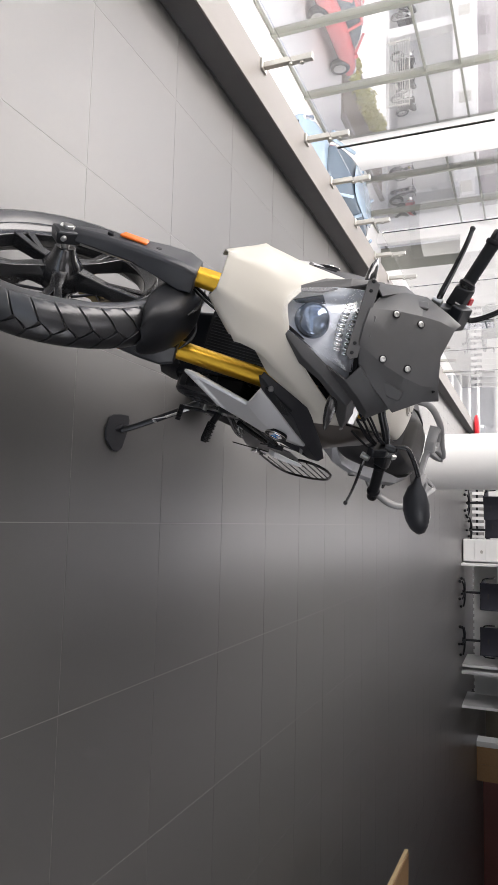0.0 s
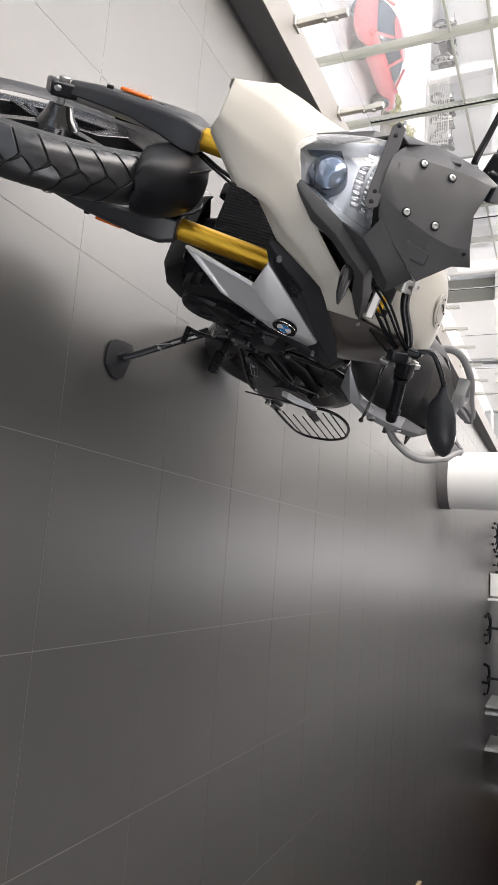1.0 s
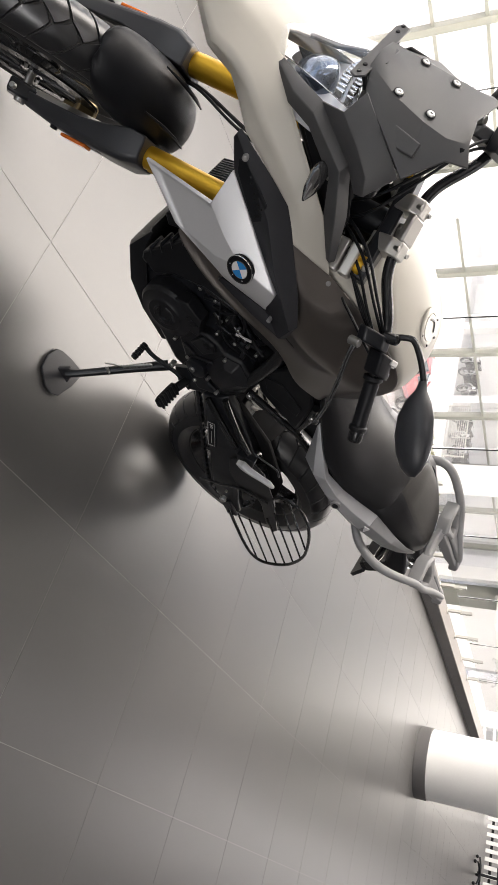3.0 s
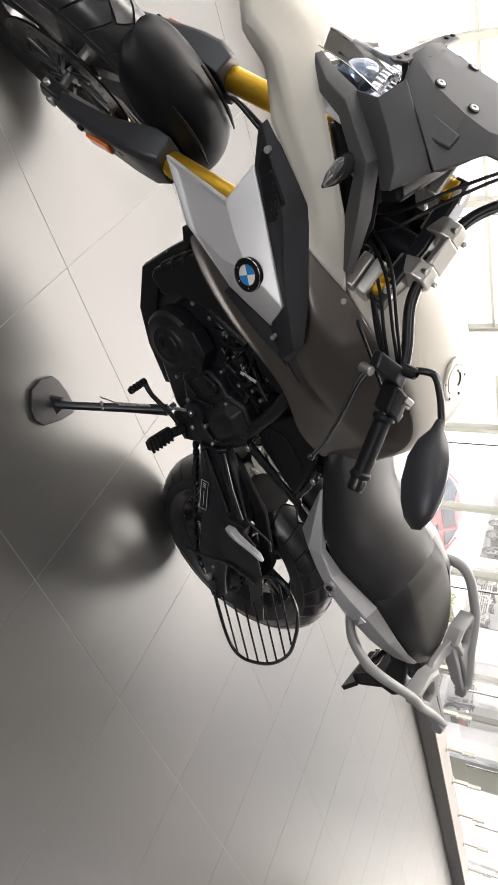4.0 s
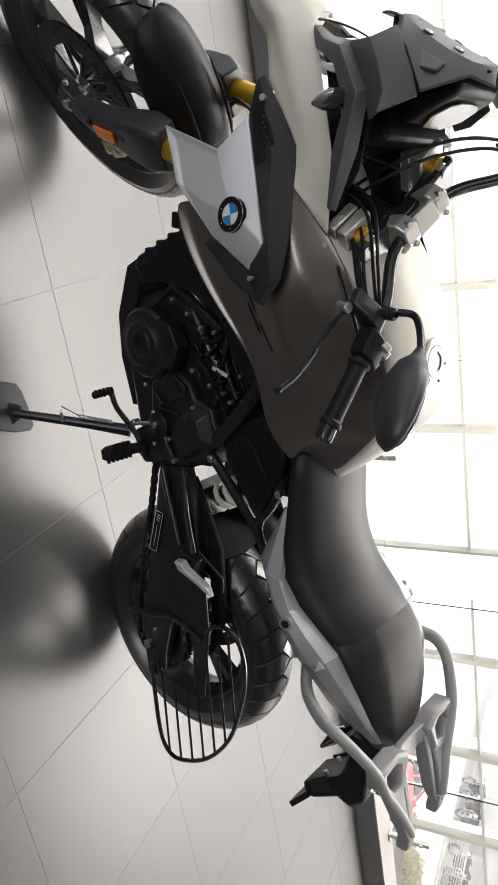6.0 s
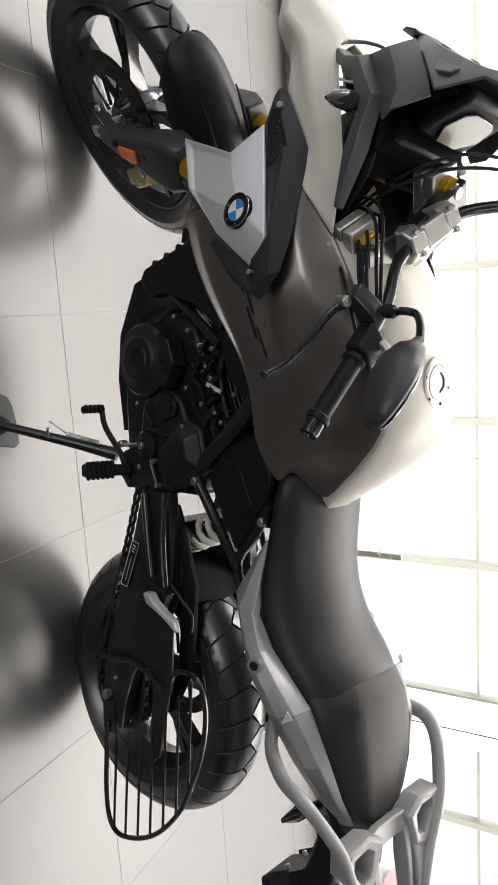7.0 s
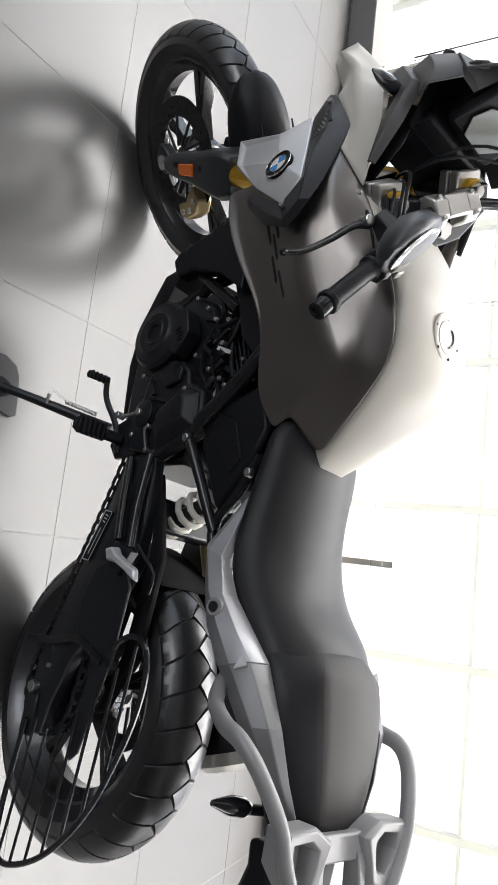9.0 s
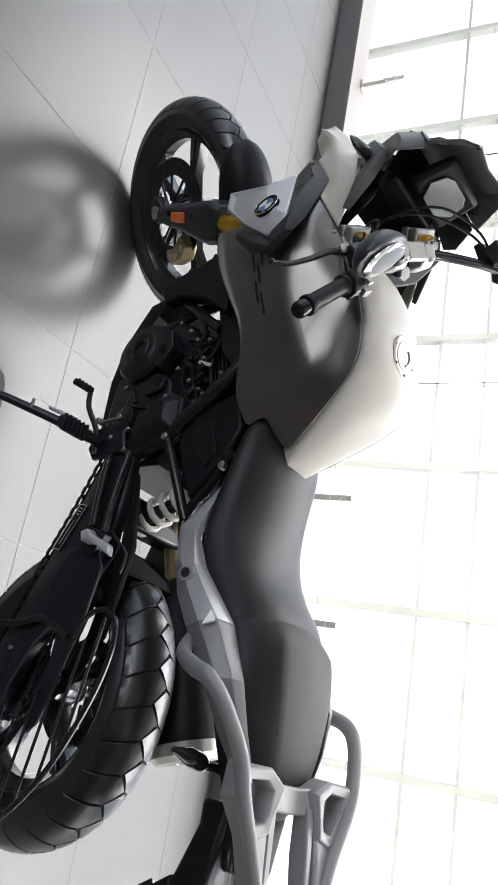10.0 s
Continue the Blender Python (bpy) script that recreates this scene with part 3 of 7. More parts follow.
part("inner_mudguard", bm, M_MATT, bike, solid=0.004)
bm = B()
a, b = Vector((0.38, 0.03, 0.47)), Vector((0.47, 0.03, 0.72))
rod(bm, a, b, 0.017)
shock = part("shock_absorber", bm, M_BLACKMETAL, bike)
bm = B()
d = (b - a).normalized()
u = Vector((0, 1, 0))
v = d.cross(u)
pts = [a + d * (0.03 + 0.2 * k / 60) + (u * math.cos(k * 0.6) + v * math.sin(k * 0.6)) * 0.032 for k in range(61)]
tube(bm, pts, 0.0075, 8, 1)
part("spring", bm, M_SPRING, shock, "off-white coil spring")

# wire guard beside the rear wheel, with its bracket plate and strip
bm = B()
GUARD = [(0.075, 0.185, 0.596), (0.112, 0.186, 0.606), (0.132, 0.187, 0.628), (0.140, 0.188, 0.657), (0.134, 0.190, 0.690), (0.109, 0.193, 0.715), (0.059, 0.196, 0.726), (-0.013, 0.199, 0.717), (-0.093, 0.202, 0.689),
         (-0.160, 0.205, 0.657), (-0.222, 0.206, 0.607), (-0.271, 0.207, 0.550), (-0.306, 0.207, 0.483), (-0.322, 0.206, 0.419), (-0.300, 0.202, 0.379), (-0.240, 0.196, 0.360), (-0.150, 0.188, 0.352), (-0.07, 0.182, 0.350)]
tube(bm, GUARD, 0.0058, 8, 4)
guard = part("wire_guard", bm, M_FRAMETUBE, bike, "black wire guard beside the rear wheel")
for x0, x1, z in ((-0.06, -0.318, 0.400), (-0.07, -0.313, 0.446), (-0.06, -0.297, 0.494), (-0.02, -0.273, 0.541), (0.03, -0.240, 0.588), (0.078, -0.186, 0.634), (0.125, -0.112, 0.676)):
    bm = B()
    rod(bm, (x0, 0.187, z - 0.004), (x1, 0.203, z), 0.0032, 8)
    part("wire", bm, M_FRAMETUBE, guard)
bm = B()
prism(bm, [(x, 0.176, z) for x, z in ((0.262, 0.480), (0.300, 0.560), (0.230, 0.606), (0.099, 0.598), (0.007, 0.576), (-0.093, 0.552), (-0.112, 0.530), (-0.052, 0.516), (0.039, 0.532), (0.106, 0.525), (0.104, 0.461), (0.194, 0.452))], (0, 0.006, 0))
part("bracket_plate", bm, M_BLACKMETAL, guard, "black bracket plate", bevel=0.0015)
bm = B()
tube(bm, [(0.092, 0.182, 0.279), (0.098, 0.184, 0.38), (0.112, 0.186, 0.472), (0.079, 0.188, 0.573)], 0.0078, 8, 4, 0.35)
part("bracket_strip", bm, M_FRAMETUBE, guard, "flat black strip")
bm = B()
tube(bm, [(-0.07, 0.182, 0.350), (-0.06, 0.172, 0.348), (-0.05, 0.166, 0.346)], 0.006, 8)
part("stay", bm, M_FRAMETUBE, guard)

# engine
bm = B()
prism(bm, xz([(0.50, 0.40), (0.50, 0.60), (0.60, 0.66), (0.74, 0.66), (0.88, 0.60), (0.93, 0.50), (0.90, 0.38), (0.78, 0.335), (0.58, 0.345)], -0.105), (0, 0.21, 0))
engine = part("engine", bm, M_BLACKMETAL, bike, "black single-cylinder engine", bevel=0.012)
bm = B()
lathe(bm, [(0.10, 0.088), (0.146, 0.086), (0.155, 0.078), (0.158, 0.055), (0.163, 0.05), (0.163, 0.022), (0.157, 0.02), (0.157, 0.0001)], (0.802, 0, 0.467), (0, 1, 0), 40)
cover = part("generator_cover", bm, M_DARKPL, engine, "round dark generator cover")
bm = B()
for k in range(3):
    a0 = 120 * k
    lathe(bm, [(0.163, 0.026), (0.166, 0.027), (0.166, 0.033), (0.163, 0.034)], (0.802, 0, 0.467), (0, 1, 0), 10, a0, a0 + 85)
prism(bm, xz([(0.86, 0.525), (0.845, 0.565), (0.79, 0.585), (0.735, 0.55), (0.76, 0.515)], 0.115), (0, 0.040, 0))
parts("cover_rib", bm, M_DARKPL, cover, bevel=0.003)
bm = B()
prism(bm, xz([(0.735, 0.512), (0.728, 0.56), (0.70, 0.592), (0.667, 0.60), (0.645, 0.652), (0.56, 0.668), (0.505, 0.53), (0.518, 0.448), (0.60, 0.432), (0.705, 0.45)], 0.095), (0, 0.040, 0))
sprocket_cover = part("sprocket_cover", bm, M_DARKPL, engine, "dark sprocket cover", bevel=0.008)
bm = B()
skin(bm, [xz([(0.662, 0.588), (0.640, 0.645), (0.558, 0.660), (0.512, 0.53), (0.56, 0.502), (0.606, 0.502)], 0.134),
          xz([(0.636, 0.604), (0.620, 0.622), (0.580, 0.626), (0.552, 0.56), (0.575, 0.535), (0.60, 0.545)], 0.160)])
part("cover_boss", bm, M_DARKPL, sprocket_cover, bevel=0.004)
bm = B()
prism(bm, xz([(0.612, 0.432), (0.612, 0.495), (0.56, 0.497), (0.51, 0.522), (0.522, 0.446)], 0.134), (0, 0.016, 0))
part("lever_plate", bm, M_BLACKMETAL, sprocket_cover, bevel=0.006)
bm = B()
lathe(bm, [(0.134, 0.034), (0.152, 0.032), (0.155, 0.026), (0.155, 0.0001)], (0.602, 0, 0.478), (0, 1, 0), 26)
part("pivot_boss", bm, M_BLACKMETAL, sprocket_cover)
bm = B()
prism(bm, xz([(0.726, 0.549), (0.70, 0.583), (0.672, 0.575), (0.660, 0.53), (0.70, 0.50)], 0.134), (0, 0.013, 0))
part("cover_step", bm, M_DARKPL, sprocket_cover, bevel=0.004)
bm = B()
lathe(bm, [(0.1472, 0.0001), (0.1472, 0.010), (0.1490, 0.0115), (0.1490, 0.013), (0.1470, 0.0145)], (0.70, 0, 0.562), (0, 1, 0), 18)
part("bolt_well", bm, M_BLACK, sprocket_cover)
bm = B()
prism(bm, xz([(0.648, 0.478), (0.632, 0.548), (0.622, 0.546), (0.640, 0.476)], 0.134), (0, 0.010, 0))
prism(bm, xz([(0.690, 0.470), (0.650, 0.495), (0.646, 0.485), (0.686, 0.462)], 0.134), (0, 0.010, 0))
parts("cover_web", bm, M_DARKPL, sprocket_cover, bevel=0.002)
bm = B()
for k in range(11):
    f = k / 10
    box(bm, (0.775 - 0.055 * f, 0, 0.66 + 0.15 * f), (0.17, 0.185, 0.006), (0, 20, 0))
box(bm, (0.748, 0, 0.735), (0.13, 0.15, 0.20), (0, 20, 0))
parts("cylinder_fin", bm, M_BLACKMETAL, engine, bevel=0.002)
bm = B()
prism(bm, xz([(0.62, 0.77), (0.66, 0.87), (0.80, 0.90), (0.86, 0.83), (0.82, 0.77)], -0.085), (0, 0.17, 0))
part("cylinder_head", bm, M_BLACKMETAL, engine, bevel=0.01)
bm = B()
for x, y, z in ((0.57, 0.150, 0.508), (0.519, 0.148, 0.514), (0.555, 0.150, 0.452), (0.60, 0.142, 0.445), (0.628, 0.136, 0.448), (0.82, 0.112, 0.665), (0.755, 0.125, 0.675), (0.68, 0.105, 0.665), (0.66, 0.11, 0.69), (0.905, 0.105, 0.60), (0.70, 0.142, 0.44), (0.735, 0.13, 0.60), (0.70, 0.12, 0.64), (0.77, 0.11, 0.635),
                (0.83, 0.11, 0.62), (0.865, 0.11, 0.585), (0.90, 0.11, 0.54), (0.65, 0.142, 0.60), (0.84, 0.10, 0.70), (0.87, 0.10, 0.665), (0.80, 0.095, 0.72), (0.72, 0.10, 0.72)):
    rod(bm, (x, y - 0.01, z), (x, y + 0.005, z), 0.0056, 10)
parts("bolt", bm, M_BOLT, engine, "bright engine bolt")
bm = B()
tube(bm, [(0.86, 0.09, 0.66), (0.83, 0.105, 0.70), (0.78, 0.11, 0.69), (0.72, 0.115, 0.70), (0.67, 0.118, 0.72)], 0.006, 8)
tube(bm, [(0.90, 0.08, 0.60), (0.88, 0.11, 0.64), (0.86, 0.112, 0.70), (0.84, 0.10, 0.76)], 0.007, 8)
tube(bm, [(0.70, 0.115, 0.61), (0.72, 0.12, 0.66), (0.77, 0.12, 0.70), (0.82, 0.115, 0.71)], 0.0045, 8)
parts("hose", bm, M_BLACK, engine)
bm = B()
rod(bm, (0.76, 0.118, 0.66), (0.72, 0.125, 0.69), 0.009, 10)
rod(bm, (0.79, 0.11, 0.60), (0.765, 0.118, 0.625), 0.008, 10)
parts("connector", bm, M_DISC, engine)
bm = B()
for x, y, z, sx, sz, turn in ((0.86, 0.10, 0.63, 0.03, 0.012, 20), (0.835, 0.108, 0.60, 0.012, 0.03, -15), (0.745, 0.122, 0.63, 0.035, 0.010, 50), (0.705, 0.118, 0.665, 0.012, 0.045, 30),
                              (0.665, 0.12, 0.655, 0.03, 0.014, -35), (0.80, 0.10, 0.685, 0.02, 0.02, 10), (0.78, 0.112, 0.655, 0.008, 0.05, 40), (0.69, 0.112, 0.705, 0.04, 0.012, 60)):
    box(bm, (x, y, z), (sx, 0.012, sz), (0, turn, 0))
parts("engine_bracket", bm, M_BLACKMETAL, engine, bevel=0.002)
bm = B()
tube(bm, [(0.66, 0.115, 0.64), (0.70, 0.125, 0.62), (0.75, 0.125, 0.615), (0.80, 0.12, 0.63), (0.85, 0.11, 0.65)], 0.0035, 8, 4)
tube(bm, [(0.64, 0.11, 0.68), (0.69, 0.125, 0.66), (0.73, 0.126, 0.645), (0.76, 0.12, 0.60)], 0.003, 8, 4)
tube(bm, [(0.84, 0.105, 0.72), (0.81, 0.118, 0.69), (0.80, 0.12, 0.65), (0.815, 0.115, 0.61)], 0.005, 8, 4)
parts("wiring", bm, M_BLACK, engine)
bm = B()
prism(bm, [(0.748, 0.1285, 0.668), (0.730, 0.1285, 0.712), (0.722, 0.1285, 0.708), (0.740, 0.1285, 0.664)], (0, 0.002, 0))
part("tag", bm, M_LABELW, engine, "small pale tag")
# small lifted lettering bars on the engine cover, unreadable
bm = B()
for k in range(4):
    box(bm, (0.772 + 0.009 * k, 0.157, 0.560 - 0.004 * k), (0.0035, 0.002, 0.018), (0, 20, 0))
parts("cover_mark", bm, M_BLACKMETAL, cover)
# rear brake hose side, exhaust header behind the engine
bm = B()
tube(bm, [(0.62, 0.02, 0.74), (0.55, 0.0, 0.70), (0.47, -0.03, 0.60), (0.40, -0.08, 0.52), (0.30, -0.12, 0.515)], 0.02, 12)
part("exhaust_pipe", bm, M_GOLDCAL, bike, "heat-tinted steel exhaust pipe")
# belly pan
bm = B()
rows = []
for x, z, h, w in ((1.02, 0.475, 0.02, 0.105), (0.985, 0.392, 0.07, 0.118), (0.87, 0.325, 0.075, 0.112), (0.76, 0.302, 0.06, 0.103), (0.63, 0.297, 0.03, 0.085)):
    rows.append([(x, -w, z + h), (x, -w, z + 0.012), (x, -w + 0.02, z), (x, 0, z - 0.004), (x, w - 0.02, z), (x, w, z + 0.012), (x, w, z + h)])
sheet(bm, rows)
part("belly_pan", bm, M_BLACK, bike, "black engine guard", solid=0.004, bevel=0.0015)

# radiator and its shrouds
bm = B()
box(bm, (1.045, 0, 0.70), (0.035, 0.25, 0.24), (0, -14, 0))
radiator = part("radiator", bm, M_BLACK, bike, "black finned radiator", bevel=0.004)
bm = B()
for k in range(26):
    f = k / 25
    box(bm, (1.069, -0.11 + 0.22 * f, 0.705), (0.003, 0.0028, 0.215), (0, -14, 0))
parts("fin", bm, M_BLACKMETAL, radiator)
for s in (1, -1):
    bm = B()
    prism(bm, side(xz([(1.055, 0.735), (1.048, 0.655), (1.005, 0.50), (0.985, 0.485), (0.94, 0.508), (0.945, 0.565), (0.915, 0.66), (0.85, 0.745)], 0.125), s), (0, 0.04 * s, 0))
    for k in range(4):
        z = 0.53 + 0.04 * k
        box(bm, side((1.006 + 0.012 * k, 0.140, z), s), (0.03, 0.052, 0.010), (0, -15, 0))
    parts("radiator_shroud", bm, M_BLACK, bike, bevel=0.005)

# frame tubes
for s in (1, -1):
    for pts, r in (([(1.0, 0.05, 0.98), (0.92, 0.10, 0.90), (0.71, 0.122, 0.80), (0.587, 0.124, 0.667), (0.53, 0.122, 0.58), (0.50, 0.12, 0.44)], 0.019),
                   ([(0.97, 0.05, 0.88), (0.955, 0.085, 0.70), (0.93, 0.095, 0.55), (0.86, 0.09, 0.42)], 0.015),
                   ([(0.96, 0.125, 0.545), (0.89, 0.13, 0.632), (0.826, 0.13, 0.712)], 0.013),
                   ([(0.545, 0.14, 0.64), (0.46, 0.122, 0.685), (0.365, 0.098, 0.728)], 0.0115),
                   ([(0.505, 0.108, 0.832), (0.44, 0.10, 0.78), (0.36, 0.095, 0.722), (0.20, 0.09, 0.80), (0.02, 0.08, 0.93)], 0.0115)):
        bm = B()
        tube(bm, side(pts, s), r, 10, 4)
        part("frame_tube", bm, M_FRAMETUBE, bike)
    bm = B()
    tube(bm, side([(0.50, 0.158, 0.482), (0.41, 0.168, 0.505), (0.325, 0.176, 0.528)], s), 0.0095, 10, 2)
    tube(bm, side([(0.505, 0.155, 0.548), (0.40, 0.165, 0.552), (0.31, 0.174, 0.570)], s), 0.0095, 10, 2)
    parts("footrest_stay", bm, M_FRAMETUBE, bike)
    bm = B()
    prism(bm, side(xz([(0.60, 0.668), (0.647, 0.812), (0.555, 0.845), (0.50, 0.82), (0.405, 0.738), (0.53, 0.66)], 0.098), s), (0, 0.02 * s, 0))
    cover_side = part("side_cover", bm, M_BLACK, bike, "matt black side cover", bevel=0.008)
    bm = B()
    prism(bm, side(xz([(0.597, 0.70), (0.575, 0.755), (0.50, 0.79), (0.47, 0.765), (0.54, 0.69)], 0.1175), s), (0, 0.004 * s, 0))
    part("cover_facet", bm, M_BLACK, cover_side, bevel=0.0035)
    bm = B()
    prism(bm, side(xz([(0.945, 0.668), (0.83, 0.715), (0.76, 0.738), (0.70, 0.79), (0.62, 0.85), (0.85, 0.86), (1.0, 0.77)], 0.126), s), (0, 0.010 * s, 0))
    part("inner_cover", bm, M_BLACK, bike, "matt black inner cover", bevel=0.003)
bm = B()
for x, y, z in ((0.472, 0.12, 0.815), (0.538, 0.15, 0.645), (0.278, -0.09, 0.50)):
    rod(bm, (x, y - 0.012, z), (x, y + 0.004, z), 0.0085, 10)
parts("frame_bolt", bm, M_BOLT, bike)
bm = B()
box(bm, (0.55, 0, 0.75), (0.2, 0.17, 0.2))
part("airbox", bm, M_BLACK, bike, bevel=0.02)

# foot controls on both sides
for s in (1, -1):
    bm = B()
    tube(bm, side([(0.545, 0.15, 0.415), (0.548, 0.19, 0.405)], s), 0.013, 10, 1)
    prism(bm, side([(0.532, 0.19, 0.41), (0.568, 0.19, 0.41), (0.568, 0.255, 0.403), (0.562, 0.268, 0.402), (0.540, 0.268, 0.402), (0.533, 0.255, 0.403)], s), (0, 0, -0.014))
    rest = part("footrest", bm, M_BLACK, bike, "black ribbed footrest", bevel=0.002)
    bm = B()
    for k in range(6):
        box(bm, side((0.55, 0.197 + 0.0125 * k, 0.409 - 0.0012 * k), s), (0.040, 0.006, 0.010))
    parts("footrest_rib", bm, M_BLACK, rest, bevel=0.002)
    bm = B()
    prism(bm, side(xz([(0.60, 0.43), (0.585, 0.385), (0.535, 0.37), (0.505, 0.40), (0.51, 0.47), (0.56, 0.48)], 0.135), s), (0, 0.012 * s, 0))
    part("footrest_plate", bm, M_BLACKMETAL, bike, bevel=0.003)
    bm = B()
    skin(bm, [side([(x - w, y, z + h), (x + w, y, z - h), (x + w * 0.8, y + t, z - h), (x - w * 0.8, y + t, z + h)], s)
              for x, y, z, w, h, t in ((0.288, 0.196, 0.548, 0.014, 0.006, 0.020), (0.289, 0.200, 0.576, 0.017, 0.004, 0.024), (0.280, 0.205, 0.596, 0.011, 0.004, 0.022), (0.266, 0.210, 0.632, 0.0105, 0.003, 0.018), (0.254, 0.214, 0.662, 0.013, 0.003, 0.016), (0.250, 0.216, 0.672, 0.012, 0.003, 0.012))])
    part("pillion_footrest", bm, M_SILVER, bike, "bright aluminium folded pillion footrest", bevel=0.004)
    bm = B()
    prism(bm, side(xz([(0.30, 0.60), (0.32, 0.54), (0.27, 0.525), (0.25, 0.57)], 0.172), s), (0, 0.02 * s, 0))
    tube(bm, side([(0.318, 0.170, 0.588), (0.292, 0.172, 0.622), (0.263, 0.172, 0.660), (0.222, 0.168, 0.652)], s), 0.0032, 8, 2)
    part("pillion_bracket", bm, M_BLACKMETAL, bike, bevel=0.003)
bm = B()
tube(bm, [(0.515, 0.15, 0.41), (0.575, 0.158, 0.395), (0.64, 0.172, 0.35), (0.688, 0.18, 0.345)], 0.007, 8, 3)
shift = part("shift_lever", bm, M_BLACKMETAL, bike)
bm = B()
rod(bm, (0.688, 0.175, 0.345), (0.685, 0.232, 0.343), 0.0095, 12)
for k in range(4):
    lathe(bm, [(-0.002, 0.009), (0, 0.0112), (0.002, 0.009)], (0.687, 0.188 + 0.012 * k, 0.3445), (0, 1, 0), 12)
part("lever_rubber", bm, M_BLACK, shift)
bm = B()
rod(bm, (0.60, 0.152, 0.385), (0.605, 0.15, 0.475), 0.0045, 8)
for z in (0.39, 0.47):
    rod(bm, (0.603, 0.14, z), (0.603, 0.162, z), 0.0085, 10)
part("shift_rod", bm, M_BOLT, shift)

# side stand with its flat foot on the tiles
bm = B()
tube(bm, [(0.575, 0.135, 0.345), (0.60, 0.20, 0.265), (0.632, 0.285, 0.155), (0.645, 0.318, 0.105)], [0.016, 0.0125, 0.0115, 0.0115], 12, 3)
stand = part("side_stand", bm, M_BLACKMETAL, bike, "dark steel side stand")
bm = B()
up = Vector((0, -0.2588, 0.9659))
out = Vector((0, 0.9659, 0.2588))
base = Vector((0.645, 0.32, 0.0866))
foot = [base + Vector((dx, 0, 0)) + out * dy + up * 0.001 for dx, dy in ((0.079, 0.056), (0.085, 0.012), (0.072, -0.030), (0.050, -0.045), (0.007, -0.058), (-0.050, -0.068), (-0.060, -0.050), (-0.052, 0.002), (-0.030, 0.066), (0.0, 0.086), (0.03, 0.086))]
prism(bm, foot, up * 0.008)
prism(bm, [base + Vector((0.03, 0, 0)) + up * 0.008, base + Vector((-0.03, 0, 0)) + up * 0.008, base + Vector((-0.012, 0, 0)) + up * 0.03 - out * 0.02, base + Vector((0.012, 0, 0)) + up * 0.03 - out * 0.02], out * 0.012)
part("stand_foot", bm, M_DEFL, stand, "flat dark stand foot", bevel=0.002)
bm = B()
rod(bm, (0.615, 0.25, 0.215), (0.640, 0.253, 0.222), 0.0048, 8)
pts = [Vector((0.636, 0.25, 0.222)).lerp(Vector((0.60, 0.165, 0.335)), 0.3 + 0.6 * k / 150) + Vector((math.cos(k * 0.9), 0.5 * math.sin(k * 0.9), math.sin(k * 0.9))) * 0.0042 for k in range(151)]
tube(bm, pts, 0.0018, 5, 1)
rod(bm, (0.655, 0.25, 0.222), Vector((0.636, 0.25, 0.222)).lerp(Vector((0.60, 0.165, 0.335)), 0.32), 0.002, 6)
part("stand_spring", bm, M_BOLT, stand, "thin bright return spring")

# fuel tank: the white crown between the two seams
SEAM = [(1.0, 0.160, 1.018), (0.979, 0.160, 1.026), (0.904, 0.152, 1.076), (0.822, 0.135, 1.104), (0.75, 0.125, 1.119), (0.69, 0.120, 1.121), (0.645, 0.114, 1.104), (0.60, 0.099, 1.060), (0.55, 0.070, 0.987), (0.512, 0.049, 0.933)]
CROWN = [1.066, 1.080, 1.116, 1.138, 1.148, 1.146, 1.132, 1.100, 1.026, 0.955]
bm = B()
rows = []
for (x, y, z), c in zip(SEAM, CROWN):
    prof = [(x, y * 0.97, z - 0.035), (x, y * 0.995, z - 0.004), (x, y * 0.965, z + (c - z) * 0.16), (x, y * 0.86, z + (c - z) * 0.42), (x, y * 0.55, z + (c - z) * 0.84), (x, 0, c)]
    rows.append(prof + [(p[0], -p[1], p[2]) for p in prof[-2::-1]])
rows.append([(0.497, p[1] * 0.7, 0.922) for p in rows[-1]])
sheet(bm, rows)
tank = part("fuel_tank", bm, M_WHITE, bike, "glossy off-white fuel tank", sub=2)
bm = B()
lathe(bm, [(0, 0.047), (0.004, 0.047), (0.0055, 0.045), (0.0055, 0.034), (0.003, 0.0335), (0.003, 0.032), (0.0065, 0.031), (0.0075, 0.0001)], (0.742, 0.0, 1.1405), (-0.04, 0, 1), 40)
cap = part("fuel_cap", bm, M_CAP, tank, "cream-grey fuel cap with a lock flap")
bm = B()
for k in range(6):
    a = math.pi * k / 3 + 0.3
    rod(bm, (0.742 + 0.041 * math.cos(a), 0.041 * math.sin(a), 1.142), (0.742 + 0.041 * math.cos(a), 0.041 * math.sin(a), 1.1472), 0.003, 8)
lathe(bm, [(0.0076, 0.016), (0.0095, 0.017), (0.0095, 0.021), (0.0076, 0.022)], (0.742, 0, 1.1405), (-0.04, 0, 1), 16, 200, 340)
parts("cap_bolt", bm, M_BLACKMETAL, cap)

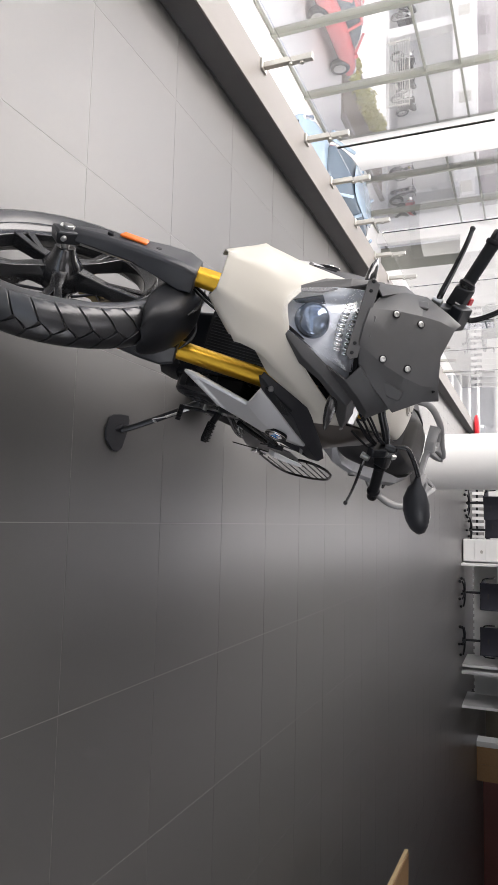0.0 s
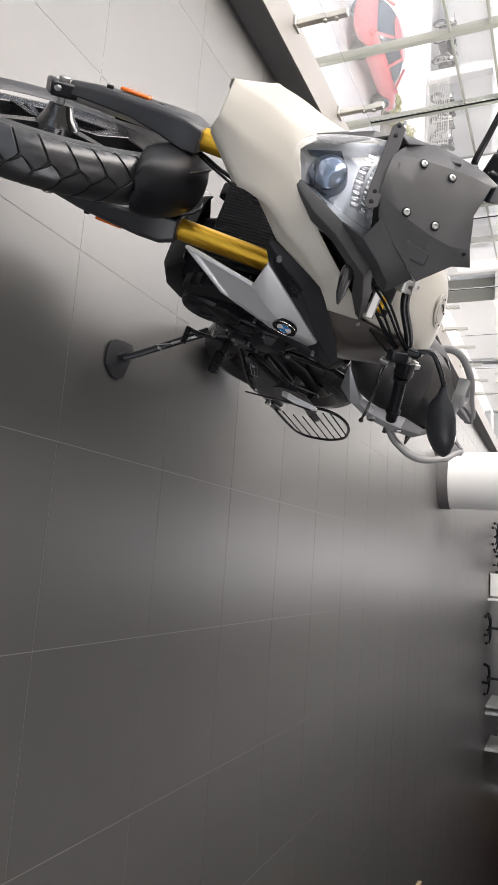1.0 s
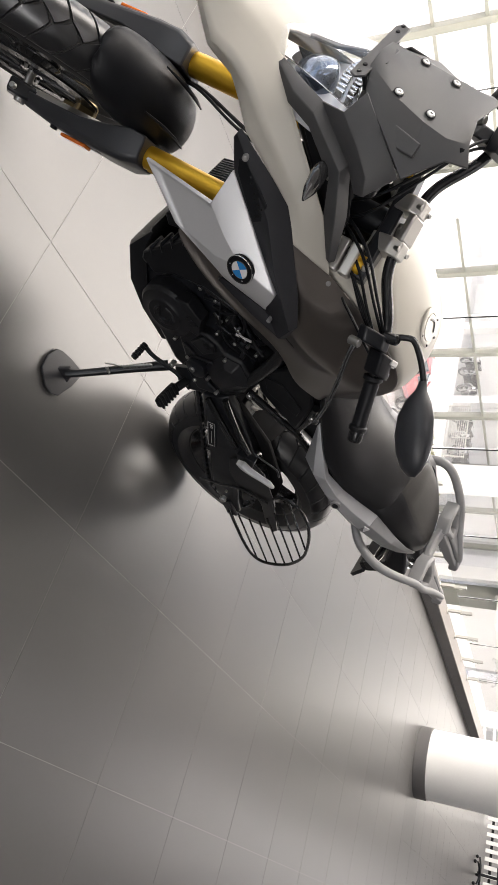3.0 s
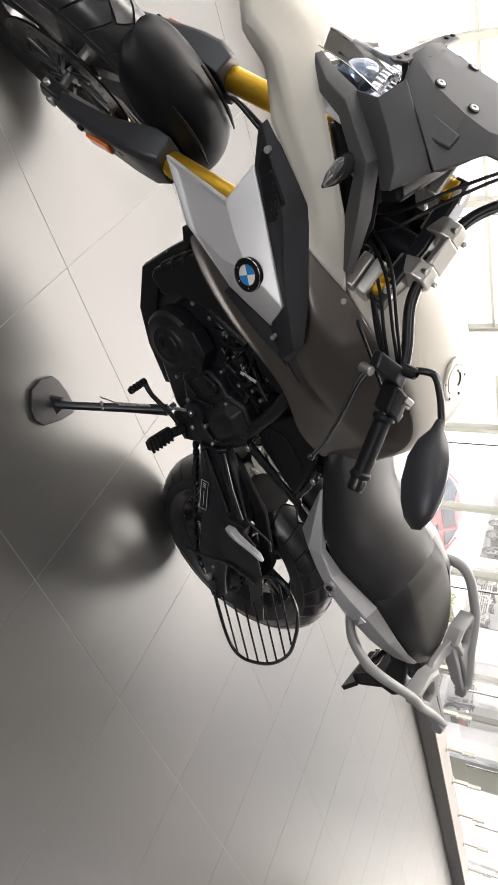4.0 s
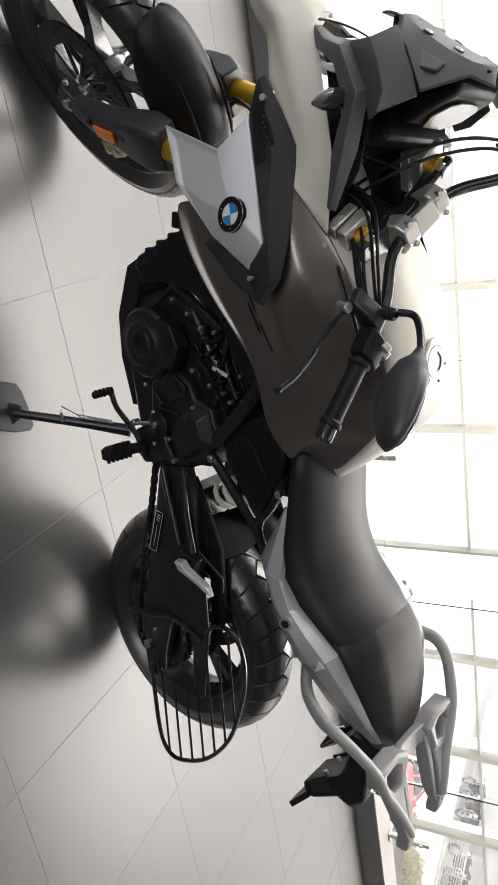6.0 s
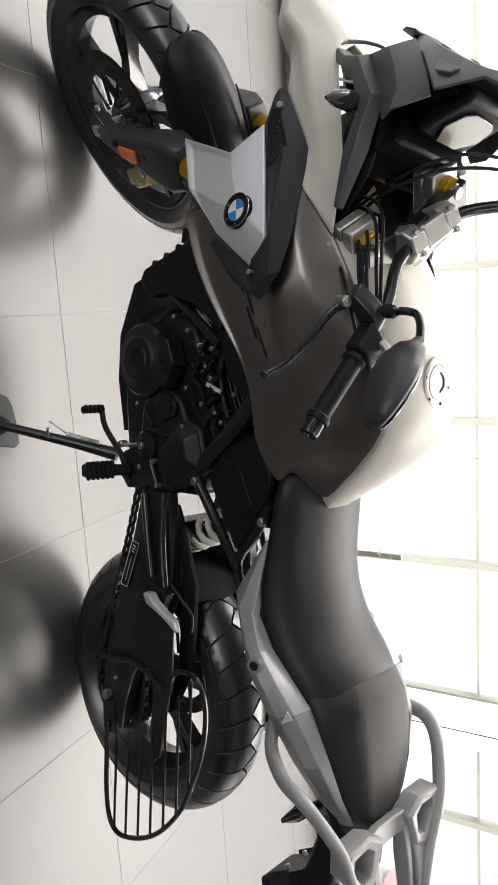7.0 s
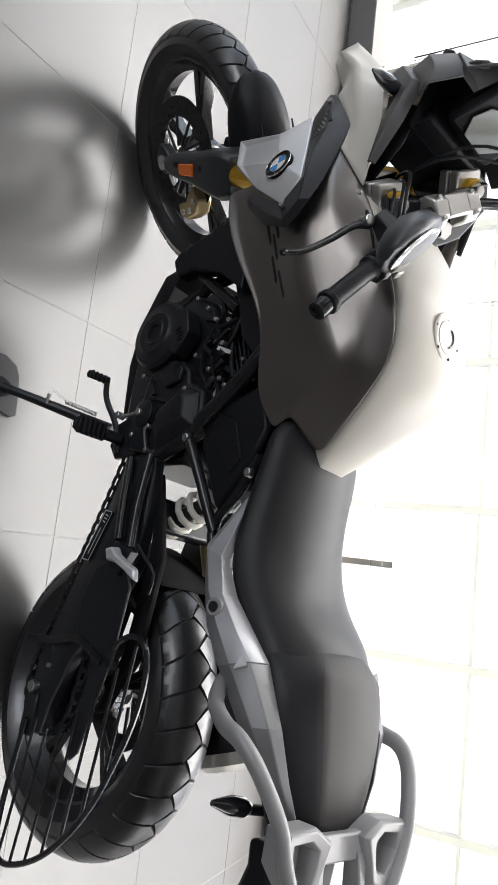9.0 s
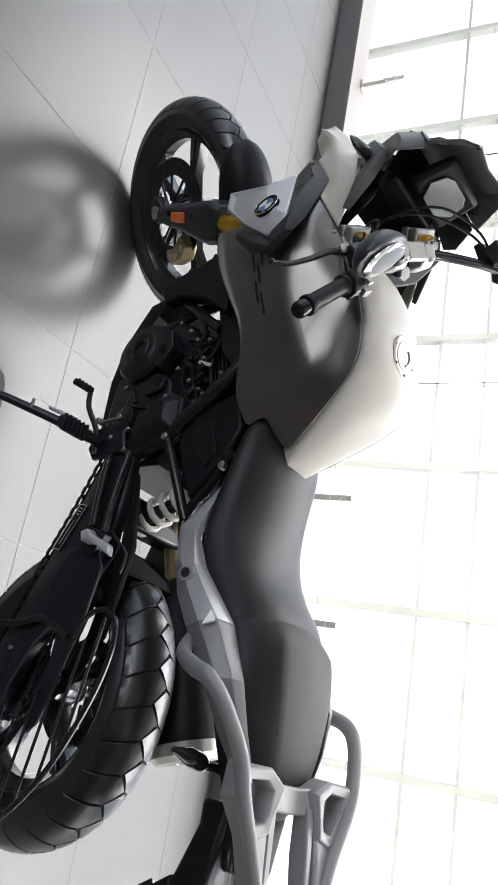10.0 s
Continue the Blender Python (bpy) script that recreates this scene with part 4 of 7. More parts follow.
PANEL = [
    [(1.100, 0.191, 0.987), (1.088, 0.212, 0.962), (1.090, 0.222, 0.900), (1.100, 0.190, 0.785), (1.102, 0.180, 0.692)],
    [(1.004, 0.164, 1.033), (0.962, 0.224, 1.003), (0.957, 0.240, 0.968), (1.000, 0.194, 0.795), (1.000, 0.188, 0.718)],
    [(0.904, 0.155, 1.074), (0.895, 0.202, 1.020), (0.880, 0.234, 0.958), (0.885, 0.186, 0.845), (0.889, 0.184, 0.770)],
    [(0.822, 0.138, 1.102), (0.820, 0.168, 1.050), (0.815, 0.219, 0.946), (0.810, 0.182, 0.875), (0.800, 0.172, 0.820)],
    [(0.75, 0.128, 1.117), (0.745, 0.140, 1.062), (0.738, 0.184, 0.978), (0.730, 0.166, 0.900), (0.719, 0.155, 0.830)],
    [(0.69, 0.123, 1.119), (0.685, 0.122, 1.068), (0.680, 0.163, 1.004), (0.665, 0.150, 0.910), (0.635, 0.148, 0.826)],
    [(0.645, 0.117, 1.102), (0.642, 0.120, 1.065), (0.640, 0.145, 1.018), (0.615, 0.138, 0.920), (0.590, 0.132, 0.838)],
    [(0.60, 0.102, 1.058), (0.600, 0.112, 1.020), (0.600, 0.126, 0.970), (0.592, 0.130, 0.920), (0.570, 0.126, 0.853)],
    [(0.55, 0.073, 0.985), (0.562, 0.095, 0.950), (0.575, 0.112, 0.925), (0.585, 0.122, 0.905), (0.555, 0.122, 0.860)],
    [(0.512, 0.052, 0.931), (0.535, 0.080, 0.916), (0.560, 0.105, 0.905), (0.575, 0.115, 0.895), (0.552, 0.120, 0.868)],
]
# dark deflector around the silver wing: upper edge, ridge, lower edge
DARK = [
    [(1.292, 0.142, 0.900), (1.287, 0.152, 0.894), (1.280, 0.150, 0.884)],
    [(1.222, 0.160, 0.945), (1.215, 0.180, 0.925), (1.226, 0.168, 0.876)],
    [(1.152, 0.173, 0.985), (1.138, 0.208, 0.952), (1.128, 0.197, 0.893)],
    [(1.065, 0.208, 0.990), (1.048, 0.245, 0.960), (1.050, 0.227, 0.930)],
    [(0.985, 0.238, 0.994), (0.978, 0.268, 0.974), (0.996, 0.246, 0.952)],
    [(0.928, 0.262, 0.990), (0.924, 0.274, 0.975), (0.960, 0.250, 0.915)],
    [(0.886, 0.258, 0.943), (0.896, 0.270, 0.938), (0.945, 0.244, 0.905)],
    [(0.930, 0.236, 0.858), (0.943, 0.254, 0.868), (0.966, 0.246, 0.882)],
    [(1.005, 0.224, 0.785), (1.008, 0.238, 0.795), (1.016, 0.238, 0.808)],
]
WHITE = [
    [(1.549, 0, 0.852), (1.546, 0.043, 0.849), (1.531, 0.053, 0.830), (1.512, 0.050, 0.815)],
    [(1.480, 0, 0.905), (1.476, 0.054, 0.900), (1.440, 0.121, 0.874), (1.428, 0.105, 0.850)],
    [(1.402, 0, 0.955), (1.388, 0.040, 0.953), (1.396, 0.122, 0.920), (1.368, 0.085, 0.868)],
    [(1.352, 0.072, 0.970), (1.338, 0.090, 0.972), (1.338, 0.132, 0.936), (1.330, 0.115, 0.892)],
    [(1.280, 0.122, 1.010), (1.264, 0.132, 1.004), (1.262, 0.150, 0.966), (1.286, 0.142, 0.908)],
    [(1.128, 0.170, 1.054), (1.135, 0.174, 1.038), (1.142, 0.179, 1.014), (1.150, 0.175, 0.986)],
    [(1.058, 0.174, 1.046), (1.075, 0.180, 1.024), (1.095, 0.187, 1.002), (1.118, 0.187, 0.982)],
    [(0.996, 0.171, 1.034), (1.025, 0.180, 1.018), (1.055, 0.189, 1.002), (1.089, 0.199, 0.983)],
]
# frame of the air intake: outer edge, ridge, inner edge
INTAKE = [
    [(1.381, 0.040, 0.950), (1.376, 0.056, 0.952), (1.366, 0.058, 0.956)],
    [(1.338, 0.066, 1.005), (1.332, 0.094, 1.000), (1.318, 0.108, 0.994)],
    [(1.314, 0.098, 1.058), (1.304, 0.124, 1.052), (1.282, 0.128, 1.040)],
    [(1.219, 0.138, 1.114), (1.216, 0.162, 1.104), (1.204, 0.158, 1.078)],
    [(1.128, 0.158, 1.096), (1.132, 0.180, 1.084), (1.136, 0.172, 1.058)],
    [(1.035, 0.174, 1.056), (1.038, 0.184, 1.050), (1.042, 0.178, 1.043)],
]
WING = dict(a=(1.252, 0.172, 0.655), b=(1.175, 0.208, 0.825), c=(1.224, 0.168, 0.874), g=(0.994, 0.249, 0.950), d=(0.95, 0.245, 0.909), f=(1.02, 0.241, 0.822),
            e=(1.131, 0.219, 0.714), A=(1.222, 0.171, 0.684), B=(1.164, 0.204, 0.823), E=(1.118, 0.218, 0.738), r=(1.054, 0.2455, 0.882), q=(1.115, 0.230, 0.852), n=(1.077, 0.242, 0.820))
WING_FACES = ("abBA", "aAEe", "ABqn", "AnE", "Eef", "Enf", "nqr", "nrf", "frd", "rgd", "rqcg", "qBbc")


def wing_point(k, s):
    x, y, z = WING[k]
    return (x, y * s, z)


for s in (1, -1):
    bm = B()
    # each row ends in a flared lip that fades towards the seat
    lips = [(0.013, 0.022), (0.013, 0.020), (0.011, 0.016), (0.006, 0.010)] + [(0.001, 0.004)] * 6
    sheet(bm, side([row + [(row[4][0] + 0.003, row[4][1] + out, row[4][2] - down)] for row, (out, down) in zip(PANEL, lips)], s))
    crease = bm.edges.layers.float.new("crease_edge")
    bm.verts.ensure_lookup_table()
    for column, first, last, sharp in ((1, 0, 3, 0.7), (2, 1, 7, 0.9), (3, 0, 4, 0.8), (4, 0, 4, 0.95)):
        for i in range(first, last):
            bm.edges.get((bm.verts[6 * i + column], bm.verts[6 * i + 6 + column]))[crease] = sharp - 0.03 * i
    panel = part("side_panel", bm, M_GREYSIDE, bike, "satin dark grey tank side panel", sub=2, solid=0.004)
    # staggered vent slits low on the panel
    seen = panel.evaluated_get(bpy.context.evaluated_depsgraph_get())
    for lift, f0, f1 in ((0.0, 0.0, 0.32), (0.0, 0.44, 0.80), (0.015, 0.20, 0.55), (0.015, 0.66, 1.0), (0.030, 0.02, 0.32)):
        ends = []
        for f, dz in ((f0, -0.001), (f0 + 0.04, -0.0045), (f1 - 0.03, -0.0035), (f1, 0.001), (f1 - 0.06, 0.0045), (f0 + 0.03, 0.0035)):
            ok, p, nrm, _ = seen.ray_cast((0.972 - 0.185 * f, 0.5 * s, 0.822 + 0.055 * f + lift + dz), (0, -s, 0))
            if ok:
                ends.append(p)
        if len(ends) == 6:
            part("vent_slit", prism(B(), [p + Vector((0, 0.0008 * s, 0)) for p in ends], (0, -0.004 * s, 0)), M_BLACK, panel, "black vent slit")
    bm = B()
    rod(bm, side((0.975, 0.150, 1.012), s), side((0.981, 0.180, 1.032), s), 0.006, 10)
    part("panel_bolt", bm, M_RACK, panel)
    bm = B()
    sheet(bm, side(DARK, s))
    dark = part("side_deflector", bm, M_DEFL, bike, "dark grey textured side deflector", solid=0.005, bevel=0.0015, sharp=20)
    bm = B()
    rod(bm, side((1.247, 0.150, 0.905), s), side((1.249, 0.176, 0.915), s), 0.0065, 10)
    rod(bm, side((0.935, 0.25, 0.92), s), side((0.936, 0.268, 0.922), s), 0.005, 10)
    parts("deflector_bolt", bm, M_RACK, dark)
    bm = B()
    lid = [(1.247, 0.166, 0.897), (1.240, 0.1715, 0.916), (1.165, 0.1975, 0.952), (1.135, 0.2035, 0.934), (1.130, 0.2005, 0.909), (1.222, 0.171, 0.886)]
    lift = Vector((0.246, 0.953, -0.178))
    prism(bm, side([tuple(Vector(p) - lift * 0.002) for p in lid], s), side(tuple(lift * 0.0056), s))
    inset = part("deflector_inset", bm, M_BLACK, dark, "black dimpled inset", bevel=0.0012)
    bm = B()
    for i in range(8):
        for j in range(3):
            f, h = i / 7, (j + 0.5 * (i % 2)) / 3
            c = Vector((1.214 - 0.066 * f, 0.1785 + 0.0215 * f, 0.922 + 0.020 * f)).lerp(Vector((1.208 - 0.066 * f, 0.1745 + 0.0225 * f, 0.896 + 0.019 * f)), h) + lift * 0.0034
            lathe(bm, [(0, 0.0036), (0.0014, 0.0026), (0.0016, 0.0001)], side(tuple(c), s), side(tuple(lift), s), 7)
    parts("dimple", bm, M_RIM, inset)
    bm = B()
    verts = {k: bm.verts.new(wing_point(k, s)) for k in WING}
    for f in WING_FACES:
        bm.faces.new([verts[k] for k in f])
    wing = part("silver_wing", bm, M_SILVER, bike, "silver painted side wing", solid=0.012, bevel=0.003, sharp=12)
    # round badge: a plain shape in four quarters
    o, ax = Vector(side((1.051, 0.2485, 0.880), s)), Vector((0.16, 0.96 * s, -0.02)).normalized()
    bm = B()
    lathe(bm, [(-0.004, 0.03182), (0.004, 0.03182), (0.0055, 0.03010), (0.0055, 0.02967), (0.0045, 0.02924), (0.0045, 0.0001)], o, ax, 40)
    badge = part("badge", bm, M_BLACK, wing, "round enamel badge in blue and white quarters")
    bm = B()
    lathe(bm, [(0.0045, 0.03027), (0.0062, 0.03079), (0.0062, 0.03182), (0.0045, 0.03234)], o, ax, 40)
    lathe(bm, [(0.0047, 0.01909), (0.006, 0.01944), (0.006, 0.02030), (0.0047, 0.02064)], o, ax, 40)
    parts("badge_ring", bm, M_CHROME, badge)
    for k in range(4):
        bm = B()
        lathe(bm, [(0.0052, 0.0001), (0.0056, 0.01892), (0.004, 0.01909)], o, ax, 10, 90 * k + 8, 90 * k + 98)
        part("badge_quarter", bm, M_BLUE if k % 2 else M_WHITEEN, badge)
    bm = B()
    for k in range(3):
        a = radians(60 + 60 * k)
        u = (Vector((1, 0, 0)) - ax * ax.x).normalized()
        v = ax.cross(u)
        c = o + ax * 0.005 + (u * math.cos(a) + v * math.sin(a)) * 0.02511
        rod(bm, c, c + ax * 0.0008, 0.0013, 6)
    parts("badge_mark", bm, M_LABELW, badge)
    bm = B()
    sheet(bm, side(INTAKE, s))
    intake = part("intake_frame", bm, M_SHIELD, bike, "dark grey intake frame", solid=0.006, bevel=0.0015, sharp=20)
    bm = B()
    sheet(bm, side([[(1.36, 0.03, 0.946), (1.34, 0.03, 0.95)], [(1.30, 0.075, 0.99), (1.28, 0.06, 1.02)], [(1.20, 0.115, 1.02), (1.19, 0.11, 1.10)], [(1.10, 0.13, 1.02), (1.10, 0.13, 1.08)], [(1.02, 0.14, 1.0), (1.02, 0.14, 1.02)]], s))
    part("intake_back", bm, M_BLACK, intake, solid=0.003)
    bm = B()
    for p in ((1.250, 0.138, 1.062), (1.196, 0.150, 1.068)):
        rod(bm, side((p[0], p[1] - 0.02, p[2]), s), side((p[0], p[1] + 0.001, p[2]), s), 0.0045, 10)
    parts("intake_bolt", bm, M_BOLT, intake)
    bm = B()
    sheet(bm, side([[(1.20, 0.120, 0.930), (1.22, 0.118, 1.000)], [(1.10, 0.150, 0.930), (1.10, 0.150, 1.020)], [(0.99, 0.150, 0.940), (0.96, 0.140, 1.020)]], s))
    part("inner_fairing", bm, M_BLACK, bike, "matt black inner fairing", solid=0.003)
    # side of the lamp cowl
    bm = B()
    sheet(bm, side([[(1.314, 0.100, 1.060), (1.303, 0.122, 1.112), (1.318, 0.086, 1.142)],
                    [(1.262, 0.122, 1.085), (1.252, 0.144, 1.138), (1.274, 0.118, 1.172)],
                    [(1.215, 0.142, 1.112), (1.207, 0.164, 1.155), (1.228, 0.136, 1.194)],
                    [(1.172, 0.158, 1.122), (1.176, 0.174, 1.148), (1.192, 0.140, 1.202)]], s))
    part("lamp_cowl", bm, M_SHIELD, bike, "dark grey lamp cowl", solid=0.005, bevel=0.0015, sharp=20)
    # turn signal on a stalk
    bm = B()
    tube(bm, side([(1.214, 0.115, 1.066), (1.218, 0.148, 1.066)], s), [0.014, 0.010], 12, 1, 1.0)
    sig = part("turn_signal", bm, M_BLACK, bike, "black turn signal with a smoked lens")
    bm = B()
    tube(bm, side([(1.219, 0.143, 1.066), (1.217, 0.155, 1.066), (1.213, 0.178, 1.065), (1.207, 0.208, 1.064), (1.202, 0.232, 1.064)], s), [0.011, 0.0175, 0.0185, 0.0135, 0.003], 12, 3, 0.72)
    part("signal_lens", bm, M_SMOKE, sig)
bm = B()
grid = [[p for p in row] for row in WHITE]
full = [[(p[0], -p[1], p[2]) for p in row[:0:-1]] + row for row in grid]
sheet(bm, full[:3])
for s in (1, -1):
    sheet(bm, side(WHITE[2:], s))
bmesh.ops.remove_doubles(bm, verts=bm.verts, dist=0.0008)
crease = bm.edges.layers.float.new("crease_edge")
ridge = [side(row[2], s) for row in WHITE for s in (1, -1)] + [side(row[1], s) for row in WHITE for s in (1, -1)]
ridge = [Vector(p) for p in ridge]
on = {v for v in bm.verts if any((v.co - p).length < 0.001 for p in ridge)}
for e in bm.edges:
    if e.is_boundary:
        e[crease] = 0.96
    elif e.verts[0] in on and e.verts[1] in on and abs(e.verts[0].co.x - e.verts[1].co.x) > 0.02:
        e[crease] = 0.97
corner = bm.verts.layers.float.new("crease_vert")
for v in bm.verts:
    if any((v.co - Vector(side(WHITE[i][j], s))).length < 0.001 for i, j in ((0, 2), (1, 2), (0, 1), (3, 2)) for s in (1, -1)):
        v[corner] = 1.0
part("beak", bm, M_WHITE, bike, "off-white beak and upper fairing", solid=0.005, sub=2, rim=0.9)

# headlamp
LENS = [(1.392, 0.932, 0.034), (1.388, 0.962, 0.052), (1.376, 1.005, 0.070), (1.358, 1.055, 0.088), (1.336, 1.098, 0.102), (1.318, 1.120, 0.104)]
bm = B()
sheet(bm, [[(x - 0.9 * (t * w) ** 2 * 3.2 + 0.022 * (1 - t * t), w * t, z) for t in (-1, -0.8, -0.4, 0, 0.4, 0.8, 1)] for x, z, w in LENS])
lens = part("headlamp_lens", bm, M_LENS, bike, "clear headlamp lens", sub=2, solid=0.003)
lens.visible_shadow = False
bm = B()
sheet(bm, [[(1.318 - 0.016 * (1 - abs(t)) - 0.35 * (z - 0.93), w * t * 0.88, z) for t in (-1, -0.55, -0.05, 0.05, 0.55, 1)] for x, z, w in LENS[:5]])
part("headlamp_reflector", bm, M_REFL, lens, "bright faceted reflector", solid=0.002, sharp=15)
bm = B()
lathe(bm, [(0, 0.040), (0.045, 0.042), (0.050, 0.039), (0.056, 0.030), (0.060, 0.016), (0.061, 0.0001)], (1.288, 0, 0.985), (1, 0, 0.25), 28)
part("lamp_projector", bm, M_PROJ, lens, "blue-grey projector lamp")
bm = B()
for k in range(11):
    y = -0.056 + 0.112 * k / 10
    box(bm, (1.318 - 3.4 * y * y, y, 1.066 + 0.9 * y * y), (0.014, 0.0075, 0.018), (0, -30, 8 * (k % 2)))
    box(bm, (1.306 - 3.4 * y * y, y + 0.004, 1.084 + 0.9 * y * y), (0.014, 0.0068, 0.013), (0, -30, -8 * (k % 2)))
parts("lamp_rib", bm, M_CHROME, lens, bevel=0.002)
bm = B()
sheet(bm, [[(1.312 - 2.9 * y * y, y, 1.112), (1.318 - 2.9 * y * y, y, 1.126), (1.296 - 2.9 * y * y, y, 1.134)] for y in (-0.112, -0.08, -0.04, 0, 0.04, 0.08, 0.112)])
part("lamp_brow", bm, M_BLACK, bike, "black brow over the headlamp", solid=0.008, bevel=0.002)
bm = B()
skin(bm, [[(1.26, w, z0), (1.235, w + 0.03, z1), (1.235, -w - 0.03, z1), (1.26, -w, z0)] for w, z0, z1 in ((0.045, 0.95, 1.10),)] + [[(1.14, 0.10, 1.0), (1.14, 0.13, 1.14), (1.14, -0.13, 1.14), (1.14, -0.10, 1.0)]])
part("lamp_housing", bm, M_BLACK, bike, bevel=0.01)
# Added plate, coloured bright like the daylight behind the clear lens.
bm = B()
sheet(bm, [[(x - 1.2 * (w * t) ** 2, w * t, z) for t in (-1, -0.5, 0, 0.5, 1)] for x, z, w in ((1.345, 0.925, 0.060), (1.318, 0.965, 0.096), (1.288, 1.03, 0.118), (1.268, 1.10, 0.128))])
part("lamp_backplate", bm, M_REFL, bike, "whitish backplate standing in for daylight through the lens", solid=0.004)

# screen: dark textured shield with four bolts and the bracket before it
bm = B()
half = [[(1.350, 0, 1.130), (1.345, 0.042, 1.130), (1.312, 0.084, 1.134)],
        [(1.304, 0, 1.181), (1.298, 0.064, 1.178), (1.270, 0.124, 1.177)],
        [(1.264, 0, 1.233), (1.257, 0.076, 1.229), (1.196, 0.150, 1.212)],
        [(1.238, 0, 1.269), (1.230, 0.080, 1.268), (1.207, 0.111, 1.277)],
        [(1.220, 0, 1.291), (1.213, 0.072, 1.304), (1.185, 0.096, 1.309)]]
sheet(bm, [[(p[0], -p[1], p[2]) for p in row[:0:-1]] + row for row in half])
screen = part("wind_shield", bm, M_SHIELD, bike, "small dark grey wind shield with four bolts", solid=0.006, bevel=0.002, sharp=18)
for y in (0.074, -0.074):
    bm = B()
    rod(bm, (1.206, y, 1.3015), (1.212, y * 1.14, 1.292), 0.0045, 8)
    part("shield_slot", bm, M_MATT, screen, "small dark slot")
for x, z in ((1.2615, 1.2345), (1.3015, 1.1825)):
    for y in (0.056, -0.056):
        bm = B()
        lathe(bm, [(0, 0.0098), (0.0012, 0.0096), (0.0016, 0.0082), (0.0006, 0.008), (0.0006, 0.006)], (x, y, z), (0.75, 0.1 if y > 0 else -0.1, 0.62), 18)
        cup = part("bolt_washer", bm, M_BLACK, screen)
        bm = B()
        lathe(bm, [(0.0003, 0.0074), (0.0022, 0.0072), (0.003, 0.0060), (0.003, 0.0030), (0.001, 0.0028), (0.001, 0.0001)], (x, y, z), (0.75, 0.1 if y > 0 else -0.1, 0.62), 14)
        part("shield_bolt", bm, M_BOLT, cup, "bright hexagon socket bolt")
for s in (1, -1):
    # raised wedge beside the bolts
    lift = Vector(side((0.668, 0.635, 0.388), s))
    foot = [Vector(side(p, s)) for p in ((1.2745, 0.093, 1.178), (1.2295, 0.100, 1.232), (1.2165, 0.121, 1.224), (1.236, 0.122, 1.195))]
    bm = B()
    low = [bm.verts.new(p - lift * 0.004) for p in foot]
    top = [bm.verts.new(p) for p in (foot[0] + lift * 0.001, foot[1] + lift * 0.011, foot[2] + lift * 0.012, foot[3] + lift * 0.004)]
    bm.faces.new(top)
    for i in range(4):
        bm.faces.new([low[i], low[(i + 1) % 4], top[(i + 1) % 4], top[i]])
    part("shield_wedge", bm, M_SHIELD, screen, "raised grey wedge", bevel=0.003)
bm = B()
prism(bm, [(1.347, 0.075, 1.108), (1.347, -0.105, 1.108), (1.343, -0.118, 1.118), (1.338, -0.105, 1.135), (1.338, -0.035, 1.135), (1.332, -0.03, 1.148), (1.332, 0.02, 1.148), (1.338, 0.025, 1.135), (1.338, 0.075, 1.135), (1.343, 0.085, 1.121)], (0.0035, 0, 0.0015))
bracket = part("lamp_bracket", bm, M_SHIELD, bike, "flat grey bracket plate with holes", bevel=0.001)
bm = B()
for y in (0.068, 0.045, -0.085, -0.108):
    rod(bm, (1.343, y, 1.1205), (1.3485, y, 1.1228), 0.0045, 10)
parts("bracket_hole", bm, M_BLACK, bracket)
bm = B()
for y in (0.05, -0.08):
    rod(bm, (1.30, y, 1.115), (1.345, y, 1.122), 0.005, 8)
parts("bracket_post", bm, M_BLACK, bracket)

# instruments behind the shield
bm = B()
sheet(bm, [[(1.30, y, 1.14), (1.22, y, 1.10), (1.14, y * 1.2, 1.09)] for y in (-0.11, 0, 0.11)])
part("cockpit_tray", bm, M_BLACK, bike, solid=0.006)
bm = B()
skin(bm, [[(1.205, y0, 1.125), (1.165, y0, 1.140), (1.195, y0 * 0.9, 1.245), (1.222, y0 * 0.9, 1.245)] for y0 in (-0.085, 0.085)])
dash = part("instrument", bm, M_BLACK, bike, "black instrument with a grey display", bevel=0.012)
bm = B()
prism(bm, [(1.1615 + 0.0225 * v, 0.058 * u, 1.153 + 0.075 * v) for u, v in ((-0.55, 0), (0.55, 0), (1, 0.4), (0.85, 0.85), (0.5, 1), (-0.5, 1), (-0.85, 0.85), (-1, 0.4))], (0.003, 0, -0.001))
part("display", bm, M_LCD, dash, "grey unlit display", bevel=0.001)

# seat
SEAT = [
    (0.592, [(0.122, 0.862), (0.133, 0.885), (0.120, 0.905), (0.060, 0.912), (0, 0.915)]),
    (0.50, [(0.118, 0.838), (0.136, 0.866), (0.122, 0.908), (0.062, 0.928), (0, 0.932)]),
    (0.42, [(0.120, 0.824), (0.139, 0.850), (0.126, 0.888), (0.074, 0.914), (0, 0.920)]),
    (0.33, [(0.134, 0.817), (0.152, 0.840), (0.140, 0.880), (0.082, 0.916), (0, 0.925)]),
    (0.25, [(0.140, 0.842), (0.154, 0.866), (0.144, 0.912), (0.084, 0.948), (0, 0.958)]),
    (0.20, [(0.140, 0.880), (0.152, 0.905), (0.141, 0.954), (0.090, 0.998), (0, 1.010)]),
    (0.15, [(0.136, 0.918), (0.147, 0.936), (0.138, 0.982), (0.084, 1.018), (0, 1.030)]),
    (0.10, [(0.130, 0.948), (0.138, 0.962), (0.130, 1.002), (0.092, 1.032), (0, 1.041)]),
    (0.05, [(0.118, 0.960), (0.126, 0.975), (0.118, 1.004), (0.085, 1.032), (0, 1.040)]),
]
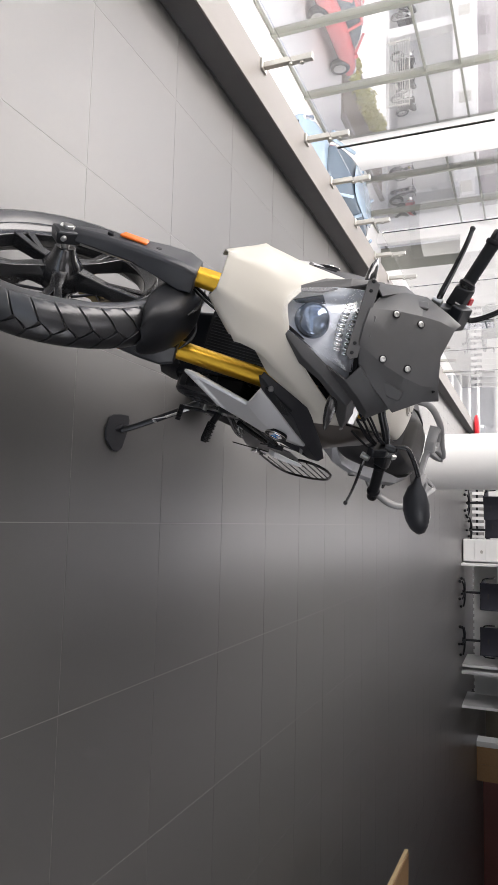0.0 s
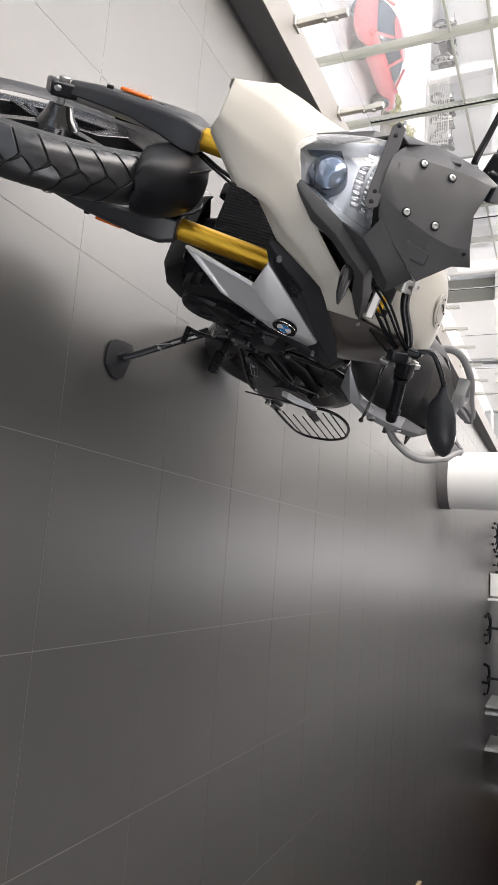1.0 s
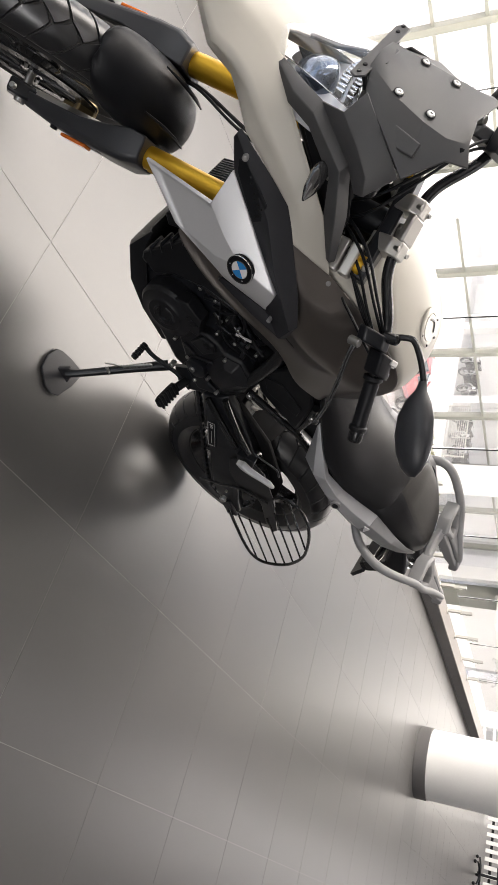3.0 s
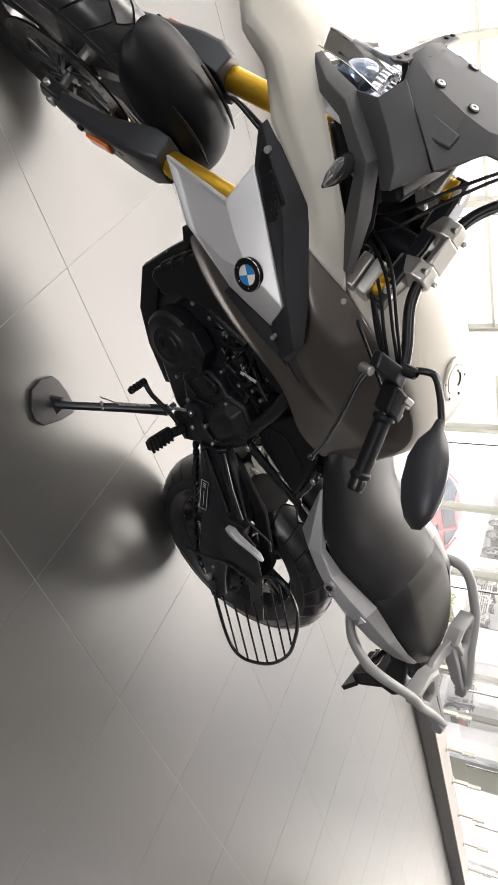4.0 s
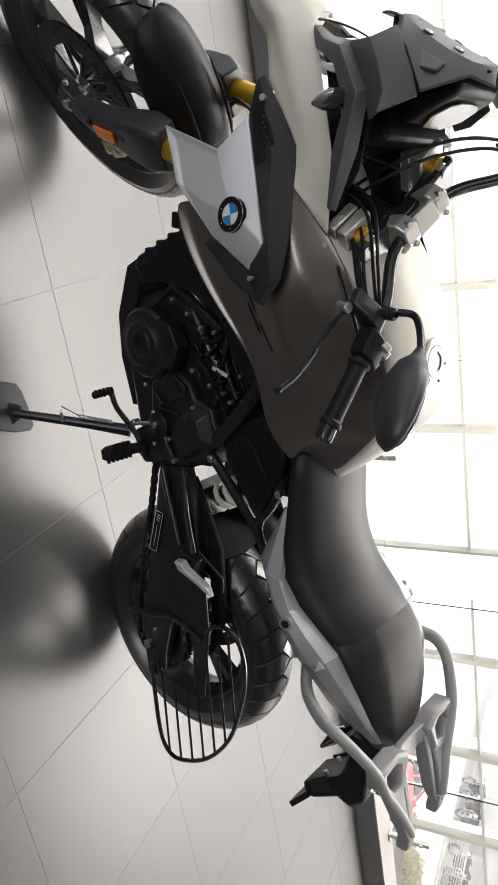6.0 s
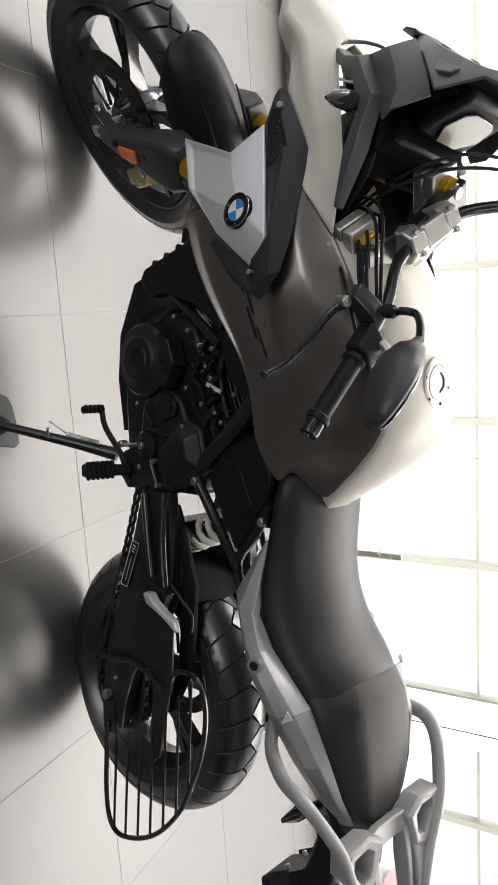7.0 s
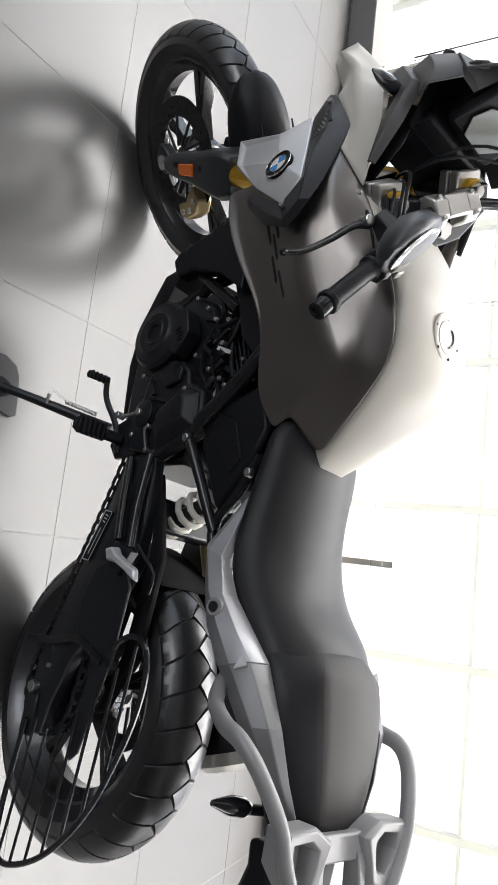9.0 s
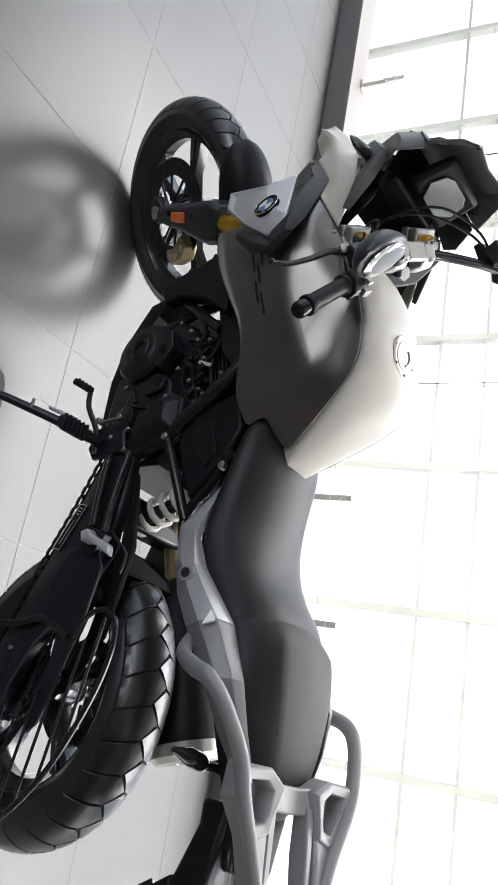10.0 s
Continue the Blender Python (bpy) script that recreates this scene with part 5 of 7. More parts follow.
PILLION = [
    (0.185, [(0.128, 0.900), (0.134, 0.915), (0.124, 0.958), (0.058, 0.998), (0, 1.010)]),
    (0.17, [(0.138, 0.918), (0.143, 0.934), (0.134, 0.977), (0.060, 1.018), (0, 1.027)]),
    (0.135, [(0.142, 0.950), (0.147, 0.962), (0.138, 0.998), (0.084, 1.037), (0, 1.046)]),
    (0.07, [(0.143, 0.978), (0.147, 0.990), (0.138, 1.014), (0.085, 1.049), (0, 1.056)]),
    (-0.02, [(0.125, 0.986), (0.129, 0.996), (0.120, 1.018), (0.072, 1.052), (0, 1.058)]),
    (-0.115, [(0.090, 0.988), (0.090, 0.998), (0.082, 1.018), (0.050, 1.044), (0, 1.050)]),
    (-0.160, [(0.044, 0.985), (0.040, 0.995), (0.036, 1.010), (0.026, 1.018), (0, 1.020)]),
]
for nm, data, material, lab in (("seat", SEAT, M_SEAT, "matt black rider seat"), ("pillion_seat", PILLION, M_SEAT2, "grained dark pillion seat")):
    bm = B()
    skin(bm, [[(x, y, z) for y, z in prof] + [(x, -y, z) for y, z in prof[-2::-1]] for x, prof in data])
    crease = bm.edges.layers.float.new("crease_edge")
    bm.verts.ensure_lookup_table()
    for i in range(len(data) - 1):
        for k, c in ((3, 0.95), (5, 0.95)) if nm == "pillion_seat" else ((1, 0.5), (7, 0.5)):
            e = bm.edges.get((bm.verts[i * 9 + k], bm.verts[i * 9 + 9 + k]))
            e[crease] = c if 0 < i < len(data) - 2 else 0.3
    if nm == "pillion_seat":
        for k in range(3, 5):
            bm.edges.get((bm.verts[18 + k], bm.verts[18 + k + 1]))[crease] = 0.8
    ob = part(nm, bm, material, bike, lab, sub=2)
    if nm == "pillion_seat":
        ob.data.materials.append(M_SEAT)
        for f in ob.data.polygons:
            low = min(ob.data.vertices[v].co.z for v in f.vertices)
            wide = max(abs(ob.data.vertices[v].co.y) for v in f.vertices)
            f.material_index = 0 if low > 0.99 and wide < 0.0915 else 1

# tail cowls, grab rails and rack
COWL = [
    [(0.438, 0.094, 0.818), (0.437, 0.098, 0.819), (0.436, 0.100, 0.816), (0.430, 0.098, 0.812)],
    [(0.300, 0.156, 0.843), (0.307, 0.181, 0.848), (0.315, 0.180, 0.812), (0.332, 0.142, 0.768)],
    [(0.238, 0.154, 0.878), (0.240, 0.186, 0.872), (0.245, 0.193, 0.845), (0.250, 0.167, 0.808)],
    [(0.190, 0.150, 0.922), (0.190, 0.188, 0.915), (0.190, 0.199, 0.885), (0.183, 0.178, 0.843)],
    [(0.139, 0.143, 0.966), (0.139, 0.185, 0.960), (0.130, 0.198, 0.930), (0.123, 0.183, 0.890)],
    [(0.047, 0.142, 1.012), (0.047, 0.166, 1.004), (0.045, 0.182, 0.983), (0.038, 0.168, 0.945)],
    [(-0.030, 0.119, 1.024), (-0.030, 0.133, 1.018), (-0.030, 0.142, 1.000), (-0.040, 0.127, 0.970)],
    [(-0.090, 0.088, 1.028), (-0.090, 0.096, 1.024), (-0.090, 0.100, 1.010), (-0.090, 0.088, 0.985)],
]
RAIL = [(0.120, 0.118, 0.888), (0.096, 0.148, 0.902), (0.070, 0.182, 0.930), (0.048, 0.212, 0.985), (0.034, 0.219, 1.028), (0.000, 0.206, 1.060), (-0.065, 0.174, 1.086), (-0.120, 0.154, 1.092), (-0.185, 0.118, 1.096), (-0.250, 0.088, 1.102), (-0.282, 0.074, 1.104)]


def racked(pts, s):
    """Mirrors points of the rack about a middle shifted left to fit the camera's view."""
    if isinstance(pts[0], (int, float)):
        return (pts[0], pts[1] * s + 0.033, pts[2])
    return [racked(p, s) for p in pts]


for s in (1, -1):
    bm = B()
    sheet(bm, side(COWL[:5], s))
    cowl = part("tail_cowl", bm, M_TAIL, bike, "silver tail side cowl", solid=0.005, bevel=0.002, sharp=18)
    part("tail_cowl_rear", sheet(B(), side(COWL[4:], s)), M_COWL, bike, "satin grey rear tail cowl", solid=0.0044, bevel=0.002, sharp=18)
    bm = B()
    rod(bm, side((0.216, 0.185, 0.868), s), side((0.217, 0.202, 0.872), s), 0.016, 20)
    b = part("cowl_grommet", bm, M_RACK, cowl)
    bm = B()
    rod(bm, side((0.217, 0.2022, 0.872), s), side((0.217, 0.204, 0.8725), s), 0.0095, 16)
    part("cowl_screw", bm, M_BLACKMETAL, b)
    # Silver facet stands in for the highlight at the cowl's notch.
    bm = B()
    prism(bm, side([(0.150, 0.196, 0.952), (0.124, 0.200, 0.942), (0.133, 0.190, 0.962)], s), side((0.002, 0.005, 0.003), s))
    part("notch_highlight", bm, M_SILVER, cowl, "small silver facet painting the highlight at the notch")
    bm = B()
    tube(bm, racked(RAIL, s), [0.012, 0.014, 0.0155, 0.016, 0.0155, 0.0145, 0.014, 0.0135, 0.0125, 0.012, 0.010], 14, 4, 0.85)
    rail = part("grab_rail", bm, M_RACK, bike, "grey cast grab rail")
    # open pad of the rack inside the rail
    outer = [(-0.073, 0.158), (-0.071, 0.088), (-0.094, 0.044), (-0.136, 0.064), (-0.166, 0.072), (-0.178, 0.108), (-0.122, 0.160)]
    inner = [(-0.094, 0.138), (-0.091, 0.098), (-0.104, 0.080), (-0.136, 0.084), (-0.148, 0.090), (-0.153, 0.112), (-0.118, 0.138)]
    bm = B()
    lo, hi = 1.050, 1.094
    rings = []
    for (ox, oy), (ix, iy) in zip(outer, inner):
        rings.append(racked([(ox, oy, lo), (ox, oy, hi - 0.008), (ox * 0.75 + ix * 0.25, oy * 0.75 + iy * 0.25, hi), (ix * 0.9 + ox * 0.1, iy * 0.9 + oy * 0.1, hi - 0.003), (ix, iy, hi - 0.012), (ix, iy, lo)], s))
    skin(bm, rings, True, False, True)
    part("rack_frame", bm, M_RACK, rail, bevel=0.002)
    part("rack_pocket", prism(B(), racked([(x, y, lo + 0.002) for x, y in inner], s), (0, 0, 0.005)), M_RACK, rail)
    # deep arm behind the pad, its inner strut and the lug at its end
    bm = B()
    skin(bm, [racked([(x, y0, z - h), (x, y1, z - h), (x, y1, z - 0.004), (x, y1 - 0.004, z), (x, y0 + 0.004, z), (x, y0, z - 0.004)], s)
              for x, y0, y1, z, h in ((-0.160, 0.070, 0.122, 1.088, 0.036), (-0.200, 0.074, 0.112, 1.095, 0.034), (-0.250, 0.074, 0.102, 1.102, 0.030), (-0.296, 0.066, 0.090, 1.108, 0.026))])
    arm = part("rack_arm", bm, M_RACK, rail, bevel=0.003)
    bm = B()
    skin(bm, [racked([(x, y0, z - h), (x, y1, z - h), (x, y1, z), (x, y0, z)], s) for x, y0, y1, z, h in ((-0.118, 0.046, 0.066, 1.080, 0.030), (-0.190, 0.050, 0.066, 1.088, 0.036), (-0.262, 0.052, 0.066, 1.094, 0.032), (-0.292, 0.054, 0.072, 1.098, 0.024))])
    part("rack_strut", bm, M_RACK, rail, bevel=0.003)
    bm = B()
    skin(bm, [racked([(x, y0, z - h), (x, y1, z - h), (x, y1, z), (x, y0, z)], s) for x, y0, y1, z, h in ((-0.280, 0.058, 0.090, 1.106, 0.030), (-0.318, 0.058, 0.084, 1.100, 0.034), (-0.336, 0.060, 0.080, 1.090, 0.026))])
    part("rack_lug", bm, M_RACK, arm, bevel=0.004)
    bm = B()
    for x, y in ((-0.284, 0.074), (-0.182, 0.094)):
        rod(bm, racked((x, y, 1.096), s), racked((x, y, 1.1065 if x < -0.2 else 1.096), s), 0.006, 10)
    parts("lug_screw", bm, M_BLACKMETAL, arm)
bm = B()
skin(bm, [[(x, y + 0.033, z - 0.020), (x, y + 0.033, z), (x - 0.042, y + 0.033, z), (x - 0.042, y + 0.033, z - 0.026)] for x, y, z in ((-0.088, 0.058, 1.078), (-0.092, 0.03, 1.070), (-0.092, -0.03, 1.070), (-0.088, -0.058, 1.078))])
part("rack_bridge", bm, M_RACK, bike, "grey cast rack bridge", bevel=0.004)
bm = B()
skin(bm, [[(x, w, z), (x, w * 0.8, z + h), (x, -w * 0.8, z + h), (x, -w, z)] for x, w, z, h in ((0.05, 0.11, 0.90, 0.08), (-0.05, 0.09, 0.93, 0.07), (-0.15, 0.06, 0.955, 0.065), (-0.24, 0.045, 0.965, 0.05))])
part("tail_underside", bm, M_BLACK, bike, bevel=0.01)
bm = B()
skin(bm, [[(x, w, z), (x, w, z + h), (x, -w, z + h), (x, -w, z)] for x, w, z, h in ((-0.20, 0.055, 0.93, 0.06), (-0.27, 0.055, 0.94, 0.055), (-0.295, 0.04, 0.95, 0.04))])
part("tail_lamp", bm, M_LENS, bike, "clear tail lamp", bevel=0.008)
bm = B()
skin(bm, [xz([(-0.12, 0.89), (-0.16, 0.893), (-0.25, 0.858), (-0.318, 0.838), (-0.335, 0.885), (-0.30, 0.925), (-0.12, 0.955)], y) for y in (-0.05, -0.03, 0.03, 0.05)])
TAIL = Matrix.Translation((-0.042, 0.012, 0.020))
tail = part("tail_guard", bm, M_BLACK, bike, "black plastic tail guard with an empty plate holder", bevel=0.010, matrix=TAIL)
bm = B()
prism(bm, xz([(-0.318, 0.742), (-0.300, 0.775), (-0.262, 0.835), (-0.245, 0.862), (-0.304, 0.866), (-0.352, 0.775), (-0.357, 0.748)], -0.055), (0, 0.11, 0))
holder = part("plate_holder", bm, M_BLACK, tail, bevel=0.006, matrix=TAIL)
bm = B()
for y in (-0.056, 0.051):
    prism(bm, xz([(-0.297, 0.765), (-0.262, 0.822), (-0.300, 0.838), (-0.335, 0.775)], y), (0, 0.005, 0))
parts("holder_rib", bm, M_DARKPL, holder, bevel=0.002, matrix=TAIL)
bm = B()
prism(bm, [(-0.338, 0.062, 0.755), (-0.338, -0.062, 0.755), (-0.393, -0.068, 0.698), (-0.393, 0.068, 0.698)], (-0.012, 0, 0.010))
part("plate_bracket", bm, M_BLACK, holder, bevel=0.001, matrix=TAIL)
bm = B()
for y in (0.03, -0.03):
    rod(bm, (-0.292, y, 0.812), (-0.272, y, 0.800), 0.006, 10)
parts("plate_bolt", bm, M_BOLT, holder, matrix=TAIL)
for s in (1, -1):
    bm = B()
    tube(bm, side([(-0.095, 0.05, 0.935), (-0.09, 0.105, 0.932)], s), 0.009, 10, 1)
    sig = part("rear_turn_signal", bm, M_BLACK, bike, "black rear turn signal")
    bm = B()
    tube(bm, side([(-0.091, 0.098, 0.933), (-0.088, 0.112, 0.932), (-0.083, 0.145, 0.932), (-0.078, 0.186, 0.931)], s), [0.010, 0.016, 0.016, 0.005], 12, 3, 0.8)
    part("signal_lens", bm, M_SMOKE, sig)
# silencer on the far side
bm = B()
a, b = Vector((0.30, -0.125, 0.520)), Vector((-0.085, -0.185, 0.640))
d = (b - a).normalized()
lathe(bm, [(0.0, 0.02), (0.02, 0.045), (0.07, 0.075), (0.36, 0.092), (0.39, 0.088), (0.392, 0.04)], a, d, 32)
silencer = part("silencer", bm, M_BLACK, bike, "black silencer with a bright end cap")
bm = B()
lathe(bm, [(0.385, 0.0905), (0.41, 0.088), (0.422, 0.074), (0.424, 0.03), (0.40, 0.028), (0.40, 0.0001)], a, d, 32)
part("silencer_end", bm, M_STEEL, silencer, "bright end cap")

# ---- steered front: fork, mudguard, handlebar; drawn straight ahead and turned about the steering head ----
def leg(z, y):
    return (1.052 + (1.1 - z) * 0.503, y, z)


AX = Vector((-0.449, 0, 0.893))
AHEAD = Matrix.Translation((0.022, -0.006, 0.004)) @ HEAD
for s in (1, -1):
    y = 0.108 * s
    bm = B()
    rod(bm, leg(0.56, y), leg(0.985, y), 0.0265, 24)
    for k in range(3):
        rod(bm, leg(0.64, y + 0.02 * s - 0.013 * k * s), leg(0.98, y + 0.02 * s - 0.013 * k * s), 0.0085, 8)
    fork = part("fork_leg", bm, M_GOLD, bike, "gold anodised fork tube", matrix=HEAD)
    bm = B()
    rod(bm, leg(0.30, y), leg(0.60, y), 0.021, 20)
    part("fork_slider", bm, M_ALU, fork, matrix=HEAD)
    bm = B()
    rod(bm, leg(0.985, y), leg(1.06, y), 0.0275, 24)
    part("clamp_sleeve", bm, M_BLACKMETAL, fork, matrix=HEAD, bevel=0.002)
    for z in (1.062, 1.086):
        bm = B()
        box(bm, (leg(z, y)[0] - 0.006, y, z), (0.088, 0.070, 0.0225), (0, -26.7, 0))
        part("fork_clamp", bm, M_ALU, fork, "silver split fork clamp", matrix=HEAD, bevel=0.004)
    bm = B()
    rod(bm, leg(1.098, y), leg(1.112, y), 0.0245, 24)
    part("cap_ring", bm, M_GOLD, fork, "gold ring", matrix=HEAD)
    bm = B()
    rod(bm, leg(1.112, y), leg(1.121, y), 0.018, 6)
    rod(bm, leg(1.120, y), leg(1.128, y), 0.012, 16)
    part("fork_cap", bm, M_ALU, fork, matrix=HEAD)
    bm = B()
    rings = []
    for z, f, bk, w0, w1 in ((0.335, 0.030, -0.022, 0.006, 0.024), (0.40, 0.040, -0.030, 0.004, 0.034), (0.48, 0.048, -0.036, 0.004, 0.040), (0.55, 0.060, -0.052, 0.016, 0.042), (0.60, 0.064, -0.060, 0.030, 0.040), (0.632, 0.054, -0.050, 0.030, 0.028)):
        c = Vector(leg(z, y))
        n = Vector((0.893, 0, 0.449))
        o = Vector((0, s, 0))
        rings.append([c + n * f - o * w0, c + n * (f - 0.006) + o * (w1 - 0.01), c + n * (f - 0.018) + o * w1, c + n * (bk + 0.012) + o * w1, c + n * bk + o * (w1 - 0.012), c + n * bk - o * w0])
    skin(bm, rings)
    g = part("fork_guard", bm, M_GUARD, fork, "grey plastic fork guard", matrix=HEAD, bevel=0.004)
    bm = B()
    c = Vector(leg(0.472, y)) + Vector((0, 0.040 * s, 0))
    prism(bm, [c + AX * a + Vector((0.893, 0, 0.449)) * b for a, b in ((0.036, 0.020), (0.036, -0.010), (-0.030, -0.012), (-0.036, 0.016))], (0, 0.008 * s, 0))
    part("reflector", bm, M_ORANGE, g, "orange reflector", matrix=HEAD, bevel=0.003)
    bm = B()
    for z in (0.532, 0.418):
        c = Vector(leg(z, y))
        rod(bm, c + Vector((0.010, 0.032 * s, 0.006)), c + Vector((0.010, 0.0425 * s, 0.006)), 0.0085, 14)
    parts("guard_bolt", bm, M_BLACK, g, matrix=HEAD)
    bm = B()
    c = F_AXLE + Vector((0, y, 0))
    box(bm, c + Vector((0.004, 0, 0)), (0.062, 0.034, 0.060), (0, 27, 0))
    part("axle_clamp", bm, M_BLACKMETAL, fork, matrix=HEAD, bevel=0.006)
    bm = B()
    for dz in (-0.012, 0.014):
        p = c + Vector((0.03 + dz * 0.3, 0.004 * s, 0.012 + dz))
        rod(bm, p, p + Vector((0.012, 0, 0.006)), 0.0065, 10)
    rod(bm, c + Vector((0, 0.012 * s, 0)), c + Vector((0, 0.026 * s, 0)), 0.0135, 14)
    parts("clamp_bolt", bm, M_BOLT, fork, matrix=HEAD)
bm = B()
rod(bm, F_AXLE + Vector((0, -0.12, 0)), F_AXLE + Vector((0, 0.12, 0)), 0.010)
part("front_axle", bm, M_BOLT, bike, matrix=HEAD)
bm = B()
c = F_AXLE + Vector((-0.142, 0.068, 0.012))
prism(bm, [c + Vector((dx, -0.022, dz)) for dx, dz in ((0.045, 0.05), (0.0, 0.055), (-0.028, 0.02), (-0.025, -0.035), (0.005, -0.06), (0.03, -0.05), (0.02, -0.01), (0.035, 0.02))], (0, 0.05, 0))
caliper = part("brake_caliper", bm, M_GOLDCAL, bike, "pale gold front brake caliper", matrix=HEAD, bevel=0.006)
bm = B()
for dx, dz in ((0.005, 0.035), (-0.008, 0.0), (0.0, -0.035)):
    rod(bm, c + Vector((dx, 0.02, dz)), c + Vector((dx, 0.034, dz)), 0.009, 12)
parts("caliper_bolt", bm, M_BOLT, caliper, matrix=HEAD)

# front mudguard over the rear upper part of the wheel
bm = B()
rows = []
for a, r, w, drop in ((79, 0.351, 0.026, 0.008), (81, 0.358, 0.050, 0.026), (86, 0.365, 0.070, 0.066), (96, 0.371, 0.079, 0.092), (110, 0.376, 0.082, 0.100), (124, 0.378, 0.080, 0.086), (136, 0.374, 0.079, 0.085), (146, 0.366, 0.074, 0.068), (153, 0.356, 0.064, 0.045)):
    ca, sa = math.cos(radians(a)), math.sin(radians(a))
    row = []
    for t, h in ((-1, drop), (-0.97, drop * 0.45), (-0.72, 0.012), (-0.35, 0.0), (0, -0.004), (0.35, 0.0), (0.72, 0.012), (0.97, drop * 0.45), (1, drop)):
        rr = r - h
        row.append((F_AXLE.x + rr * ca, w * t, F_AXLE.z + rr * sa))
    rows.append(row)
sheet(bm, rows)
fender = part("front_mudguard", bm, M_BLACK, bike, "matt black front mudguard", solid=0.004, sub=1, matrix=HEAD)
for s in (1, -1):
    bm = B()
    pts = [(F_AXLE.x + 0.378 * math.cos(radians(a)), 0.048 * s, F_AXLE.z + 0.378 * math.sin(radians(a))) for a in (100, 110, 120, 130)]
    tube(bm, pts, [0.002, 0.005, 0.005, 0.002], 6, 4)
    part("mudguard_rib", bm, M_BLACK, fender, matrix=HEAD)

# yokes, handlebar, controls
bm = B()
n = Vector((0.893, 0, 0.449))
top = Vector((1.0, 0, 1.072))
rings = []
for z in (0, 0.03):
    o = top + AX * z
    rings.append([o + n * a + Vector((0, b, 0)) for a, b in ((0.075, 0.135), (0.02, 0.14), (-0.03, 0.06), (-0.035, 0.0), (-0.03, -0.06), (0.02, -0.14), (0.075, -0.135), (0.065, -0.06), (0.05, 0.0), (0.065, 0.06))])
skin(bm, rings)
yoke = part("upper_yoke", bm, M_BLACKMETAL, bike, "black cast upper yoke", matrix=HEAD, bevel=0.006)
bm = B()
for o in (top - AX * 0.22,):
    skin(bm, [[o + AX * z + n * a + Vector((0, b, 0)) for a, b in ((0.085, 0.135), (0.02, 0.145), (-0.04, 0.0), (0.02, -0.145), (0.085, -0.135), (0.07, 0.0))] for z in (0, 0.035)])
rod(bm, top - AX * 0.25, top + AX * 0.03, 0.032, 20)
part("lower_yoke", bm, M_BLACKMETAL, bike, matrix=HEAD, bevel=0.005)
bm = B()
rod(bm, top + AX * 0.03, top + AX * 0.046, 0.018, 6)
part("steering_nut", bm, M_BOLT, yoke, matrix=HEAD)
for s in (1, -1):
    bm = B()
    o = Vector((1.018, 0.045 * s, 1.118))
    skin(bm, [[o + Vector((a, w, b)) for a, b in ((0.030, -0.03), (-0.032, -0.024), (-0.034, 0.018), (-0.018, 0.040), (0.014, 0.042), (0.03, 0.022))] for w in (-0.018, 0.018)])
    clamp = part("bar_clamp", bm, M_ALU, yoke, "silver handlebar clamp", matrix=HEAD, bevel=0.004)
    bm = B()
    for dx in (-0.022, 0.018):
        rod(bm, o + Vector((dx, 0, 0.03)), o + Vector((dx * 0.98, 0, 0.0425)), 0.0056, 12)
    parts("clamp_screw", bm, M_BOLT, clamp, matrix=HEAD)
bm = B()
box(bm, (1.018, 0, 1.150), (0.045, 0.06, 0.018))
part("clamp_bridge", bm, M_ALU, yoke, matrix=HEAD, bevel=0.005)
HALF = [(1.016, 0.0, 1.140), (1.015, 0.055, 1.140), (1.005, 0.105, 1.150), (0.978, 0.170, 1.180), (0.962, 0.215, 1.190), (0.928, 0.31, 1.196), (0.892, 0.418, 1.203)]
bm = B()
tube(bm, [(x, -y, z) for x, y, z in HALF[:0:-1]] + HALF, 0.0115, 12, 5)
bar = part("handlebar", bm, M_FRAMETUBE, bike, "black tubular handlebar", matrix=HEAD)
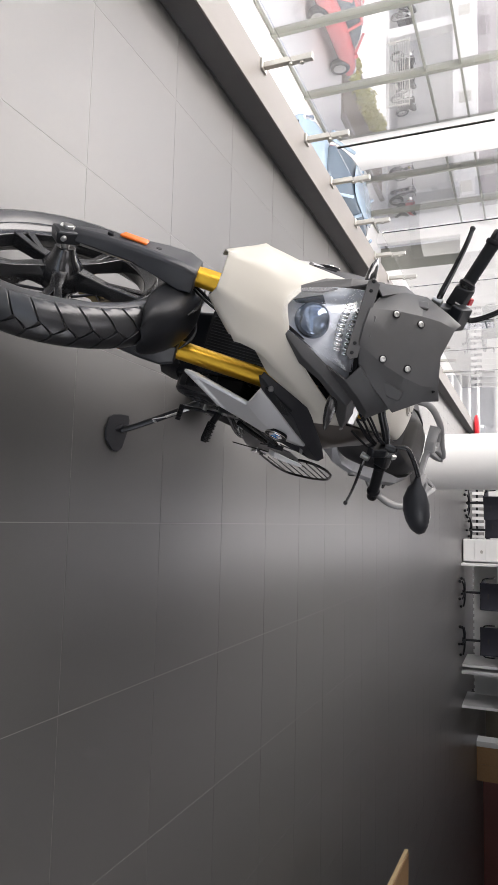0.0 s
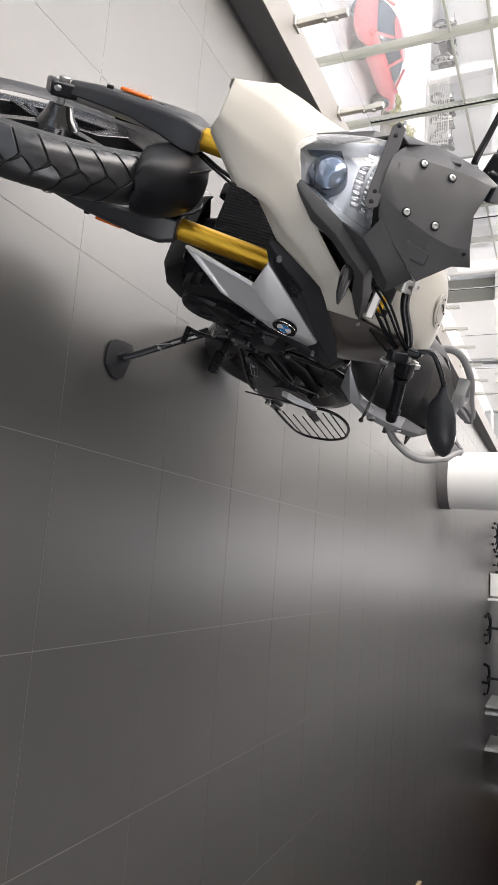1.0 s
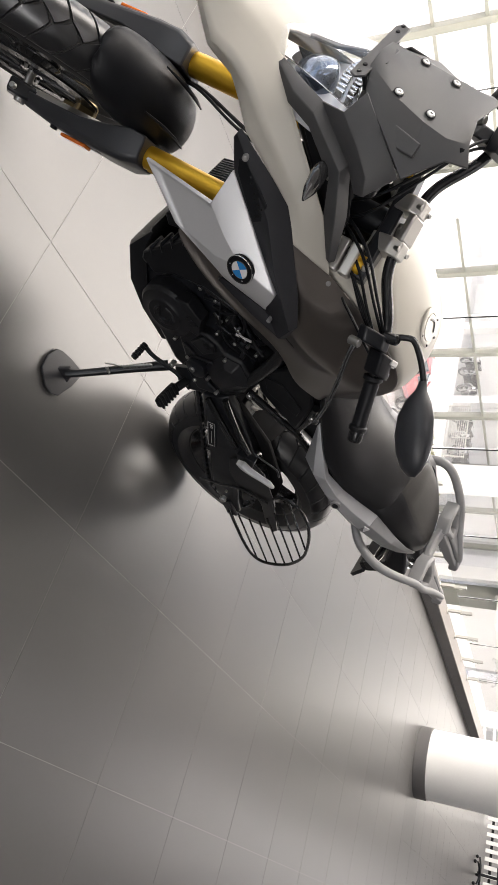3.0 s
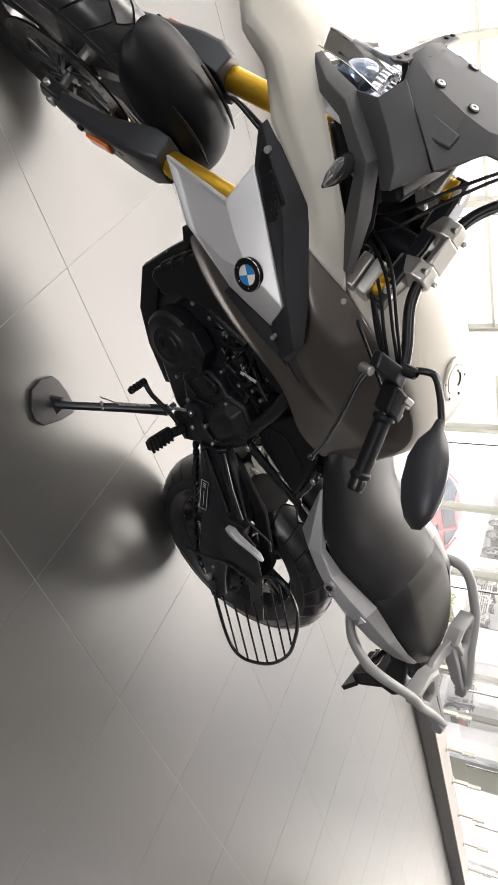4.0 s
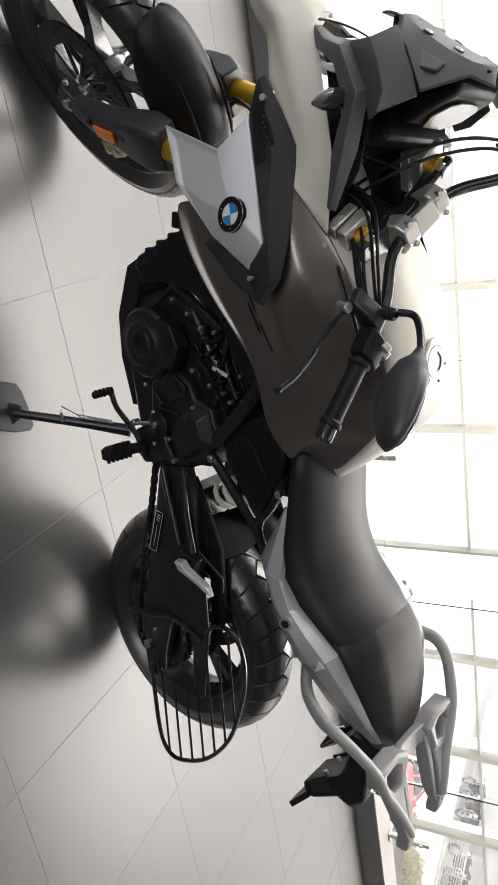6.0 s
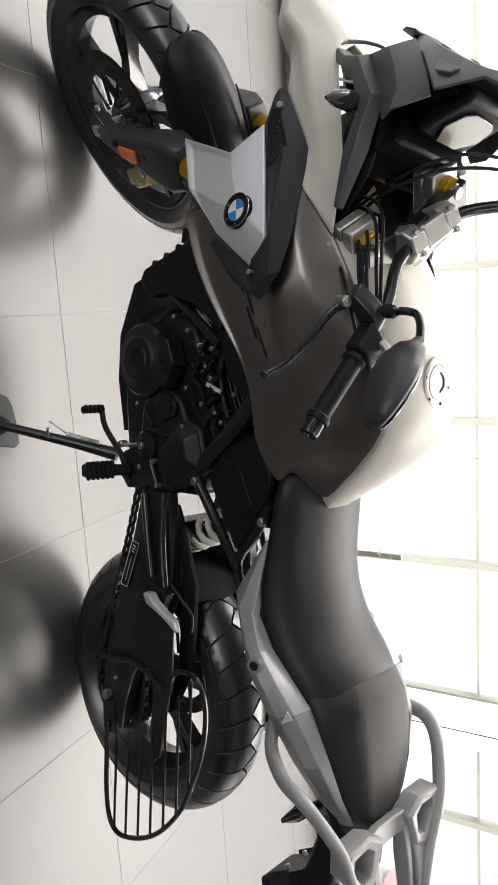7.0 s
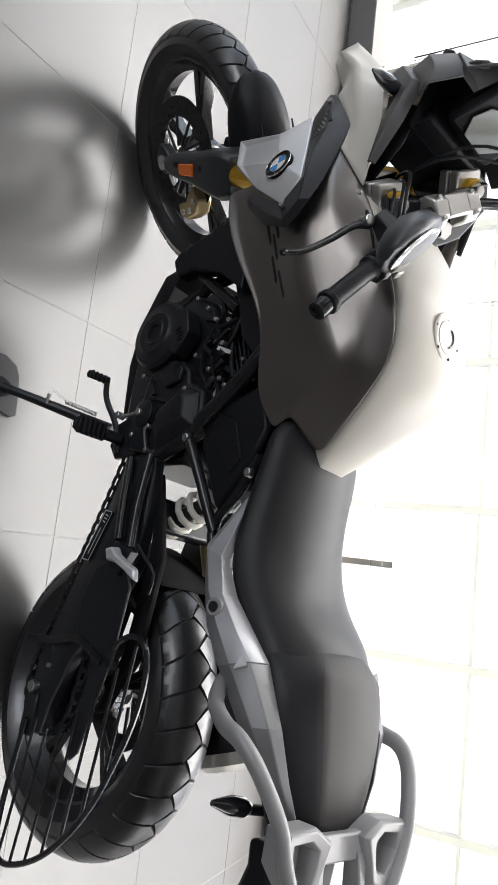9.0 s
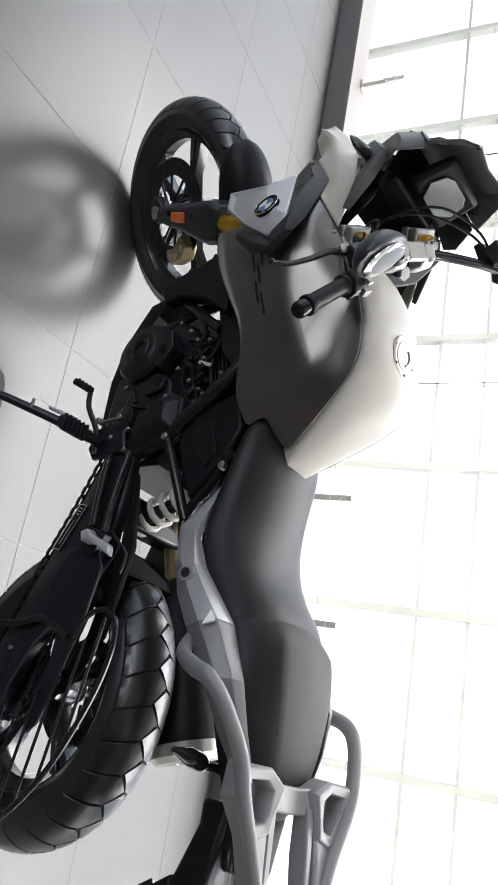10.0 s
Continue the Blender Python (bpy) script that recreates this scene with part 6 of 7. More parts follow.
for s in (1, -1):
    def P(*p):
        return Vector((p[0], p[1] * s, p[2]))
    d = (P(0.892, 0.418, 1.203) - P(0.934, 0.292, 1.195)).normalized()
    a = P(0.934, 0.292, 1.195)
    bm = B()
    lathe(bm, [(-0.004, 0.0125), (-0.004, 0.021), (0.004, 0.022), (0.008, 0.0175)] + [p for k in range(10) for p in ((0.012 + 0.0095 * k, 0.0163), (0.017 + 0.0095 * k, 0.0170))] + [(0.110, 0.0168), (0.114, 0.0205), (0.121, 0.0208), (0.123, 0.0195), (0.123, 0.012)], a, d, 20)
    part("grip", bm, M_BLACK, bar, "black rubber grip", matrix=HEAD)
    bm = B()
    lathe(bm, [(0.1235, 0.011), (0.1235, 0.0160), (0.144, 0.0168), (0.149, 0.0150), (0.1495, 0.0085), (0.146, 0.0075), (0.146, 0.0001)], a, d, 20)
    part("bar_end", bm, M_FRAMETUBE, bar, matrix=HEAD)
    bm = B()
    m1 = P(0.944, 0.262, 1.194)
    skin(bm, [[m1 + d * w + Vector((x, 0, z)) for x, z in ((0.022, -0.020), (-0.018, -0.026), (-0.030, -0.005), (-0.026, 0.020), (0.0, 0.026), (0.022, 0.018))] for w in (-0.026, 0.026)])
    sw = part("switch_housing", bm, M_BLACK, bar, "black switch housing", matrix=HEAD, bevel=0.005)
    if s == 1:
        for off, size, material in (((-0.029, -0.014, 0.012), (0.012, 0.016, 0.018), M_ALU), ((-0.010, -0.016, 0.026), (0.018, 0.013, 0.010), M_ALU), ((-0.027, 0.014, 0.012), (0.012, 0.015, 0.016), M_RACK), ((-0.030, 0.008, -0.012), (0.01, 0.014, 0.01), M_BLACKMETAL)):
            bm = B()
            box(bm, m1 + Vector((off[0], off[1] * s, off[2])), size, (0, 20, 0))
            part("switch", bm, material, sw, "pale switch", matrix=HEAD, bevel=0.002)
    else:
        bm = B()
        box(bm, m1 + Vector((-0.020, 0.008, 0.024)), (0.016, 0.018, 0.012), (0, 20, 0))
        part("switch", bm, M_RED, sw, "red stop switch", matrix=HEAD, bevel=0.002)
    bm = B()
    m2 = P(0.968, 0.222, 1.190)
    skin(bm, [[m2 + d * w + Vector((x, 0, z)) for x, z in ((0.055, -0.03), (0.0, -0.022), (-0.016, 0.0), (-0.008, 0.018), (0.02, 0.018), (0.058, -0.008))] for w in (-0.016, 0.016)])
    if s == -1:
        box(bm, m2 + Vector((0.02, 0.0, 0.032)), (0.05, 0.06, 0.035), (0, 15, 0))
    perch = part("lever_perch", bm, M_BLACKMETAL, bar, matrix=HEAD, bevel=0.004)
    bm = B()
    rod(bm, P(1.018, 0.245, 1.150), P(1.016, 0.245, 1.176), 0.010, 16)
    part("lever_pivot", bm, M_BOLT, perch, "bright lever pivot", matrix=HEAD)
    bm = B()
    tube(bm, [P(1.010, 0.238, 1.163), P(1.014, 0.275, 1.164), P(1.000, 0.33, 1.164), P(0.990, 0.39, 1.163), P(0.994, 0.428, 1.162)], [0.0085, 0.007, 0.006, 0.0052, 0.005] if s == 1 else [0.011, 0.0105, 0.0095, 0.0085, 0.0075], 10, 4, 0.7)
    lathe(bm, [(-0.007, 0.0002), (-0.005, 0.005), (0, 0.0072), (0.005, 0.005), (0.007, 0.0002)], P(0.995, 0.432, 1.162), (0, 0, 1), 12)
    part("lever", bm, M_FRAMETUBE, perch, "black lever", matrix=HEAD)
    # mirror
    bm = B()
    lathe(bm, [(0, 0.013), (0.03, 0.011), (0.034, 0.006)], P(0.962, 0.225, 1.195), P(-0.2, -0.15, 1) * 1, 14)
    tube(bm, [P(0.958, 0.222, 1.205), P(0.950, 0.208, 1.232), P(0.942, 0.206, 1.252), P(0.938, 0.235, 1.285), P(0.934, 0.268, 1.312)], 0.0068, 10, 4)
    mirror = part("mirror", bm, M_FRAMETUBE, bike, "black mirror on a bent stem", matrix=AHEAD)
    bm = B()
    up = (P(0.910, 0.438, 1.380) - P(0.934, 0.268, 1.312)).normalized()
    back = P(-0.873, -0.282, 0.397)
    back = (back - up * back.dot(up)).normalized()
    wide = up.cross(back).normalized()
    base = P(0.934, 0.268, 1.312)
    rings = []
    for f, w, th in ((0.0, 0.009, 0.009), (0.02, 0.014, 0.016), (0.042, 0.032, 0.032), (0.075, 0.046, 0.042), (0.115, 0.049, 0.042), (0.15, 0.043, 0.034), (0.178, 0.030, 0.022), (0.194, 0.012, 0.008)):
        c = base + up * f
        rings.append([c + wide * w * math.cos(t) - back * (th * math.sin(t) if math.sin(t) > 0 else 0.35 * th * math.sin(t)) for t in (2 * math.pi * k / 16 for k in range(16))])
    skin(bm, rings)
    part("mirror_housing", bm, M_GUARD, mirror, "black teardrop mirror housing", matrix=AHEAD, sharp=60)
    bm = B()
    c0 = base + up * 0.117 + back * 0.0102
    bm_v = [bm.verts.new(c0 + up * 0.066 * math.cos(t) + wide * 0.040 * math.sin(t)) for t in (2 * math.pi * k / 28 for k in range(28))]
    bm.faces.new(bm_v)
    part("mirror_glass", bm, M_MIRROR, mirror, "bright mirror glass", matrix=AHEAD, solid=0.002)
# cables and hoses around the steering head
for k, pts in enumerate((
    [(0.965, 0.22, 1.178), (1.02, 0.19, 1.15), (1.07, 0.12, 1.10), (1.09, 0.05, 1.02), (1.06, 0.03, 0.95)],
    [(0.96, 0.235, 1.182), (1.01, 0.20, 1.165), (1.06, 0.14, 1.12), (1.08, 0.075, 1.03), (1.04, 0.06, 0.94)],
    [(0.95, 0.255, 1.172), (1.01, 0.215, 1.14), (1.06, 0.16, 1.08), (1.07, 0.09, 1.00), (1.03, 0.07, 0.92)],
    [(0.965, 0.212, 1.186), (1.03, 0.165, 1.172), (1.085, 0.092, 1.125), (1.10, 0.042, 1.04), (1.08, 0.02, 0.95)],
    [(0.97, 0.205, 1.19), (1.04, 0.155, 1.18), (1.095, 0.08, 1.135), (1.112, 0.03, 1.05), (1.09, 0.0, 0.96)],
    [(0.955, 0.228, 1.176), (1.022, 0.18, 1.158), (1.075, 0.105, 1.11), (1.088, 0.06, 1.025), (1.06, 0.04, 0.93)],
    [(0.965, -0.22, 1.20), (1.04, -0.17, 1.19), (1.10, -0.06, 1.16), (1.11, 0.02, 1.10), (1.08, 0.04, 1.0)],
    [(0.96, -0.235, 1.182), (1.04, -0.19, 1.20), (1.11, -0.09, 1.18), (1.12, -0.01, 1.10), (1.09, 0.01, 0.99)],
)):
    bm = B()
    tube(bm, pts, 0.0033 if k else 0.004, 8, 5)
    part("control_cable", bm, M_BLACK, bar, matrix=HEAD)
bm = B()
tube(bm, [(1.12, -0.02, 0.86), (1.22, -0.03, 0.80), (1.28, -0.06, 0.70), (1.27, -0.075, 0.60), (1.27, -0.075, 0.45), (1.31, -0.07, 0.36)], 0.0045, 8, 6)
tube(bm, [(1.12, -0.01, 0.87), (1.24, -0.02, 0.80), (1.29, -0.055, 0.70), (1.28, -0.075, 0.60)], 0.0035, 8, 6)
parts("brake_hose", bm, M_BLACK, bike, matrix=HEAD)

# ---- spigots of the balustrade along the kerb ----
def spigot(x):
    root = thing("balustrade_spigot", pose(x, YK - 0.195, 0.15), "short steel spigot with two bolts on the kerb", "spigot", "balustrade spigots")
    part("foot_plate", box(B(), (0, 0.0, 0.006), (0.07, 0.06, 0.012)), M_STEEL, root, bevel=0.002)
    part("post", box(B(), (0, 0, 0.14), (0.032, 0.034, 0.28)), M_STEEL, root, bevel=0.004)
    for z in (0.16, 0.22):
        bm = B()
        rod(bm, (0, 0.017, z), (0, 0.029, z), 0.0125, 14)
        part("bolt", bm, M_STEEL, root)
    return root


first = spigot(2.8)
for x in (2.05, 1.45, 0.76, 0.05, -0.585, -1.28, -2.05, -2.65, -3.38, -4.12, -4.75, -5.5, -6.2, -6.9, -7.7, -8.5, -9.3):
    copy_thing(first, pose(x, YK - 0.195, 0.15))


def glass_pane(x0, x1):
    ob = part("glass_pane", box(B(), ((x0 + x1) / 2, YK - 0.165, 0.80), (x1 - x0, 0.012, 0.95)), M_CLEAR, None)
    ob.visible_shadow = False
    return tagged(ob, "clear glass balustrade pane held by steel spigots", "glass pane", "balustrade panes")


for k in range(10):
    glass_pane(-10.6 + 1.41 * k, -10.6 + 1.41 * (k + 1) - 0.02)

# ---- furniture at the far end of the upper floor ----
def office_chair():
    """A swivel chair: star base with castors, gas column, seat, back and arms."""
    root = thing("office_chair", pose(0, 0, 0), "black swivel office chair with a star base", "office chair", "office chairs")
    base = part("star_base", lathe(B(), [(0.06, 0.0001), (0.06, 0.045), (0.11, 0.04), (0.12, 0.0001)], (0, 0, 0), (0, 0, 1), 16), M_BLACK, root)
    for k in range(5):
        a = 2 * math.pi * k / 5 + 0.3
        c, s = math.cos(a), math.sin(a)
        bm = B()
        tube(bm, [(0.03 * c, 0.03 * s, 0.10), (0.16 * c, 0.16 * s, 0.10), (0.30 * c, 0.30 * s, 0.075)], [0.024, 0.02, 0.014], 8, 3)
        arm = part("star_arm", bm, M_BLACK, base)
        bm = B()
        lathe(bm, [(-0.02, 0.0001), (-0.02, 0.024), (-0.006, 0.028), (0.006, 0.028), (0.02, 0.024), (0.02, 0.0001)], (0.30 * c, 0.30 * s, 0.0285), (-s, c, 0), 14)
        part("castor", bm, M_BLACK, arm)
    bm = B()
    rod(bm, (0, 0, 0.11), (0, 0, 0.43), 0.025, 14)
    part("gas_column", bm, M_BLACKMETAL, root)
    bm = B()
    skin(bm, [[(x * f, y * f, z) for x, y in ((0.24, 0.20), (0.20, 0.25), (-0.20, 0.25), (-0.24, 0.20), (-0.24, -0.20), (-0.20, -0.25), (0.20, -0.25), (0.24, -0.20))] for f, z in ((0.86, 0.425), (1, 0.445), (1, 0.48), (0.9, 0.505))])
    part("seat", bm, M_NAVY, root, bevel=0.01)
    bm = B()
    skin(bm, [[(0.22 + b + 0.10 * (u * u), u * 0.27, z) for u in (-1, -0.6, 0, 0.6, 1)] + [(0.265 + b + 0.10 * (u * u), u * 0.27, z) for u in (1, 0.6, 0, -0.6, -1)]
              for z, b in ((0.42, 0.0), (0.55, 0.02), (0.72, 0.03), (0.88, 0.05))])
    part("backrest", bm, M_NAVY, root, "dark navy backrest", bevel=0.012)
    bm = B()
    box(bm, (0.348, 0.0, 0.58), (0.003, 0.10, 0.03))
    part("back_tag", bm, M_SEAT2, root)
    for s in (1, -1):
        bm = B()
        tube(bm, [(0.05, 0.24 * s, 0.45), (0.06, 0.30 * s, 0.50), (0.05, 0.31 * s, 0.66), (-0.14, 0.31 * s, 0.67)], 0.014, 8, 3)
        part("armrest", bm, M_BLACK, root)
    return root


M_NAVY = mat("navy_fabric", (0.018, 0.019, 0.028), 0.85, 0, 0.3, 300, 0.3, 0.1)
M_PALEWOOD = mat("pale_board", (0.52, 0.38, 0.20), 0.45, 0, 0.25, 18, 0.05, 0.25)
chair = office_chair()
chair.matrix_world = pose(-13.25, 1.98, 0, 0, 0, 6)
for x, y, turn in ((-13.15, 2.92, -8), (-14.55, 0.12, 20), (-15.05, 0.72, -14)):
    copy_thing(chair, pose(x, y, 0, 0, 0, turn))


def white_desk(y0, y1, x, drawers):
    """A white desk: two end panels, a top, a modesty panel and a drawer unit."""
    root = thing("desk", pose(x, (y0 + y1) / 2, 0), "white laminate office desk", "desk", "white desks")
    w = y1 - y0
    for s in (1, -1):
        part("end_panel", box(B(), (0, s * (w / 2 - 0.025), 0.37), (1.3, 0.05, 0.74)), M_WALL, root, bevel=0.003)
    part("top", box(B(), (0, 0, 0.758), (1.4, w + 0.04, 0.035)), M_WALL, root, bevel=0.004)
    part("back_panel", box(B(), (-0.5, 0, 0.42), (0.025, w - 0.1, 0.5)), M_WALL, root, bevel=0.002)
    if drawers:
        unit = part("drawer_unit", box(B(), (0.12, -w / 2 - 0.27, 0.38), (0.6, 0.46, 0.72)), M_WALL, root, bevel=0.004)
        for k in range(3):
            f = part("drawer", box(B(), (0.43, -w / 2 - 0.27, 0.14 + 0.23 * k), (0.02, 0.44, 0.215)), M_WALL, unit, bevel=0.003)
        bm = B()
        lathe(bm, [(0, 0.0001), (0, 0.035), (0.006, 0.032), (0.006, 0.0001)], (0.441, -w / 2 - 0.24, 0.40), (1, 0, 0), 20)
        part("lock_plate", bm, M_STEEL, unit, "round steel lock plate")
    return root


white_desk(1.42, 3.55, -14.3, True)
white_desk(3.62, 4.35, -14.2, False)


def slat_screen(x, y0, y1):
    """A white screen of upright slats on two rails."""
    root = thing("slatted_screen", pose(x, y0, 0), "white screen of upright slats behind the desks", "screen")
    for z in (0.16, 1.28):
        part("rail", box(B(), (-0.03, (y1 - y0) / 2, z), (0.03, y1 - y0, 0.05)), M_BLACK, root)
    n = int((y1 - y0) / 0.15)
    for k in range(n + 1):
        part("slat", box(B(), (0, 0.15 * k, 0.70), (0.025, 0.075, 1.3)), M_WALL, root, bevel=0.003)
    for y in (0.05, y1 - y0 - 0.05):
        part("foot", box(B(), (-0.03, y, 0.08), (0.3, 0.05, 0.16)), M_BLACK, root)


slat_screen(-16.0, -1.2, 4.6)


def cabinet(x, y0, y1, h):
    root = thing("cabinet", pose(x, (y0 + y1) / 2, 0), "brown wooden two-door cabinet with a white side board", "cabinet")
    w = y1 - y0
    body = part("body", box(B(), (0, 0, h / 2), (0.5, w, h)), M_WOOD, root, bevel=0.004)
    for s in (1, -1):
        d = part("door", box(B(), (0.261, s * w / 4, h / 2 + 0.03), (0.02, w / 2 - 0.006, h - 0.1)), M_WOOD, root, bevel=0.003)
        bm = B()
        rod(bm, (0.285, s * 0.04, h * 0.55), (0.285, s * 0.04, h * 0.68), 0.006, 8)
        part("handle", bm, M_STEEL, d)
    part("side_board", box(B(), (0.01, -w / 2 - 0.07, h / 2), (0.5, 0.13, h)), M_WALL, root, bevel=0.003)


cabinet(-17.55, 6.16, 6.98, 1.15)


def low_table(x, y):
    """A low wooden table with a pale edge."""
    root = thing("low_table", pose(x, y, 0, 0, 0, -4), "low wooden table with a pale edge", "table")
    part("tabletop", box(B(), (0.55, 0.45, 0.435), (1.10, 0.9, 0.03)), M_PALEWOOD, root, bevel=0.003)
    part("inlay", box(B(), (0.55, 0.45, 0.453), (1.06, 0.86, 0.005)), M_WOOD, root)
    for px in (0.36, 0.80):
        for py in (0.36, 0.66):
            part("leg", box(B(), (px, py, 0.21), (0.05, 0.05, 0.42)), M_WOOD, root, bevel=0.003)


low_table(-4.14, 3.24)

bm = B()
lathe(bm, [(0, 0.0001), (0, 0.24), (0.03, 0.30), (0.08, 0.30), (0.11, 0.25), (0.12, 0.0001)], (-15.6, -1.72, 0.15), (0, 0, 1), 28)
tagged(part("cushion", bm, M_RED, None), "flat round red cushion lying on the kerb", "cushion")

# ---- far end of the hall: white wall with a recess, a stair, a striped poster ----
def hall_end():
    root = thing("wall_hall_end", pose(-25.2, 0, 0), "white end wall of the hall with openings", "wall", kind="structure")
    for name, c, s in (("wall_piece", (0, -11.0, 2), (0.3, 1.0, 12.4)), ("wall_piece", (0, -9.92, 3.6), (0.3, 1.16, 9.2)), ("wall_piece", (0, -8.2, 2), (0.3, 2.28, 12.4)),
                       ("wall_piece", (0, -4.46, 4.2), (0.3, 5.2, 8.0)), ("wall_piece", (0, -5.9, -2), (0.3, 1.6, 4.4)), ("wall_piece", (0, -2.2, -2), (0.3, 0.6, 4.4))):
        part(name, box(B(), c, s), M_WALL, root)
    part("wall_piece", box(B(), (-0.6, -9.92, -2.6), (0.05, 1.3, 3.3)), M_FRAME, root)
    part("wall_piece", box(B(), (-3.5, -4.0, -1.0), (0.1, 6, 7)), M_WALL, root)


hall_end()


def end_fill_window():
    """Window and lamp added in the hall's end wall, to brighten floor reflections."""
    root = thing("window_3", pose(-25.0, -4.5, 3.6), "large window added in the hall's end wall as fill light", "window", kind="structure")
    for k in range(5):
        part("upright", box(B(), (0.03, -2.6 + 1.3 * k, 0), (0.06, 0.06, 5.2)), M_FRAME, root)
    for z in (-2.6, 0, 2.6):
        part("transom", box(B(), (0.033, 0, z), (0.05, 5.26, 0.06)), M_FRAME, root)
    data = bpy.data.lights.new("end_fill_lamp", "AREA")
    data.shape, data.size, data.size_y, data.energy, data.color = "RECTANGLE", 5.1, 5.1, 140, (1.0, 0.97, 0.92)
    ob = new("end_fill_lamp", data)
    ob.matrix_world = pose(-25.03, -4.5, 3.6, 90, 0, -90)


end_fill_window()


def staircase():
    root = thing("staircase", pose(-22.4, -4.9, 0), "white open staircase down to the hall", "stairs")
    for k in range(14):
        part("tread", box(B(), (0.12, 1.35, -0.2 - 0.28 * k), (0.3 + 0.02 * k, 1.7, 0.06)), M_WALL, root, bevel=0.004)
    for y in (0.45, 2.25):
        part("stringer", box(B(), (0.0, y, -2.1), (0.25, 0.06, 4.1)), M_WALL, root)


staircase()


def poster(y, z):
    root = thing("poster", pose(-25.04, y, z), "white poster with two red stripes", "poster")
    part("sheet", box(B(), (0, 0, 0), (0.02, 0.9, 1.3)), M_WALL, root)
    for dy in (-0.12, 0.12):
        part("stripe", box(B(), (0.013, dy, 0.1), (0.006, 0.12, 0.9)), M_RED, root)


poster(-8.35, 0.75)


# ---- cars, planted bed and the building across the yard ----
def car(name, m, paint, label, length=4.2, width=1.72, height=1.45):
    """A small hatchback: body, glass cabin, roof, lamps and wheels."""
    root = thing(name, m, label, "car")
    L, W = length / 2, width / 2
    def ring(x, zb, zt, w, r):
        return [(x, -w, zb), (x, -w - r * 0.0, zt - 0.12), (x, -w * 0.9, zt), (x, 0, zt + 0.025), (x, w * 0.9, zt), (x, w, zt - 0.12), (x, w, zb)]
    bm = B()
    skin(bm, [ring(L, 0.28, 0.52, W * 0.72, 0), ring(L - 0.12, 0.2, 0.66, W * 0.86, 0), ring(L - 0.5, 0.18, 0.78, W * 0.96, 0), ring(L - 1.1, 0.18, 0.90, W, 0), ring(0, 0.18, 0.93, W, 0),
              ring(-L + 0.7, 0.18, 0.95, W, 0), ring(-L + 0.2, 0.2, 0.92, W * 0.95, 0), ring(-L, 0.3, 0.85, W * 0.85, 0)])
    part("body", bm, paint, root, sub=2)
    def cab(x, z, w):
        return [(x, -w, z), (x, w, z)]
    bm = B()
    rows = [(L - 1.15, 0.90, W * 0.86), (L - 1.85, height - 0.05, W * 0.68), (-0.3, height, W * 0.70), (-L + 0.75, height - 0.06, W * 0.68), (-L + 0.25, 0.93, W * 0.82)]
    skin(bm, [[(x, -w * 1.06, 0.84), (x, -w * 1.06, 0.88 + (z - 0.88) * 0.3), (x, -w, z - 0.04), (x, -w * 0.8, z + 0.02), (x, w * 0.8, z + 0.02), (x, w, z - 0.04), (x, w * 1.06, 0.88 + (z - 0.88) * 0.3), (x, w * 1.06, 0.84)] for x, z, w in rows])
    part("cabin_glass", bm, M_CARGLASS, root, sub=2)
    bm = B()
    skin(bm, [[(x, -w, z), (x, -w, z + 0.03), (x, 0, z + 0.05), (x, w, z + 0.03), (x, w, z)] for x, z, w in ((L - 1.80, height - 0.06, W * 0.66), (-0.3, height - 0.01, W * 0.705), (-L + 0.7, height - 0.07, W * 0.66))])
    part("roof", bm, paint, root, sub=1)
    for s in (1, -1):
        for x0, x1 in (((L - 1.15, 0.88), (L - 1.83, height - 0.04)), ((-0.25, 0.88), (-0.3, height - 0.01)), ((-L + 0.25, 0.9), (-L + 0.75, height - 0.05))):
            bm = B()
            tube(bm, [(x0[0], s * W * 0.87, x0[1]), (x1[0], s * W * 0.70, x1[1])], 0.045, 6, 1)
            part("pillar", bm, paint, root)
        bm = B()
        tube(bm, [(L - 0.10, s * W * 0.66, 0.60), (L - 0.42, s * W * 0.86, 0.70)], [0.06, 0.09], 10, 1, 0.6)
        part("headlight", bm, M_CHROME, root)
        bm = B()
        tube(bm, [(-L + 0.10, s * W * 0.84, 0.80), (-L + 0.28, s * W * 0.92, 0.84)], 0.07, 8, 1)
        part("tail_light", bm, M_RED, root)
        bm = B()
        tube(bm, [(L - 1.35, s * W * 0.95, 0.93), (L - 1.38, s * (W + 0.14), 0.98)], [0.03, 0.075], 10, 2)
        part("wing_mirror", bm, paint, root)
        for x in (L - 0.8, -L + 0.75):
            bm = B()
            lathe(bm, [(-0.1, 0.20), (-0.1, 0.29), (-0.07, 0.315), (0.07, 0.315), (0.1, 0.29), (0.1, 0.20)], (x, s * (W - 0.07), 0.315), (0, 1, 0), 24)
            w = part("wheel", bm, M_RUBBER, root, "black tyre on an alloy rim")
            bm = B()
            lathe(bm, [(0.08, 0.0001), (0.085, 0.1), (0.06, 0.14), (0.095, 0.205)], (x, s * (W - 0.07), 0.315), (0, s, 0), 20)
            part("rim", bm, M_ALU, w)
    bm = B()
    box(bm, (L - 0.03, 0, 0.42), (0.04, W * 1.1, 0.14))
    part("grille", bm, M_BLACK, root, bevel=0.01)
    return root


GROUND = LOW - 0.15
car("red_car", pose(-17.2, -14.5, GROUND, 0, 0, 180), M_REDCAR, "red hatchback parked in the yard beside a planted bed", 4.0, 1.5, 1.35)

